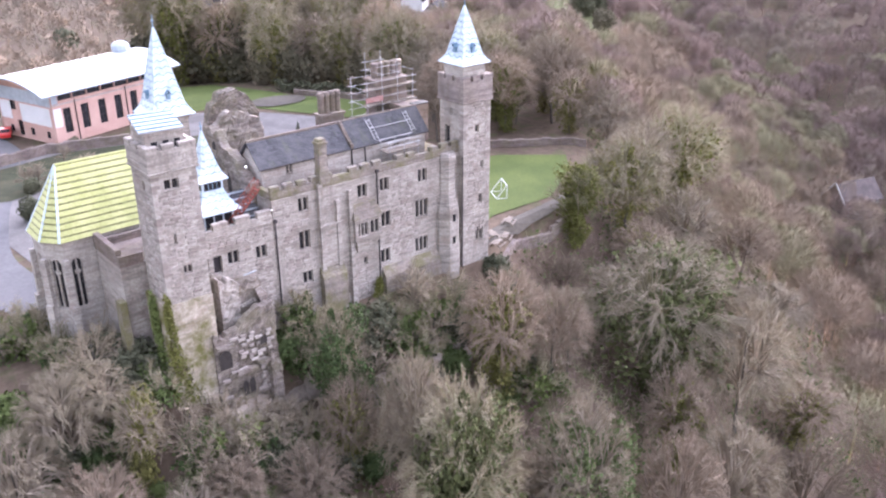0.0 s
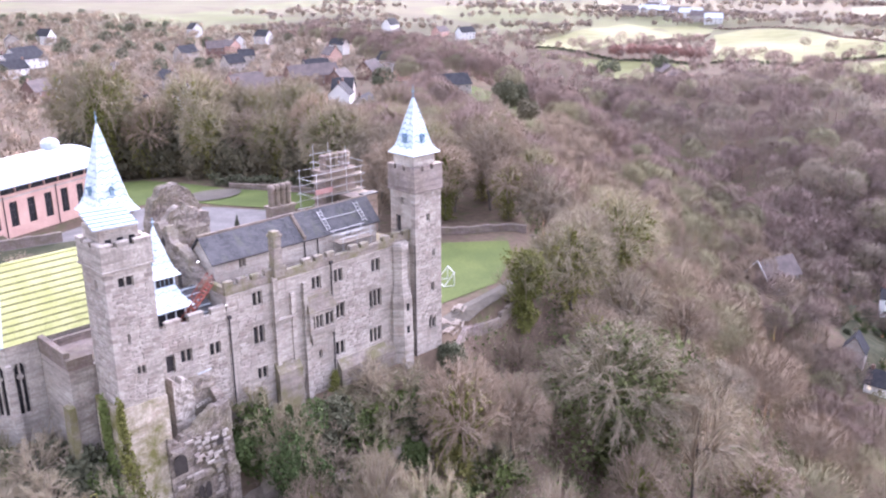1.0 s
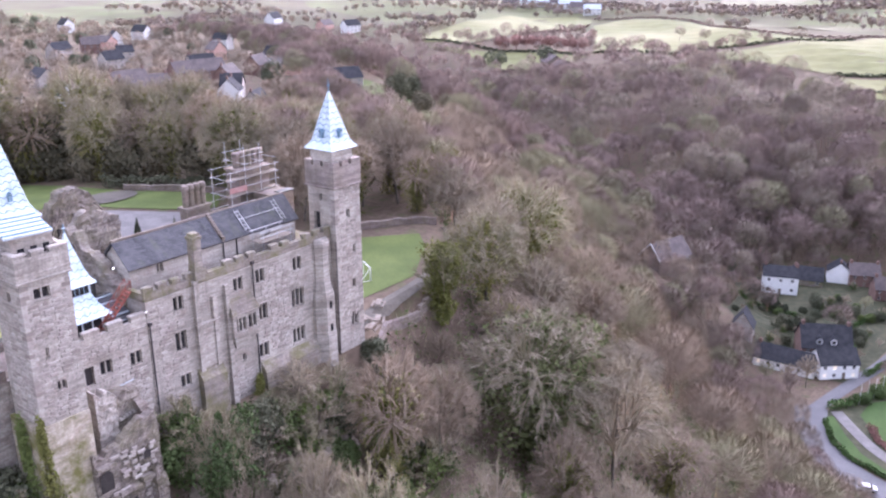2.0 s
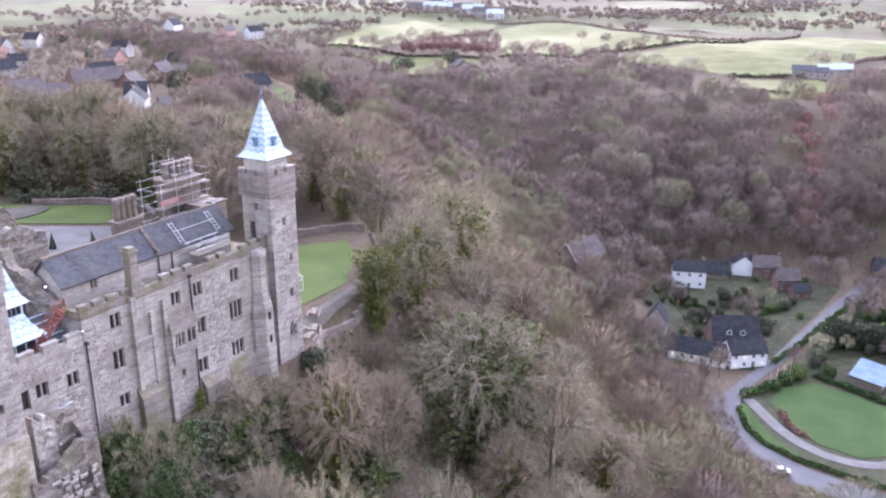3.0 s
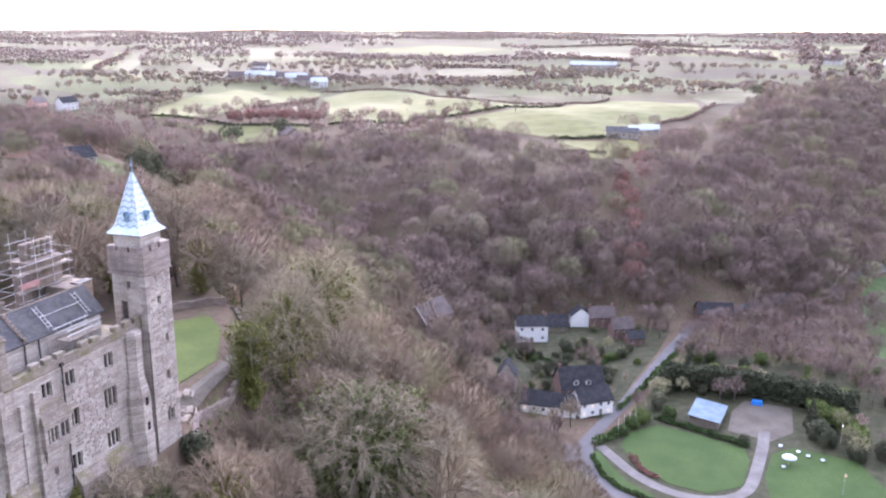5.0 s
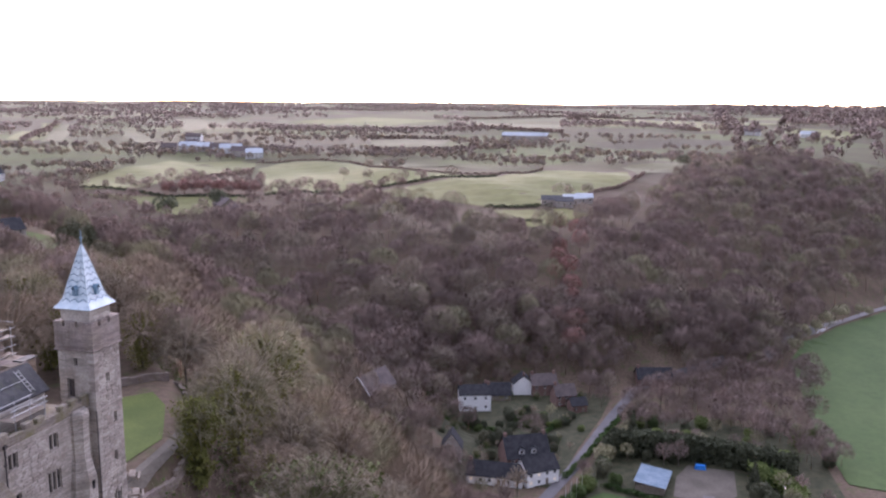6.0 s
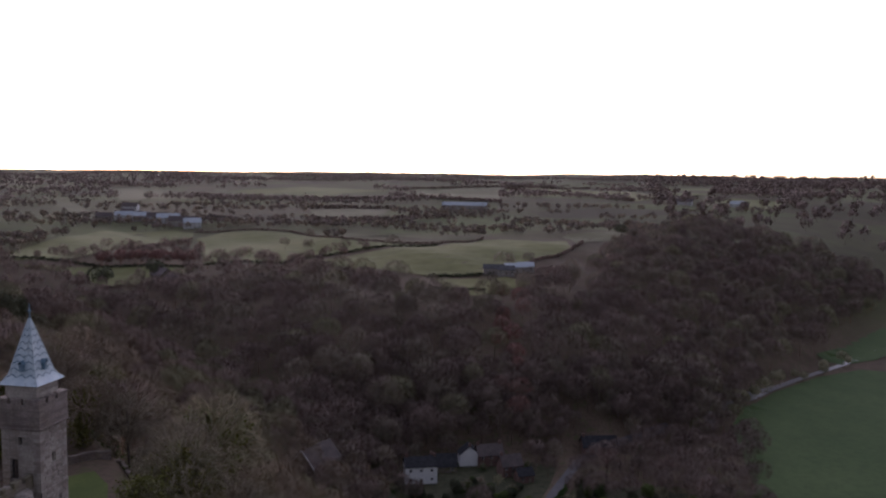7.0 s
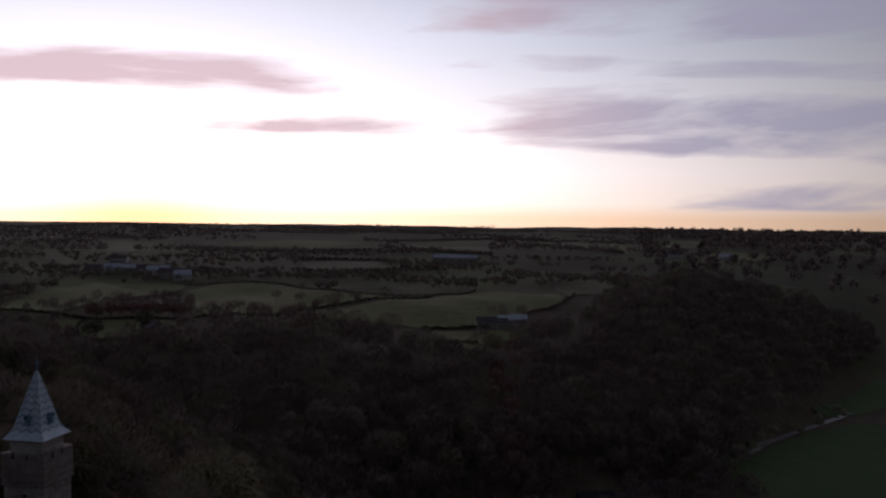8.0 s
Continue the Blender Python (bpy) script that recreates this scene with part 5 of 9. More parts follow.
annex = thing("chapel_annex", -16, 3, -5, "flat-roofed stone link with stepped parapet beside the chapel", "annex")
bm = bmesh.new()
box(bm, -18.4, -13.2, 0.5, 6.35, -9, 11.2)
part("block", bm, STONE, annex)
bm = bmesh.new()
box(bm, -18.0, -13.2, 0.9, 6.3, 11.2, 11.3)
part("roof", bm, STONE_DARK, annex, "dark flat roof")
bm = bmesh.new()
box(bm, -18.5, -16.3, 0.4, 0.9, 11.2, 12.2)
box(bm, -18.5, -18.0, 0.9, 6.3, 11.2, 12.7)
box(bm, -18.0, -13.2, 5.9, 6.3, 11.2, 12.0)
part("parapet", bm, STONE_DARK, annex)
bm = bmesh.new()
box(bm, -19.5, -18.65, -1.0, 0.4, -9, 8.5, taper=0.12)
part("buttress", bm, STONE_MOSS, annex)


# ivy on the walls
def wall_ivy(m, blobs, n, label, mat, seed):
    """Leaves lying over a stretch of wall in lobes (u, v, half width, half height)."""
    r_ = np.random.default_rng(seed)
    lobe = np.array(blobs)
    i = r_.integers(0, len(lobe), n)
    a, q = r_.uniform(0, 2 * math.pi, n), np.sqrt(r_.random(n)) * (0.85 + 0.2 * np.sin(r_.uniform(0, 6, n)))
    u = lobe[i, 0] + lobe[i, 2] * q * np.cos(a)
    v = lobe[i, 1] + lobe[i, 3] * q * np.sin(a)
    d = -0.05 - 0.45 * r_.random(n) ** 2 * (1 - q * 0.8)
    mm = np.array(m)
    p = np.stack([u, d, v], -1) @ mm[:3, :3].T + mm[:3, 3]
    w = r_.normal(size=p.shape)
    w /= np.linalg.norm(w, axis=1)[:, None]
    t = np.cross(w, r_.normal(size=p.shape))
    t /= np.linalg.norm(t, axis=1)[:, None]
    b = np.cross(w, t)
    s_ = 0.22 * r_.uniform(0.6, 1.4, n)[:, None]
    tri = np.stack([p - t * s_ * 0.5, p + t * s_ * 0.5, p + b * s_], 1)
    verts = tri.reshape(-1, 3)
    me = bpy.data.meshes.new("wall_ivy")
    me.from_pydata(verts.tolist(), [], np.arange(len(verts)).reshape(-1, 3).tolist())
    me.materials.append(mat)
    return tagged(new("wall_ivy", me), label, "ivy", "ivy on the castle walls")


wall_ivy(facing("front", -4.5), [(-16.6, 4.5, 0.6, 4.0), (-16.3, 0.5, 1.2, 4.0), (-15.4, -1.5, 1.6, 2.6), (-16.7, 8.0, 0.35, 2.0)], 2600, "yellow-green ivy up the tower corner", IVY_YELLOW, 1)
wall_ivy(facing("west", -16.85), [(2.4, 1.0, 1.5, 5.0), (2.0, 6.5, 1.0, 3.0)], 1800, "dark ivy on the tower side", IVY, 2)
wall_ivy(facing("front", -0.05), [(-1.6, -1.0, 1.6, 3.4), (0.6, -2.0, 1.6, 3.0), (-0.4, 1.4, 0.7, 2.0)], 3000, "green ivy spreading up the range wall", IVY, 3)
wall_ivy(facing("front", -0.6), [(8.2, -1.6, 0.9, 3.4), (8.5, 1.0, 0.5, 1.4)], 1500, "yellowing ivy beside the downpipe", IVY_YELLOW, 4)
wall_ivy(facing("front", -1.05), [(12.4, -3.2, 0.6, 2.4), (16.2, -4.4, 1.4, 2.0)], 1300, "dark ivy at the plinth", EVERGREEN, 5)

# ---- trees ----


def tri_mesh(name, verts, mats, mat_index=None, tone=None, round_=None):
    """A mesh of loose triangles from rows of three corners; round_ gives each a normal of the crown it lies on."""
    verts = np.asarray(verts, np.float32).reshape(-1, 3)
    n = len(verts) // 3
    me = bpy.data.meshes.new(name)
    me.vertices.add(n * 3)
    me.loops.add(n * 3)
    me.polygons.add(n)
    me.vertices.foreach_set("co", verts.ravel())
    me.loops.foreach_set("vertex_index", np.arange(n * 3, dtype=np.int32))
    me.polygons.foreach_set("loop_start", np.arange(0, n * 3, 3, dtype=np.int32))
    me.polygons.foreach_set("loop_total", np.full(n, 3, np.int32))
    for m in mats:
        me.materials.append(m)
    if tone is not None:
        at = me.attributes.new("tone", "FLOAT", "FACE")
        at.data.foreach_set("value", np.asarray(tone, np.float32))
    if mat_index is not None:
        me.polygons.foreach_set("material_index", np.asarray(mat_index, np.int32))
    me.update(calc_edges=True)
    if round_ is not None:
        at = me.attributes.new("custom_normal", "FLOAT_VECTOR", "POINT")
        at.data.foreach_set("vector", np.repeat(np.asarray(round_, np.float32), 3, axis=0).ravel())
    return me


def unit(v):
    return v / (np.linalg.norm(v, axis=-1, keepdims=True) + 1e-9)


def spikes(rng, at, way, length, width, out=None):
    """Tapered twigs: one thin triangle each, its flat side turned outward where that is given."""
    ref = rng.normal(size=way.shape) if out is None else out + rng.normal(size=way.shape) * 0.3
    side = unit(np.cross(way, ref))
    a = at - side * width[:, None] / 2
    b = at + side * width[:, None] / 2
    c = at + way * length[:, None]
    return np.stack([a, b, c], 1)


def rods(a, b, ra, rb):
    """Three-sided tapered branches from a to b."""
    d = unit(b - a)
    ref = np.where(np.abs(d[:, 2:3]) > 0.9, np.array([[1.0, 0, 0]]), np.array([[0, 0, 1.0]]))
    u = unit(np.cross(d, ref))
    w = np.cross(d, u)
    out = []
    ang = [0, 2 * math.pi / 3, 4 * math.pi / 3]
    ring = [(math.cos(t) * u + math.sin(t) * w) for t in ang]
    for i in range(3):
        p, q = ring[i], ring[(i + 1) % 3]
        a0, a1, b0, b1 = a + p * ra[:, None], a + q * ra[:, None], b + p * rb[:, None], b + q * rb[:, None]
        out += [np.stack([a0, a1, b1], 1), np.stack([a0, b1, b0], 1)]
    return np.concatenate(out)


def bezier(p0, p1, p2, t):
    t = t[..., None]
    return (1 - t) ** 2 * p0 + 2 * t * (1 - t) * p1 + t * t * p2


def fork(rng, a, b, n, t0, t1, spread, ln, up):
    """n side shoots from each branch a-b: their roots and tips."""
    i = np.repeat(np.arange(len(a)), n)
    t = rng.uniform(t0, t1, len(i))
    root = a[i] + (b - a)[i] * t[:, None]
    d = unit((b - a)[i])
    side = unit(np.cross(d, rng.normal(size=d.shape)))
    g = rng.uniform(0.55, 1.25, len(i)) * spread
    way = unit(d * np.cos(g)[:, None] + side * np.sin(g)[:, None] + np.array([0, 0, up]))
    size = np.linalg.norm((b - a)[i], axis=1) * ln * rng.uniform(0.6, 1.3, len(i)) * (1.25 - 0.5 * t)
    return root, root + way * size[:, None]


def bent(rng, a, b, ra, rb, sag):
    """A branch in two lengths with a kink between."""
    m = (a + b) / 2 + rng.normal(size=a.shape) * np.linalg.norm(b - a, axis=1)[:, None] * sag
    rm = (ra + rb) / 2
    return np.concatenate([rods(a, m, ra, rm), rods(m, b, rm, rb)])


def bare_crown(seed, h, spread, limbs, subs, boughs, twigs, fine, tw):
    """Limbs that fan out from the trunk to a domed outline, and four orders of branching on them. Two groups of triangles: wood, twigs."""
    rng = np.random.default_rng(seed)
    az = np.arange(limbs) * 2.399 + rng.uniform(0, 0.8, limbs)
    el = np.arcsin(np.clip(np.linspace(-0.05, 0.96, limbs) + rng.uniform(-0.1, 0.1, limbs), -1, 1))
    rad = rng.uniform(0.50, 0.78, limbs)
    centre = np.array([0, 0, h * 0.56])
    end = centre + np.stack([np.cos(az) * np.cos(el) * spread, np.sin(az) * np.cos(el) * spread, np.sin(el) * h * 0.44], -1) * rad[:, None]
    z0 = np.minimum(h * rng.uniform(0.16, 0.5, limbs), end[:, 2] - h * 0.12)
    start = np.stack([0 * z0, 0 * z0, z0], -1)
    wood = [bent(rng, start, end, np.full(limbs, h * 0.010 + 0.03), np.full(limbs, h * 0.004 + 0.02), 0.06)]
    a1, b1 = fork(rng, start, end, subs, 0.35, 1.0, 0.75, 0.52, 0.18)
    wood.append(bent(rng, a1, b1, np.full(len(a1), h * 0.0042 + 0.02), np.full(len(a1), tw), 0.09))
    a2, b2 = fork(rng, a1, b1, boughs, 0.25, 1.0, 0.8, 0.55, 0.14)
    wood.append(spikes(rng, a2, unit(b2 - a2), np.linalg.norm(b2 - a2, axis=1) * 1.15, np.full(len(a2), tw * 1.9), unit(a2 - centre)))
    a3, b3 = fork(rng, a2, b2, twigs, 0.2, 1.0, 0.8, 0.62, 0.10)
    d3, l3 = unit(b3 - a3), np.linalg.norm(b3 - a3, axis=1)
    tips = [spikes(rng, a3, d3, l3, np.full(len(a3), tw), unit(a3 - centre))]
    if fine:
        a4, b4 = fork(rng, a3, b3, fine, 0.3, 1.0, 0.85, 0.6, 0.08)
        tips.append(spikes(rng, a4, unit(b4 - a4), np.linalg.norm(b4 - a4, axis=1), np.full(len(a4), tw * 0.8), unit(a4 - centre)))
    return np.concatenate(wood), np.concatenate(tips)


def lobed(rng, d, lobes=9, depth=0.30):
    """How far out a lumpy crown reaches in each direction, 1 at its fullest, and the lobe's own axis."""
    axis = unit(rng.normal(size=(lobes, 3)) * np.array([1, 1, 0.55]) + np.array([0, 0, 0.45]))
    size = rng.uniform(0.82, 1.0, lobes)
    near = d @ axis.T
    reach = size * (1 - depth * np.clip(1 - near, 0, 1.2))
    best = reach.argmax(1)
    return reach.max(1), axis[best]


def fan_crown(seed, h, spread, rise_, limbs, branches, twigs, fine, tw, droop=0.12):
    """A broad bare crown: limbs part from the trunk, branches bend out from them to a lumpy dome, and drooping twigs fringe its shell."""
    rng = np.random.default_rng(seed)
    centre = np.array([0, 0, h - rise_])
    k = np.arange(branches) + 0.5
    up = np.clip(1 - 1.42 * k / branches, -0.42, 1)
    az = k * 2.39996 + rng.normal(size=branches) * 0.12
    d = unit(np.stack([np.cos(az) * np.sqrt(1 - up ** 2), np.sin(az) * np.sqrt(1 - up ** 2), up], -1) + rng.normal(size=(branches, 3)) * 0.10)
    reach, axis = lobed(rng, d)
    size = np.array([spread, spread, rise_])
    tip = centre + d * size * (reach * rng.uniform(0.78, 1.0, branches))[:, None]
    # limbs: each branch leaves the limb that points nearest its way
    la = np.arange(limbs) * 2.39996 + rng.uniform(0, 1)
    lu = np.linspace(0.95, -0.05, limbs)
    ld = np.stack([np.cos(la) * np.sqrt(1 - lu ** 2), np.sin(la) * np.sqrt(1 - lu ** 2), lu], -1)
    root = np.stack([0 * lu, 0 * lu, h * (0.24 + 0.30 * rng.random(limbs)) * np.ones(limbs)], -1)
    root[:, 2] = np.minimum(root[:, 2], h - rise_ * 1.05)
    lend = centre + ld * size * 0.56
    lend[:, 2] += rise_ * 0.06
    mid = root * 0.45 + lend * 0.55 + np.array([0, 0, -1]) * rise_ * 0.10 * (1 - np.abs(lu))[:, None]
    wood = [rods(root, mid, np.full(limbs, 0.014 * h), np.full(limbs, 0.009 * h)), rods(mid, lend, np.full(limbs, 0.009 * h), np.full(limbs, 0.004 * h))]
    pick = (d @ ld.T + rng.normal(size=(branches, limbs)) * 0.06).argmax(1)
    f = rng.uniform(0.15, 1.0, branches)[:, None]
    p0 = np.where(f < 0.5, root[pick] + (mid - root)[pick] * f * 2, mid[pick] + (lend - mid)[pick] * (f - 0.5) * 2)
    p1 = p0 * 0.5 + tip * 0.5 + d * spread * 0.10 + np.array([0, 0, 1]) * rise_ * 0.16 + rng.normal(size=(branches, 3)) * spread * 0.05
    cut = np.linspace(0, 1, 5)
    pts = [bezier(p0, p1, tip, np.full(branches, q)) for q in cut]
    rad = 0.0052 * h * (1 - cut) + tw * 0.9
    for i in range(4):
        wood.append(rods(pts[i], pts[i + 1], np.full(branches, rad[i]), np.full(branches, rad[i + 1])))
    # twigs along the outer part of every branch
    i = np.repeat(np.arange(branches), twigs)
    t = rng.uniform(0.38, 1.0, len(i)) ** 0.8
    at = bezier(p0[i], p1[i], tip[i], t)
    on = unit(bezier(p0[i], p1[i], tip[i], np.minimum(t + 0.05, 1.05)) - at)
    out = unit(at - centre)
    way = unit(on * 0.75 + out * 0.55 + rng.normal(size=at.shape) * 0.42 + np.array([0, 0, -droop]))
    ln = spread * rng.uniform(0.10, 0.21, len(i)) * (1.25 - 0.5 * t)
    tips = [spikes(rng, at, way, ln, np.full(len(i), tw * 1.25), out)]
    j = np.repeat(np.arange(len(i)), fine)
    q = rng.uniform(0.25, 0.95, len(j))
    fa = at[j] + way[j] * (ln[j] * q)[:, None]
    fw = unit(way[j] + rng.normal(size=fa.shape) * 0.50 + np.array([0, 0, -droop * 0.6]))
    tips.append(spikes(rng, fa, fw, ln[j] * rng.uniform(0.35, 0.75, len(j)), np.full(len(j), tw * 0.85), out[j]))
    return np.concatenate(wood), np.concatenate(tips)


def trunk_mesh(seed, h, r):
    rnd_ = random.Random(seed)
    bm = bmesh.new()
    p, n = Vector((0, 0, -1.2)), 6
    for i in range(n):
        q = Vector((p.x + rnd_.uniform(-0.02, 0.02) * h, p.y + rnd_.uniform(-0.02, 0.02) * h, -1.2 + (h * 0.82 + 1.2) * (i + 1) / n))
        tube(bm, p, q, r * (1.25 if i == 0 else 1) * (1 - i / n) + 0.04, r * (1 - (i + 1) / n) + 0.04, 7, caps=False)
        p = q
    return mesh_of("trunk", bm, BARK)


def leaf_shell(rng, centre, radii, n, size, lumps=9):
    """Many small leaf clumps over an uneven, lumpy form."""
    lump = unit(rng.normal(size=(lumps, 3)))
    lump[:, 2] = np.abs(lump[:, 2]) * 0.9 - 0.1
    lc = lump * 0.55
    lr = rng.uniform(0.38, 0.62, lumps)
    i = rng.integers(0, lumps, n)
    d = unit(rng.normal(size=(n, 3)))
    p = (lc[i] + d * (lr[i] * rng.uniform(0.75, 1.05, n))[:, None]) * np.array(radii) + np.array(centre)
    w = unit(d + rng.normal(size=d.shape) * 0.7)
    s = size * rng.uniform(0.6, 1.4, n)
    u = unit(np.cross(w, rng.normal(size=w.shape)))
    v = np.cross(w, u)
    return np.stack([p - u * s[:, None] * 0.5, p + u * s[:, None] * 0.5, p + v * s[:, None]], 1)


def leaves(rng, p, size):
    w = unit(rng.normal(size=p.shape) + np.array([0, 0, 0.6]))
    u = unit(np.cross(w, rng.normal(size=w.shape)))
    v = np.cross(w, u)
    s = size * rng.uniform(0.6, 1.4, len(p))
    return np.stack([p - u * s[:, None] * 0.5, p + u * s[:, None] * 0.5, p + v * s[:, None]], 1)


def ivy_on(rng, h, spread, n, size, reach=0.5, top=0.8):
    """Leaves clad round the trunk and in hanging masses on the inner limbs."""
    k = n // 2
    z = rng.uniform(0.02, top, k) * h
    a = rng.uniform(0, 2 * math.pi, k)
    r = (0.5 + 1.1 * rng.random(k)) * (1.0 + 0.4 * np.sin(z * 1.3 + a * 2)) * np.clip(1.25 - z / (h * top), 0.3, 1)
    trunk = np.stack([r * np.cos(a), r * np.sin(a), z], -1)
    c = 15
    ang = rng.uniform(0, 2 * math.pi, c)
    far_ = spread * reach * rng.uniform(0.35, 1.1, c)
    mid = np.stack([far_ * np.cos(ang), far_ * np.sin(ang), h * rng.uniform(0.28, top - 0.08, c)], -1)
    i = rng.integers(0, c, n - k)
    d = unit(rng.normal(size=(n - k, 3)))
    mass = mid[i] + d * (np.array([0.16, 0.16, 0.15]) * h * rng.uniform(0.5, 1.05, n - k)[:, None])
    return leaves(rng, np.concatenate([trunk, mass]), size)


PROTO, SIZE = {}, {}


def bare_tree(key, seed, h, spread, form, tw, mat, tip, ivy=0, label="", clad=None, reach=0.5, top_=0.8, rise_=0.0, name="tree"):
    """A leafless tree: trunk, branches, twigs, and ivy where it is overgrown."""
    top = thing(name, label=label, category=name, group="bare hillside trees" if name == "tree" else "scrub at the walls")
    t = new("trunk", trunk_mesh(seed, h, h * 0.016))
    t.parent = top
    wood, tips = fan_crown(seed, h, spread, rise_, *form, tw) if rise_ else bare_crown(seed, h, spread, *form, tw)
    c = new("crown", tri_mesh("crown", np.concatenate([wood, tips]), (mat, tip), np.repeat([0, 1], [len(wood), len(tips)])))
    c.parent = top
    if ivy:
        rng = np.random.default_rng(seed + 50)
        v = new("ivy", tri_mesh("ivy", ivy_on(rng, h, spread, ivy, 0.34, reach, top_), (clad or IVY,)))
        v.parent = top
        v["label"] = "green ivy over trunk and limbs"
    PROTO[key] = [top, False]
    SIZE[key] = (h, spread)
    return top


def plant(key, x, y, z=None, s=1.0, turn=0.0, lean=0.0, tall=1.0):
    """Sets out one more of a kind of tree."""
    top, used = PROTO[key]
    z = ground_at(x, y) - 0.2 if z is None else z
    m = pose(x, y, z, lean, lean * 0.6, turn)
    if used:
        ob = copy_thing(top, m)
    else:
        PROTO[key][1] = True
        ob = top
        ob.matrix_basis = m
    ob.scale = (s, s, s * tall)
    return ob


# near trees, with fine twigs
NEAR, MID = (9, 190, 13, 5), (7, 80, 9, 3)
bare_tree("n0", 11, 15, 7.0, NEAR, 0.040, TWIG_GREY, TWIG_TAN, 0, "leafless grey-brown ash on the castle slope", rise_=6.6)
bare_tree("n1", 12, 15, 7.0, NEAR, 0.040, TWIG_OLIVE, TWIG_TAN, 7600, "leafless tree with ivy on trunk and limbs", IVY_OLIVE, 0.62, 0.88, 6.8)
bare_tree("n2", 13, 16, 7.2, NEAR, 0.040, TWIG_OLIVE, TWIG_TAN, 3000, "leafless sycamore with pale outer twigs on the slope", IVY_YELLOW, 0.5, 0.82, 7.0)
bare_tree("n3", 14, 12, 4.2, (8, 5, 6, 6, 2), 0.036, TWIG_OLIVE, TWIG_OLIVE, 7200, "leafless tree smothered with yellow-green ivy", IVY_YELLOW, 0.35, 0.97)
bare_tree("n4", 15, 13, 6.4, NEAR, 0.040, TWIG_BROWN, TWIG_BROWN, 0, "leafless brown hawthorn on the crag slope", rise_=5.6)
bare_tree("n5", 16, 15, 7.0, NEAR, 0.040, TWIG_GREY, TWIG_TAN, 8200, "leafless tree overgrown with dark ivy", IVY_DEEP, 0.85, 0.84, 6.8)
bare_tree("n6", 17, 15, 6.4, NEAR, 0.036, TWIG_BROWN, TWIG_BROWN, 3600, "leafless brown oak with yellowing ivy on the castle slope", IVY_YELLOW, 0.35, 0.8, 6.4)
bare_tree("n7", 18, 12, 4.6, NEAR, 0.034, TWIG_OLIVE, TWIG_TAN, 9000, "leafless tree thick with green ivy by the wall", IVY, 0.8, 0.95, 5.0)
bare_tree("n8", 19, 13, 4.4, NEAR, 0.034, TWIG_GREY, TWIG_TAN, 4200, "leafless tree with a yellow-green ivied trunk", IVY_YELLOW, 0.2, 0.95, 5.0)
# trees further down the hillside
bare_tree("m0", 21, 15, 5.8, MID, 0.062, TWIG_PURPLE, TWIG_PURPLE, 0, "leafless purple-brown hillside tree", rise_=6.0)
bare_tree("m1", 22, 14, 5.4, MID, 0.062, TWIG_GREY, TWIG_GREY, 0, "leafless grey hillside tree", rise_=5.6)
bare_tree("m2", 23, 16, 6.2, MID, 0.062, TWIG_PURPLE, TWIG_PURPLE, 700, "leafless hillside tree with some ivy", rise_=6.4)
bare_tree("m3", 24, 13, 5.2, MID, 0.062, TWIG_OLIVE, TWIG_OLIVE, 0, "leafless olive-brown hillside tree", rise_=5.4)


def bush_proto(key, seed, radii, n, size, mat, label, category="shrub"):
    rng = np.random.default_rng(seed)
    top = thing(category.replace(" ", "_"), label=label, category=category, group=label.split()[0] + " shrubs")
    v = new("foliage", tri_mesh("foliage", leaf_shell(rng, (0, 0, radii[2] * 0.5), radii, n, size, 15), (mat,)))
    v.parent = top
    bm = bmesh.new()
    tube(bm, (0, 0, -0.8), (0.1, 0, radii[2] * 0.9), 0.12, 0.05, 5)
    t = new("stem", mesh_of("stem", bm, BARK))
    t.parent = top
    PROTO[key] = [top, False]


bush_proto("ivy_bush", 31, (2.2, 2.2, 2.6), 2600, 0.30, IVY, "green ivy-grown bush on the crag")
bush_proto("holly", 32, (2.4, 2.4, 3.2), 2600, 0.32, EVERGREEN, "dark evergreen holly bush below the wall")
bush_proto("conifer_round", 33, (4.2, 4.2, 7.5), 3800, 0.55, EVERGREEN, "tall dark evergreen tree behind the courtyard", "evergreen tree")
bush_proto("oliveback", 34, (4.4, 4.4, 6.0), 3600, 0.55, IVY_DULL, "olive-green evergreen oak behind the courtyard", "evergreen tree")


def conifer_proto(key, seed, h, r, n, size, mat, label):
    rng = np.random.default_rng(seed)
    z = 1 - np.sqrt(rng.random(n))
    a = rng.uniform(0, 2 * math.pi, n)
    rr = r * (1 - z) * (0.65 + 0.4 * np.abs(np.sin(z * 26 + a))) * rng.uniform(0.75, 1.1, n)
    p = np.stack([rr * np.cos(a), rr * np.sin(a), 0.6 + z * (h - 0.6)], -1)
    out = np.stack([np.cos(a), np.sin(a), np.full(n, -0.25)], -1)
    top = thing("conifer", label=label, category="conifer", group="garden conifers")
    v = new("foliage", tri_mesh("foliage", spikes(rng, p - out * size * 0.5, unit(out + rng.normal(size=out.shape) * 0.35), np.full(n, size * 1.3), np.full(n, size * 0.6)), (mat,)))
    v.parent = top
    bm = bmesh.new()
    tube(bm, (0, 0, -0.6), (0, 0, h * 0.85), 0.2, 0.04, 6)
    t = new("trunk", mesh_of("trunk", bm, BARK))
    t.parent = top
    PROTO[key] = [top, False]


conifer_proto("conifer", 41, 12, 2.6, 1800, 0.6, EVERGREEN, "dark green pointed garden conifer")
conifer_proto("cypress", 42, 11, 1.9, 1600, 0.5, HEDGE, "tall yellow-green columnar garden cypress")

rw = random.Random(77)
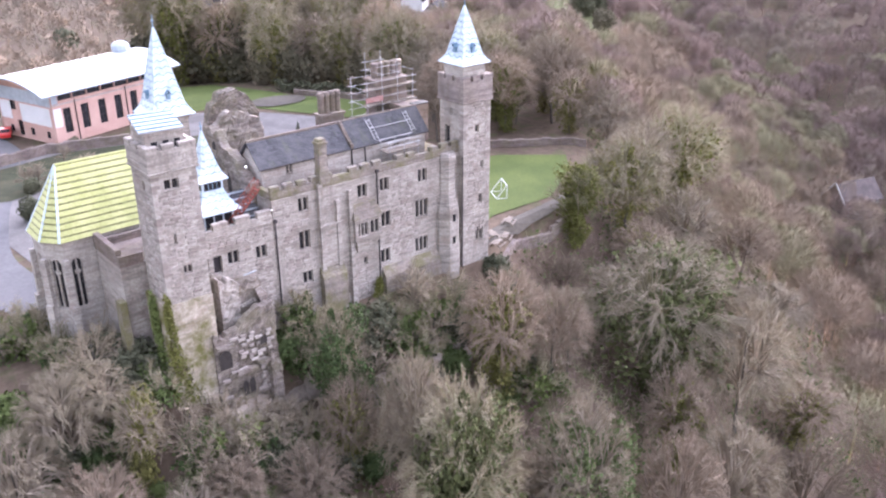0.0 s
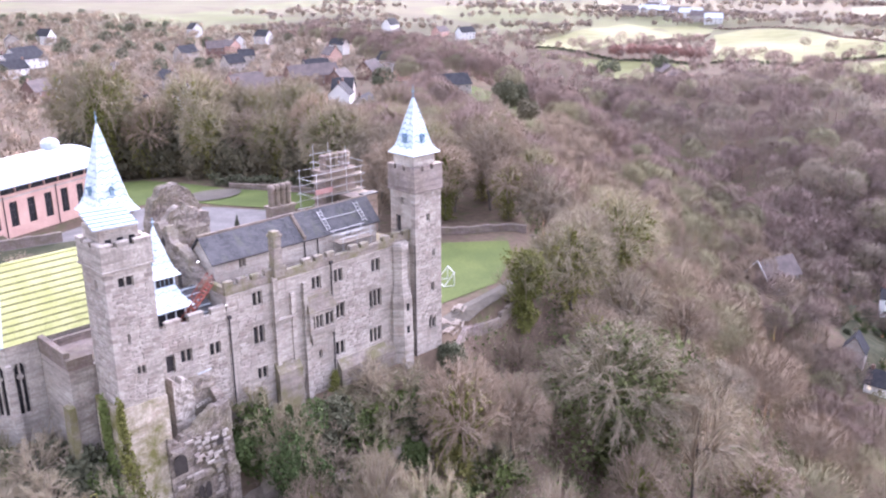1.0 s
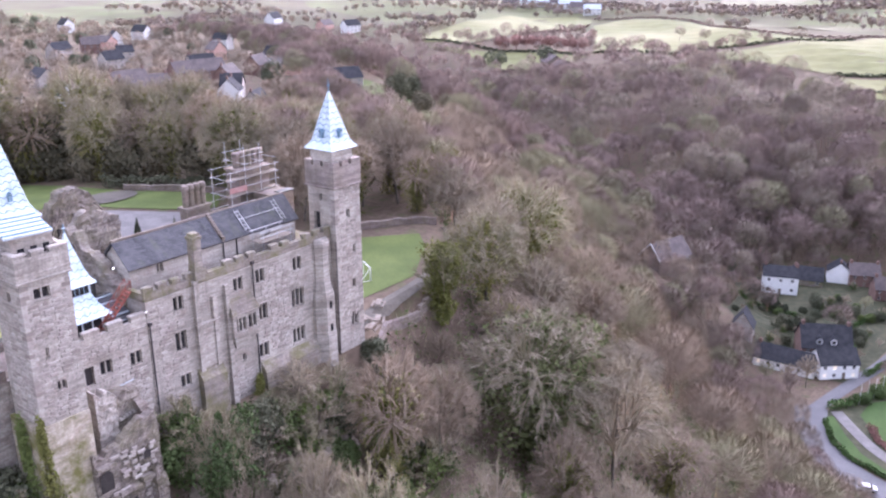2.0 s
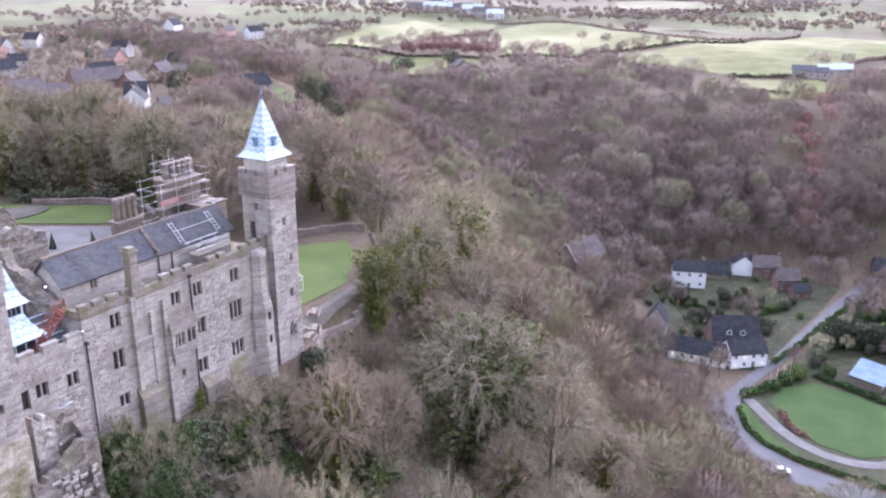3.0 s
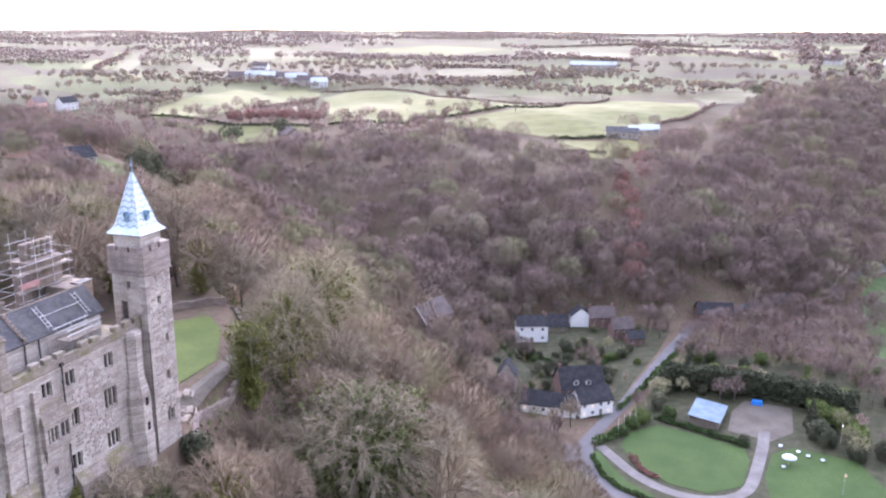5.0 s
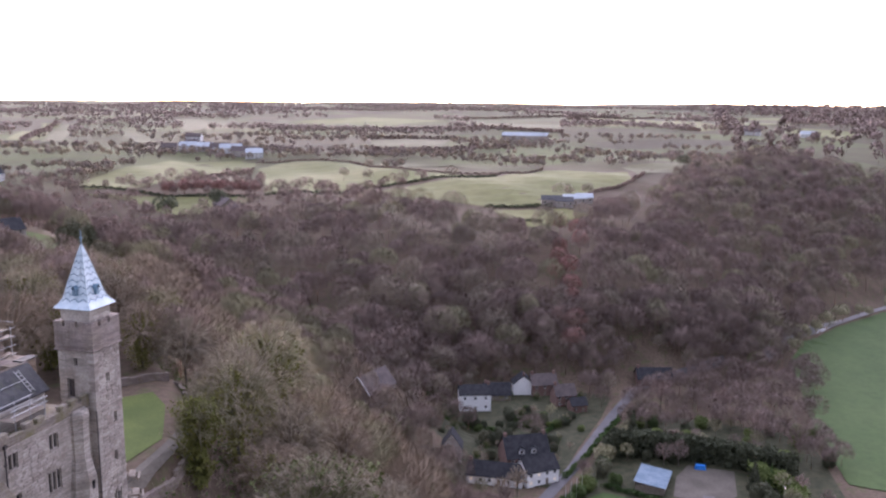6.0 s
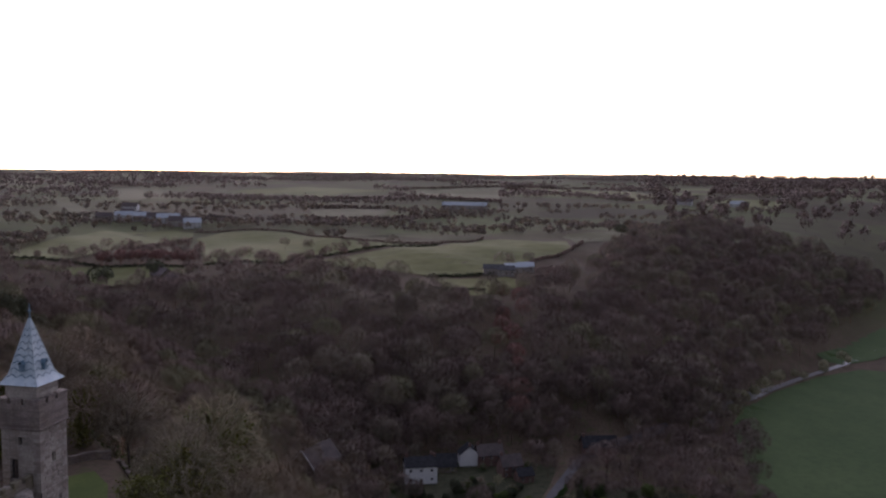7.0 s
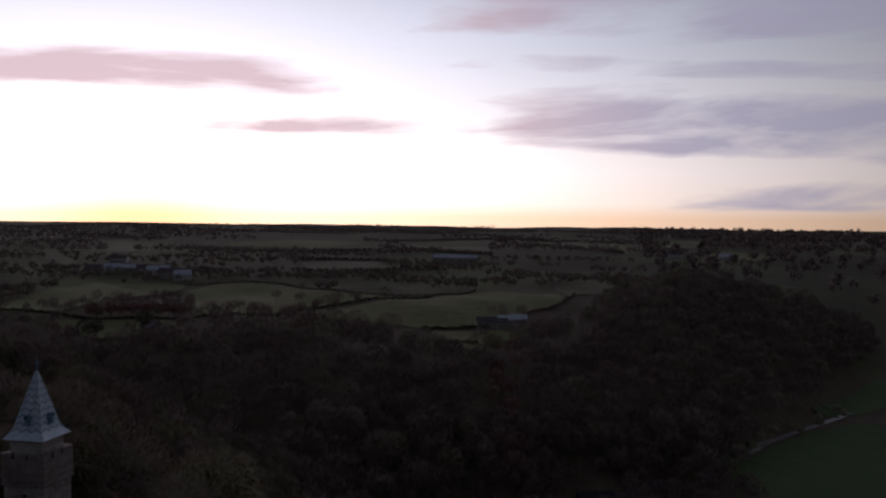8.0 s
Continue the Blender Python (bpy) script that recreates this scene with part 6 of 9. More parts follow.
VALLEY_OPEN = [(128, -100), (129, -36), (140, -26), (160, -14), (190, 12), (222, 30), (268, 34), (300, 0), (325, -45), (330, -100), (500, -190), (330, -220), (200, -120)]


GLADE = [(170, 106), (206, 120), (236, 158), (260, 208), (232, 212), (204, 170), (174, 132)]


def in_poly(x, y, poly):
    c = False
    for (x0, y0), (x1, y1) in zip(poly, poly[1:] + poly[:1]):
        if (y0 > y) != (y1 > y) and x < (x1 - x0) * (y - y0) / (y1 - y0) + x0:
            c = not c
    return c


def in_glade(x, y):
    """On the open grass slope or in the low growth just below it."""
    return any(in_poly(x + 6 * q, y + 3.5 * q, GLADE) for q in (0, 1, 2, 3))


def side_of(x, y, line):
    return float(polyline_side(np.array([float(x)]), np.array([float(y)]), line)[0])


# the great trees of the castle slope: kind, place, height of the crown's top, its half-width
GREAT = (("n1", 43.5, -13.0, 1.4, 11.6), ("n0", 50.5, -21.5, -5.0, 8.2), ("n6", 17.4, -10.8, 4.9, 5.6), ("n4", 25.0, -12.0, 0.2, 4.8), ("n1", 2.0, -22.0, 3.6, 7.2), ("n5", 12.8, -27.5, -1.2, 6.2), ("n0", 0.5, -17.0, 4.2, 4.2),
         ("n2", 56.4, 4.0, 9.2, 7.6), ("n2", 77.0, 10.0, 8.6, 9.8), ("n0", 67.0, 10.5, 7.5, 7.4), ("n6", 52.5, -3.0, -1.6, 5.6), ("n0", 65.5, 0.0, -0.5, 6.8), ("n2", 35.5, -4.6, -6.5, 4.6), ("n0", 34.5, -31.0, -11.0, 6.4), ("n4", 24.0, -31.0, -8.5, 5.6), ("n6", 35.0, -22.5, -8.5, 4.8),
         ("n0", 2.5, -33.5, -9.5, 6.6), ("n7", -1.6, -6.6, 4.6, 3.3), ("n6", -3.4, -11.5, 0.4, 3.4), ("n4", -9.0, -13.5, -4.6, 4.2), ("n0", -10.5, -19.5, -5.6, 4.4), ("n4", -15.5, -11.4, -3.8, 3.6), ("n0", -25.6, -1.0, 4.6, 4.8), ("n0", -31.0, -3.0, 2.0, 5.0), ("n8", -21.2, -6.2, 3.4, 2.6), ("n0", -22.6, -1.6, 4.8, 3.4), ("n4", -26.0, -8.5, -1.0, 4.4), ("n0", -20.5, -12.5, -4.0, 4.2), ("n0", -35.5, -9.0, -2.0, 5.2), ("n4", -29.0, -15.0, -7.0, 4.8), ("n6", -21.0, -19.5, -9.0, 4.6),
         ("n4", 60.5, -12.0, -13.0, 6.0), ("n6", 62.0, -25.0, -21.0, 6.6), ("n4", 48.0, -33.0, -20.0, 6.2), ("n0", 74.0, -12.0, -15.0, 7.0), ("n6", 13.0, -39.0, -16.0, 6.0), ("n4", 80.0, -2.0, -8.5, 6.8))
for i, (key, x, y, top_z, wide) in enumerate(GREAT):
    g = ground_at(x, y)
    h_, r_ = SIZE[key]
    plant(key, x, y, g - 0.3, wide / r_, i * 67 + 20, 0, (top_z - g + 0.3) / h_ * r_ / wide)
# smaller trees between and below them, over the slope and along the ridge
LOWER = {}
gx = -62.0
while gx < 215:
    gy = -95.0
    step = 9.4
    while gy < 175:
        x, y = gx + rw.uniform(-2.4, 2.4), gy + rw.uniform(-2.4, 2.4)
        gy += step
        s = side_of(x, y, EDGE)
        if math.hypot(x - 207, y - 39) < 14 or in_glade(x, y):
            continue
        if s < 3.0 or s > 150 or in_poly(x, y, VALLEY_OPEN) or side_of(x, y, FOOT) < 4:
            continue
        d = math.hypot(x + 45, y + 65)
        if d < 24 or x < -48 or (y < -60 and x < 60) or y < -88:
            continue
        clear = min(math.hypot(x - q[1], y - q[2]) - q[4] for q in GREAT)
        if clear < 0.5:
            continue
        g = ground_at(x, y)
        near = d < 106
        key = rw.choice(["n4", "n4", "n6", "n6", "n0"] if near else ["m0", "m0", "m1", "m2", "m3"])
        sc = rw.uniform(0.42, 0.66) if near else rw.uniform(0.78, 1.18)
        if math.hypot(x - 186, y - 30) < 22:
            sc *= 0.55
        h_ = SIZE[key][0]
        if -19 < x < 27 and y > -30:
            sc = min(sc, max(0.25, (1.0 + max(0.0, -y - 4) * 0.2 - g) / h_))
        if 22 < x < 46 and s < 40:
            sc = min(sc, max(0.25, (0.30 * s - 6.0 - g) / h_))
        if d < 106:
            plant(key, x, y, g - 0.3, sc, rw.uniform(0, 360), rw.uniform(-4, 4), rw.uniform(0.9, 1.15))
        else:
            LOWER.setdefault(rw.choice(["m0", "m0", "m1", "m3"]), []).append((x, y, g - 0.3))
    gx += step
# brush at the foot of the walls
bare_tree("s0", 71, 5.0, 2.9, (8, 5, 5, 5, 1), 0.034, TWIG_GREY, TWIG_TAN, 0, "leafless grey scrub at the foot of the wall", name="scrub")
bare_tree("s1", 72, 4.5, 2.6, (8, 5, 5, 5, 1), 0.034, TWIG_OLIVE, TWIG_TAN, 500, "leafless olive scrub with ivy at the wall foot", name="scrub")
for i in range(120):
    x = -27 + 56 * (i + rw.random()) / 120
    y = -2.2 - 10.5 * rw.random() ** 1.3
    if x < -17.5:
        y += 3.5 + rw.random() * 5
    if -17.6 < x < -5.4 and y > -6.2:
        y -= 4.4
    if x > 20:
        y -= 0.6
    k = rw.choice(["s0", "s1", "s0", "s1", "ivy_bush", "holly"])
    g = ground_at(x, y)
    sc = rw.uniform(0.75, 1.4)
    plant(k, x, y, g - 0.2, sc * (0.8 if k in ("holly", "ivy_bush") else 1.0), rw.uniform(0, 360))


for i in range(58):
    x, y = rw.uniform(-21, -6.5), rw.uniform(-17, -6.4)
    k = rw.choice(["s0", "s0", "s1", "ivy_bush", "s0", "holly"])
    plant(k, x, y, None, rw.uniform(0.6, 1.15) * (0.7 if k in ("holly", "ivy_bush") else 1.0), rw.uniform(0, 360))
for i in range(26):
    x, y = rw.uniform(-31, -23), rw.uniform(-4, 24)
    plant(rw.choice(["s0", "s1", "s1", "ivy_bush"]), x, y, None, rw.uniform(0.7, 1.2), rw.uniform(0, 360))


# far woods, one mass of crowns for each hillside
def woods(name, label, spots, mat, k, rng, tw=0.32, tl=1.7, hmin=9, hmax=15, out=0.35):
    """Leafless woodland seen from afar: for each spot a lumpy dome of fine twigs, with a stem under it."""
    spots = np.asarray(spots)
    n = len(spots)
    h = rng.uniform(hmin, hmax, n)
    r = h * rng.uniform(0.36, 0.50, n)
    i = np.repeat(np.arange(n), k)
    d = rng.normal(size=(n * k, 3))
    d[:, 2] = np.abs(d[:, 2]) * 1.15 - 0.30
    d = unit(d)
    # every crown is one of eight lumpy forms, turned about
    turn = rng.uniform(0, 6.28, n)[i]
    e = np.stack([d[:, 0] * np.cos(turn) - d[:, 1] * np.sin(turn), d[:, 0] * np.sin(turn) + d[:, 1] * np.cos(turn), d[:, 2]], -1)
    form = rng.integers(0, 8, n)[i]
    reach, axis = np.ones(n * k), np.zeros((n * k, 3))
    for q in range(8):
        sel = form == q
        reach[sel], axis[sel] = lobed(np.random.default_rng(900 + q), e[sel], 10, 0.5)
    back = np.stack([axis[:, 0] * np.cos(turn) + axis[:, 1] * np.sin(turn), -axis[:, 0] * np.sin(turn) + axis[:, 1] * np.cos(turn), axis[:, 2]], -1)
    q = rng.uniform(0.0, 1.0, n * k) ** 0.35 * 0.32 + 0.70
    base = np.stack([spots[i, 0], spots[i, 1], spots[i, 2] + h[i] * 0.55], -1)
    p = base + d * np.stack([r[i], r[i], h[i] * 0.45], -1) * (q * reach)[:, None]
    way = unit(d * out + unit(np.cross(d, rng.normal(size=d.shape))) * (1.15 - out) + np.array([0, 0, 0.45]))
    ln = tl * rng.uniform(0.6, 1.3, n * k)
    tri = [spikes(rng, p - way * ln[:, None] * 0.5, way, ln, np.full(n * k, tw) * rng.uniform(0.6, 1.4, n * k), d)]
    a = spots.copy()
    b = spots.copy()
    b[:, 2] += h * 0.5
    stem = rods(a, b, np.full(n, 0.15), np.full(n, 0.05))
    tri.append(stem)
    bend = unit(d * 0.8 + unit(d - back * 0.6) * 0.35 + np.array([0, 0, 0.25]))
    side = unit(stem.mean(1) - np.tile((a + b) / 2, (6, 1)))
    each = np.clip(rng.normal(size=n) * 0.11, -0.24, 0.26)
    ob = new(name, tri_mesh(name, np.concatenate(tri), (mat,), None, np.concatenate([each[i], np.tile(each, 6)]), np.concatenate([bend, side])))
    return tagged(ob, label, "woodland", kind="stuff")


low_rng = np.random.default_rng(61)
for key, mat_, tint in (("m0", TWIG_BROWN, "brown"), ("m1", TWIG_PURPLE, "purple-brown"), ("m3", TWIG_OLIVE, "olive-brown")):
    woods("slope_woods", f"leafless {tint} hanging woodland on the lower castle slope", np.array(LOWER[key]), mat_, 3000, low_rng, 0.052, 1.6, 12, 18, 0.7)

FIELD_LINE = [(330, 420), (362, 262), (385, 215), (402, 150), (428, 92), (400, 45), (420, 2), (470, -30), (560, -50), (700, -100), (1100, -230)]
rng = np.random.default_rng(5)


def scatter(x0, x1, y0, y1, step, keep):
    out = []
    for gx in np.arange(x0, x1, step):
        for gy in np.arange(y0, y1, step):
            x, y = gx + rng.uniform(-0.5, 0.5) * step, gy + rng.uniform(-0.5, 0.5) * step
            if keep(x, y):
                out.append((x, y))
    a = np.array(out)
    return np.stack([a[:, 0], a[:, 1], height(a[:, 0], a[:, 1])], -1)


def on_hill(x, y):
    return side_of(x, y, FOOT) < -2 and side_of(x, y, FIELD_LINE) > 0 and not in_poly(x, y, VALLEY_OPEN)


hill = scatter(250, 760, -260, 330, 11.6, on_hill)
kind = rng.random(len(hill))
larch = (np.abs(hill[:, 1] + 6 - (hill[:, 0] - 330) * 0.10) < 6.5) & (hill[:, 0] > 300) & (hill[:, 0] < 420)
woods("far_woods", "leafless purple-brown woodland on the opposite hillside", hill[(kind < 0.6) & ~larch], TWIG_PURPLE, 1500, rng, 0.115, 2.0, 13, 22, 0.6)
woods("far_woods", "leafless grey woodland on the opposite hillside", hill[(kind >= 0.6) & (kind < 0.9) & ~larch], TWIG_GREY, 1500, rng, 0.115, 2.0, 13, 22, 0.6)
woods("far_woods", "leafless olive-tinted trees on the opposite hillside", hill[(kind >= 0.9) & ~larch], TWIG_OLIVE, 1500, rng, 0.115, 2.0, 12, 20, 0.6)
if larch.any():
    woods("larch_strip", "russet strip of bare larches down the hillside", hill[larch], TWIG_RED, 700, rng, 0.24, 1.5, 10, 14)
PLATEAU_WOOD = [(50, 36), (62, 31), (70, 26), (110, 64), (190, 126), (182, 156), (120, 128), (92, 100), (72, 74), (48, 62)]
pw = scatter(46, 195, 22, 160, 9.6, lambda x, y: in_poly(x, y, PLATEAU_WOOD) and not in_glade(x, y))
kind = rng.random(len(pw))
for i, (x, y, z) in enumerate(pw):
    plant(("n0", "n2", "n6", "n0", "n4", "n2")[int(kind[i] * 6)], x, y, z - 0.3, 0.82 + 0.30 * float(rng.random()), 360 * float(rng.random()), 0, 0.95 + 0.2 * float(rng.random()))
# ridge woods between castle grounds and the side valley
ridge = scatter(70, 330, 60, 420, 9.8, lambda x, y: side_of(x, y, EDGE) > 2 and (x > 215 or y > 175) and side_of(x, y, FOOT) > 2 or (-38 < side_of(x, y, EDGE) < 2 and x > 67 and not in_glade(x, y)))
kind = rng.random(len(ridge))
woods("ridge_woods", "leafless purple-brown woodland along the ridge", ridge[kind < 0.55], TWIG_PURPLE, 2100, rng, 0.075, 1.6, 12, 18, 0.65)
woods("ridge_woods", "leafless grey-olive woodland along the ridge", ridge[kind >= 0.55], TWIG_OLIVE, 2100, rng, 0.075, 1.6, 11, 16, 0.65)

# tall trees and an ivied one at the lawn's edge
EDGE_TREES = (("n3", 44.3, 2.9, 1.0), ("n0", 73, 22, 0.9), ("n6", 70, 28, 0.8), ("n2", 80, 32, 0.9), ("n6", 76, 40, 0.8), ("n0", 67, 38, 0.7))
for i, (k, x, y, sc) in enumerate(EDGE_TREES):
    plant(k, x, y, None, sc, i * 71)
# undergrowth over the slope
ug = []
for mat_, lab, num, seed in ((TWIG_OLIVE, "olive-brown bramble and brush over the slope", 42000, 1), (TWIG_PURPLE, "brown bare undergrowth over the slope", 42000, 2), (IVY, "patches of green ivy over the slope", 26000, 3)):
    r_ = np.random.default_rng(seed)
    px, py = r_.uniform(-50, 110, num * 3), r_.uniform(-75, 40, num * 3)
    sd = polyline_side(px, py, EDGE)
    patch = np.sin(px * 0.31 + seed * 2) * np.sin(py * 0.27 + seed) + r_.normal(size=px.shape) * 0.5
    ok = (sd > 0.8) & (sd < 75) & (patch > (0.35 if seed == 3 else -0.2)) & ~((px > -17.5) & (px < -4.8) & (py > -4.6))
    px, py = px[ok][:num], py[ok][:num]
    p = np.stack([px, py, height(px, py)], -1)
    if seed == 3:
        p[:, 2] += r_.random(len(p)) ** 2 * 1.6
        tri = spikes(r_, p, unit(r_.normal(size=p.shape)), np.full(len(p), 0.5), np.full(len(p), 0.5))
    else:
        p[:, 2] += r_.random(len(p)) * 1.2
        tri = spikes(r_, p, unit(r_.normal(size=p.shape) * 0.7 + np.array([0, 0, 0.7])), r_.uniform(0.6, 1.7, len(p)), np.full(len(p), 0.09))
    ob = new("undergrowth", tri_mesh("undergrowth", tri, (mat_,)))
    tagged(ob, lab, "undergrowth", kind="stuff")

# ---- houses ----


def house(x, y, ang, w, d, h, rh, wmat, rmat, label, cols=3, rows=2, chims=1, z=None, name="house", lit=False, door=True, group="village houses", sides=True, category="house"):
    """A house with gabled roof, ridge along its front; the front faces local -y."""
    z = ground_at(x, y) if z is None else z
    top = thing(name, x, y, z, label, category, group)
    top.matrix_basis = pose(x, y, z, 0, 0, ang)
    m = top.matrix_basis.copy()
    fm = m @ Matrix.Translation((0, -d / 2, 0))
    ww, wh = min(1.0, w / cols * 0.42), 1.15
    lay = []
    for r in range(rows):
        for c in range(cols):
            u = -w / 2 + w * (c + 0.5) / cols
            v = (h / rows) * (r + 0.55)
            if door and r == 0 and c == cols // 2:
                continue
            lay.append((u, v))
    bm = bmesh.new()
    dh = [(-0.5 + (w / cols if cols % 2 == 0 else 0) / 2, 0.5 + (w / cols if cols % 2 == 0 else 0) / 2, 0.0, 2.05)] if door else []
    wall(bm, fm, -w / 2, w / 2, -1.5, h, [hole(u, v, ww, wh) for u, v in lay] + dh, 0.3)
    wall(bm, m @ Matrix.Translation((0, d / 2, 0)) @ pose(0, 0, 0, 0, 0, 180), -w / 2, w / 2, -1.5, h, (), 0.3)
    for s in (-1, 1):
        gm = m @ Matrix.Translation((s * w / 2, 0, 0)) @ pose(0, 0, 0, 0, 0, 90 * s)
        wall(bm, gm, -d / 2 + 0.31, d / 2 - 0.31, -1.5, h, (), 0.3)
        for off, flip in ((0.0, False), (0.3, True)):
            vs = [bm.verts.new(gm @ Vector(p)) for p in ((-d / 2, off, h), (d / 2, off, h), (0, off, h + rh))]
            bm.faces.new(vs[::-1] if flip else vs)
    part("wall", bm, wmat, top)
    bm = bmesh.new()
    over, t = 0.35, 0.16
    k = rh / (d / 2) * over
    for s in (-1, 1):
        p = [(-w / 2 - over, s * (d / 2 + over), h - k), (w / 2 + over, s * (d / 2 + over), h - k), (w / 2 + over, 0, h + rh), (-w / 2 - over, 0, h + rh)]
        if s > 0:
            p = [p[1], p[0], p[3], p[2]]
        lo = [bm.verts.new(m @ Vector(v)) for v in p]
        hi = [bm.verts.new(m @ Vector((v[0], v[1], v[2] + t))) for v in p]
        bm.faces.new(hi)
        bm.faces.new(lo[::-1])
        for i in range(4):
            j = (i + 1) % 4
            bm.faces.new((lo[i], lo[j], hi[j], hi[i]))
    roof_ob = part("roof", bm, rmat, top)
    for i in range(chims):
        bm = bmesh.new()
        u = (-w / 2 + 0.6) if i == 0 else (w / 2 - 0.6)
        box(bm, u - 0.45, u + 0.45, -0.35, 0.35, h + rh - 0.6, h + rh + 0.9, m)
        box(bm, u - 0.52, u + 0.52, -0.42, 0.42, h + rh + 0.9, h + rh + 1.02, m)
        for q in (-0.2, 0.2):
            lathe_at = m @ Vector((u + q, 0, 0))
            tube(bm, (lathe_at.x, lathe_at.y, z + h + rh + 1.02), (lathe_at.x, lathe_at.y, z + h + rh + 1.4), 0.12, 0.1, 6)
        part("chimney", bm, BRICK_RED, roof_ob)
    for u, v in lay:
        bm = bmesh.new()
        a, b, c, e = u - ww / 2, u + ww / 2, v - wh / 2, v + wh / 2
        for q in ((a, a + 0.07, c, e), (b - 0.07, b, c, e), (a, b, e - 0.07, e), (a, b, c, c + 0.07), (u - 0.03, u + 0.03, c, e)):
            box(bm, q[0], q[1], 0.08, 0.16, q[2], q[3], fm)
        wn_ = part("window", bm, WHITE, top)
        bm = bmesh.new()
        quad(bm, [fm @ Vector(p) for p in ((a, 0.17, c), (b, 0.17, c), (b, 0.17, e), (a, 0.17, e))])
        part("pane", bm, LAMP_WINDOW if lit and (int(u * 7 + v) % 3 == 0) else GLASS, wn_)
    if door:
        bm = bmesh.new()
        box(bm, dh[0][0], dh[0][1], 0.12, 0.2, 0.0, 2.05, fm)
        part("door", bm, WOOD, top)
    return top


LAMP_WINDOW = lamp_mat("lit_window", (1.0, 0.74, 0.42), 0.26)
GARDEN = plain_mat("rough_garden_ground", (0.030, 0.036, 0.015), (0.066, 0.062, 0.033), 0.95, scale=0.35, fine=4.0, bump=0.4)

# ---- modern hall by the courtyard ----
HX, HY, HA, HL, HD, HH = 0.3, 78.5, 17.7, 25.0, 15.0, 9.0
hall = thing("school_hall", HX, HY, -0.3, "modern salmon-brick hall with a pale curved sheet roof", "hall")
hall.matrix_basis = pose(HX, HY, -0.3, 0, 0, HA)
hm = hall.matrix_basis.copy()
HW = [2.6, 6.1, 9.6, 13.0, 16.4, 19.8]
bm = bmesh.new()
wall(bm, hm, 0, HL, -0.5, HH, [hole(u, 4.1, 1.5, 4.2) for u in HW] + [(1.2, HL - 0.8, 7.6, 8.5)], 0.4)
part("long_wall", bm, BRICK, hall)
em = hm @ pose(0, 0, 0, 0, 0, -90)
bm = bmesh.new()
EW = [(-12.2, 1.6, 1.0, 1.2), (-9.6, 2.0, 1.3, 2.6), (-6.5, 1.8, 1.1, 1.3), (-2.2, 1.8, 1.0, 1.2), (-11.0, 5.8, 1.6, 1.6)]
wall(bm, em, -HD, -0.41, -0.5, HH, [hole(*w) for w in EW], 0.4)
part("end_wall", bm, BRICK, hall)
bm = bmesh.new()
wall(bm, hm @ pose(0, HD, 0, 0, 0, 180), -HL, 0, -0.5, HH)
wall(bm, hm @ pose(HL, 0, 0, 0, 0, 90), 0.41, HD - 0.61, -0.5, HH)
part("rear_wall", bm, BRICK, hall)
for u in HW:
    bm = bmesh.new()
    for a in (-0.72, -0.03, 0.66):
        box(bm, u + a, u + a + 0.06, 0.14, 0.22, 2.0, 6.2, hm)
    for v in (2.0, 3.4, 4.8, 6.14):
        box(bm, u - 0.75, u + 0.75, 0.14, 0.22, v, v + 0.06, hm)
    w_ = part("window", bm, IRON, hall)
    bm = bmesh.new()
    quad(bm, [hm @ Vector(p) for p in ((u - 0.75, 0.24, 2.0), (u + 0.75, 0.24, 2.0), (u + 0.75, 0.24, 6.2), (u - 0.75, 0.24, 6.2))])
    part("pane", bm, GLASS, w_)
for w in EW:
    window(hall, em, *w, 1, frame=IRON, deep=0.2, sill=False)
bm = bmesh.new()
quad(bm, [hm @ Vector(p) for p in ((1.2, 0.3, 7.6), (HL - 0.8, 0.3, 7.6), (HL - 0.8, 0.3, 8.5), (1.2, 0.3, 8.5))])
part("clerestory", bm, GLASS, hall)
for k in range(9):
    bm = bmesh.new()
    u = 1.2 + (HL - 2.0) * k / 8
    box(bm, u - 0.08, u + 0.08, 0.0, 0.3, 7.6, 8.5, hm)
    part("mullion", bm, BRICK, hall)
bm = bmesh.new()
box(bm, -0.06, HL + 0.05, -0.08, 0.0, 6.9, 7.15, hm)
part("stone_band", bm, STONE_PALE, hall)
for u in (4.3, 14.7):
    bm = bmesh.new()
    tube(bm, hm @ Vector((u, -0.1, 7.4)), hm @ Vector((u, -0.1, 0)), 0.08)
    part("downpipe", bm, IRON, hall)
bm = bmesh.new()
n = 14
prev = None
for i in range(n + 1):
    f = i / n
    yy = -1.6 + (HD + 3.2) * f
    zz = HH + 0.15 + 3.0 * math.sin(math.pi * (0.10 + 0.80 * f)) - 0.9
    ring = [bm.verts.new(hm @ Vector(p)) for p in ((-2.6, yy, zz), (HL + 1.5, yy, zz), (HL + 1.5, yy, zz - 0.22), (-2.6, yy, zz - 0.22))]
    if prev:
        for a in range(4):
            b = (a + 1) % 4
            bm.faces.new((prev[a], prev[b], ring[b], ring[a]))
    else:
        bm.faces.new(ring)
    prev = ring
bm.faces.new(prev[::-1])
hr = part("roof", bm, WHITE_ROOF, hall, "pale curved sheet-metal roof")
for s in (0.2, HL - 0.2):
    bm = bmesh.new()
    pts = [(s, 0.0, HH)] + [(s, -0.0 + HD * i / 10, HH + 0.1 + 2.1 * math.sin(math.pi * (0.12 + 0.76 * i / 10))) for i in range(11)] + [(s, HD, HH)]
    vs = [bm.verts.new(hm @ Vector(p)) for p in pts]
    bm.faces.new(vs if s < 1 else vs[::-1])
    part("gable", bm, BRICK, hall)
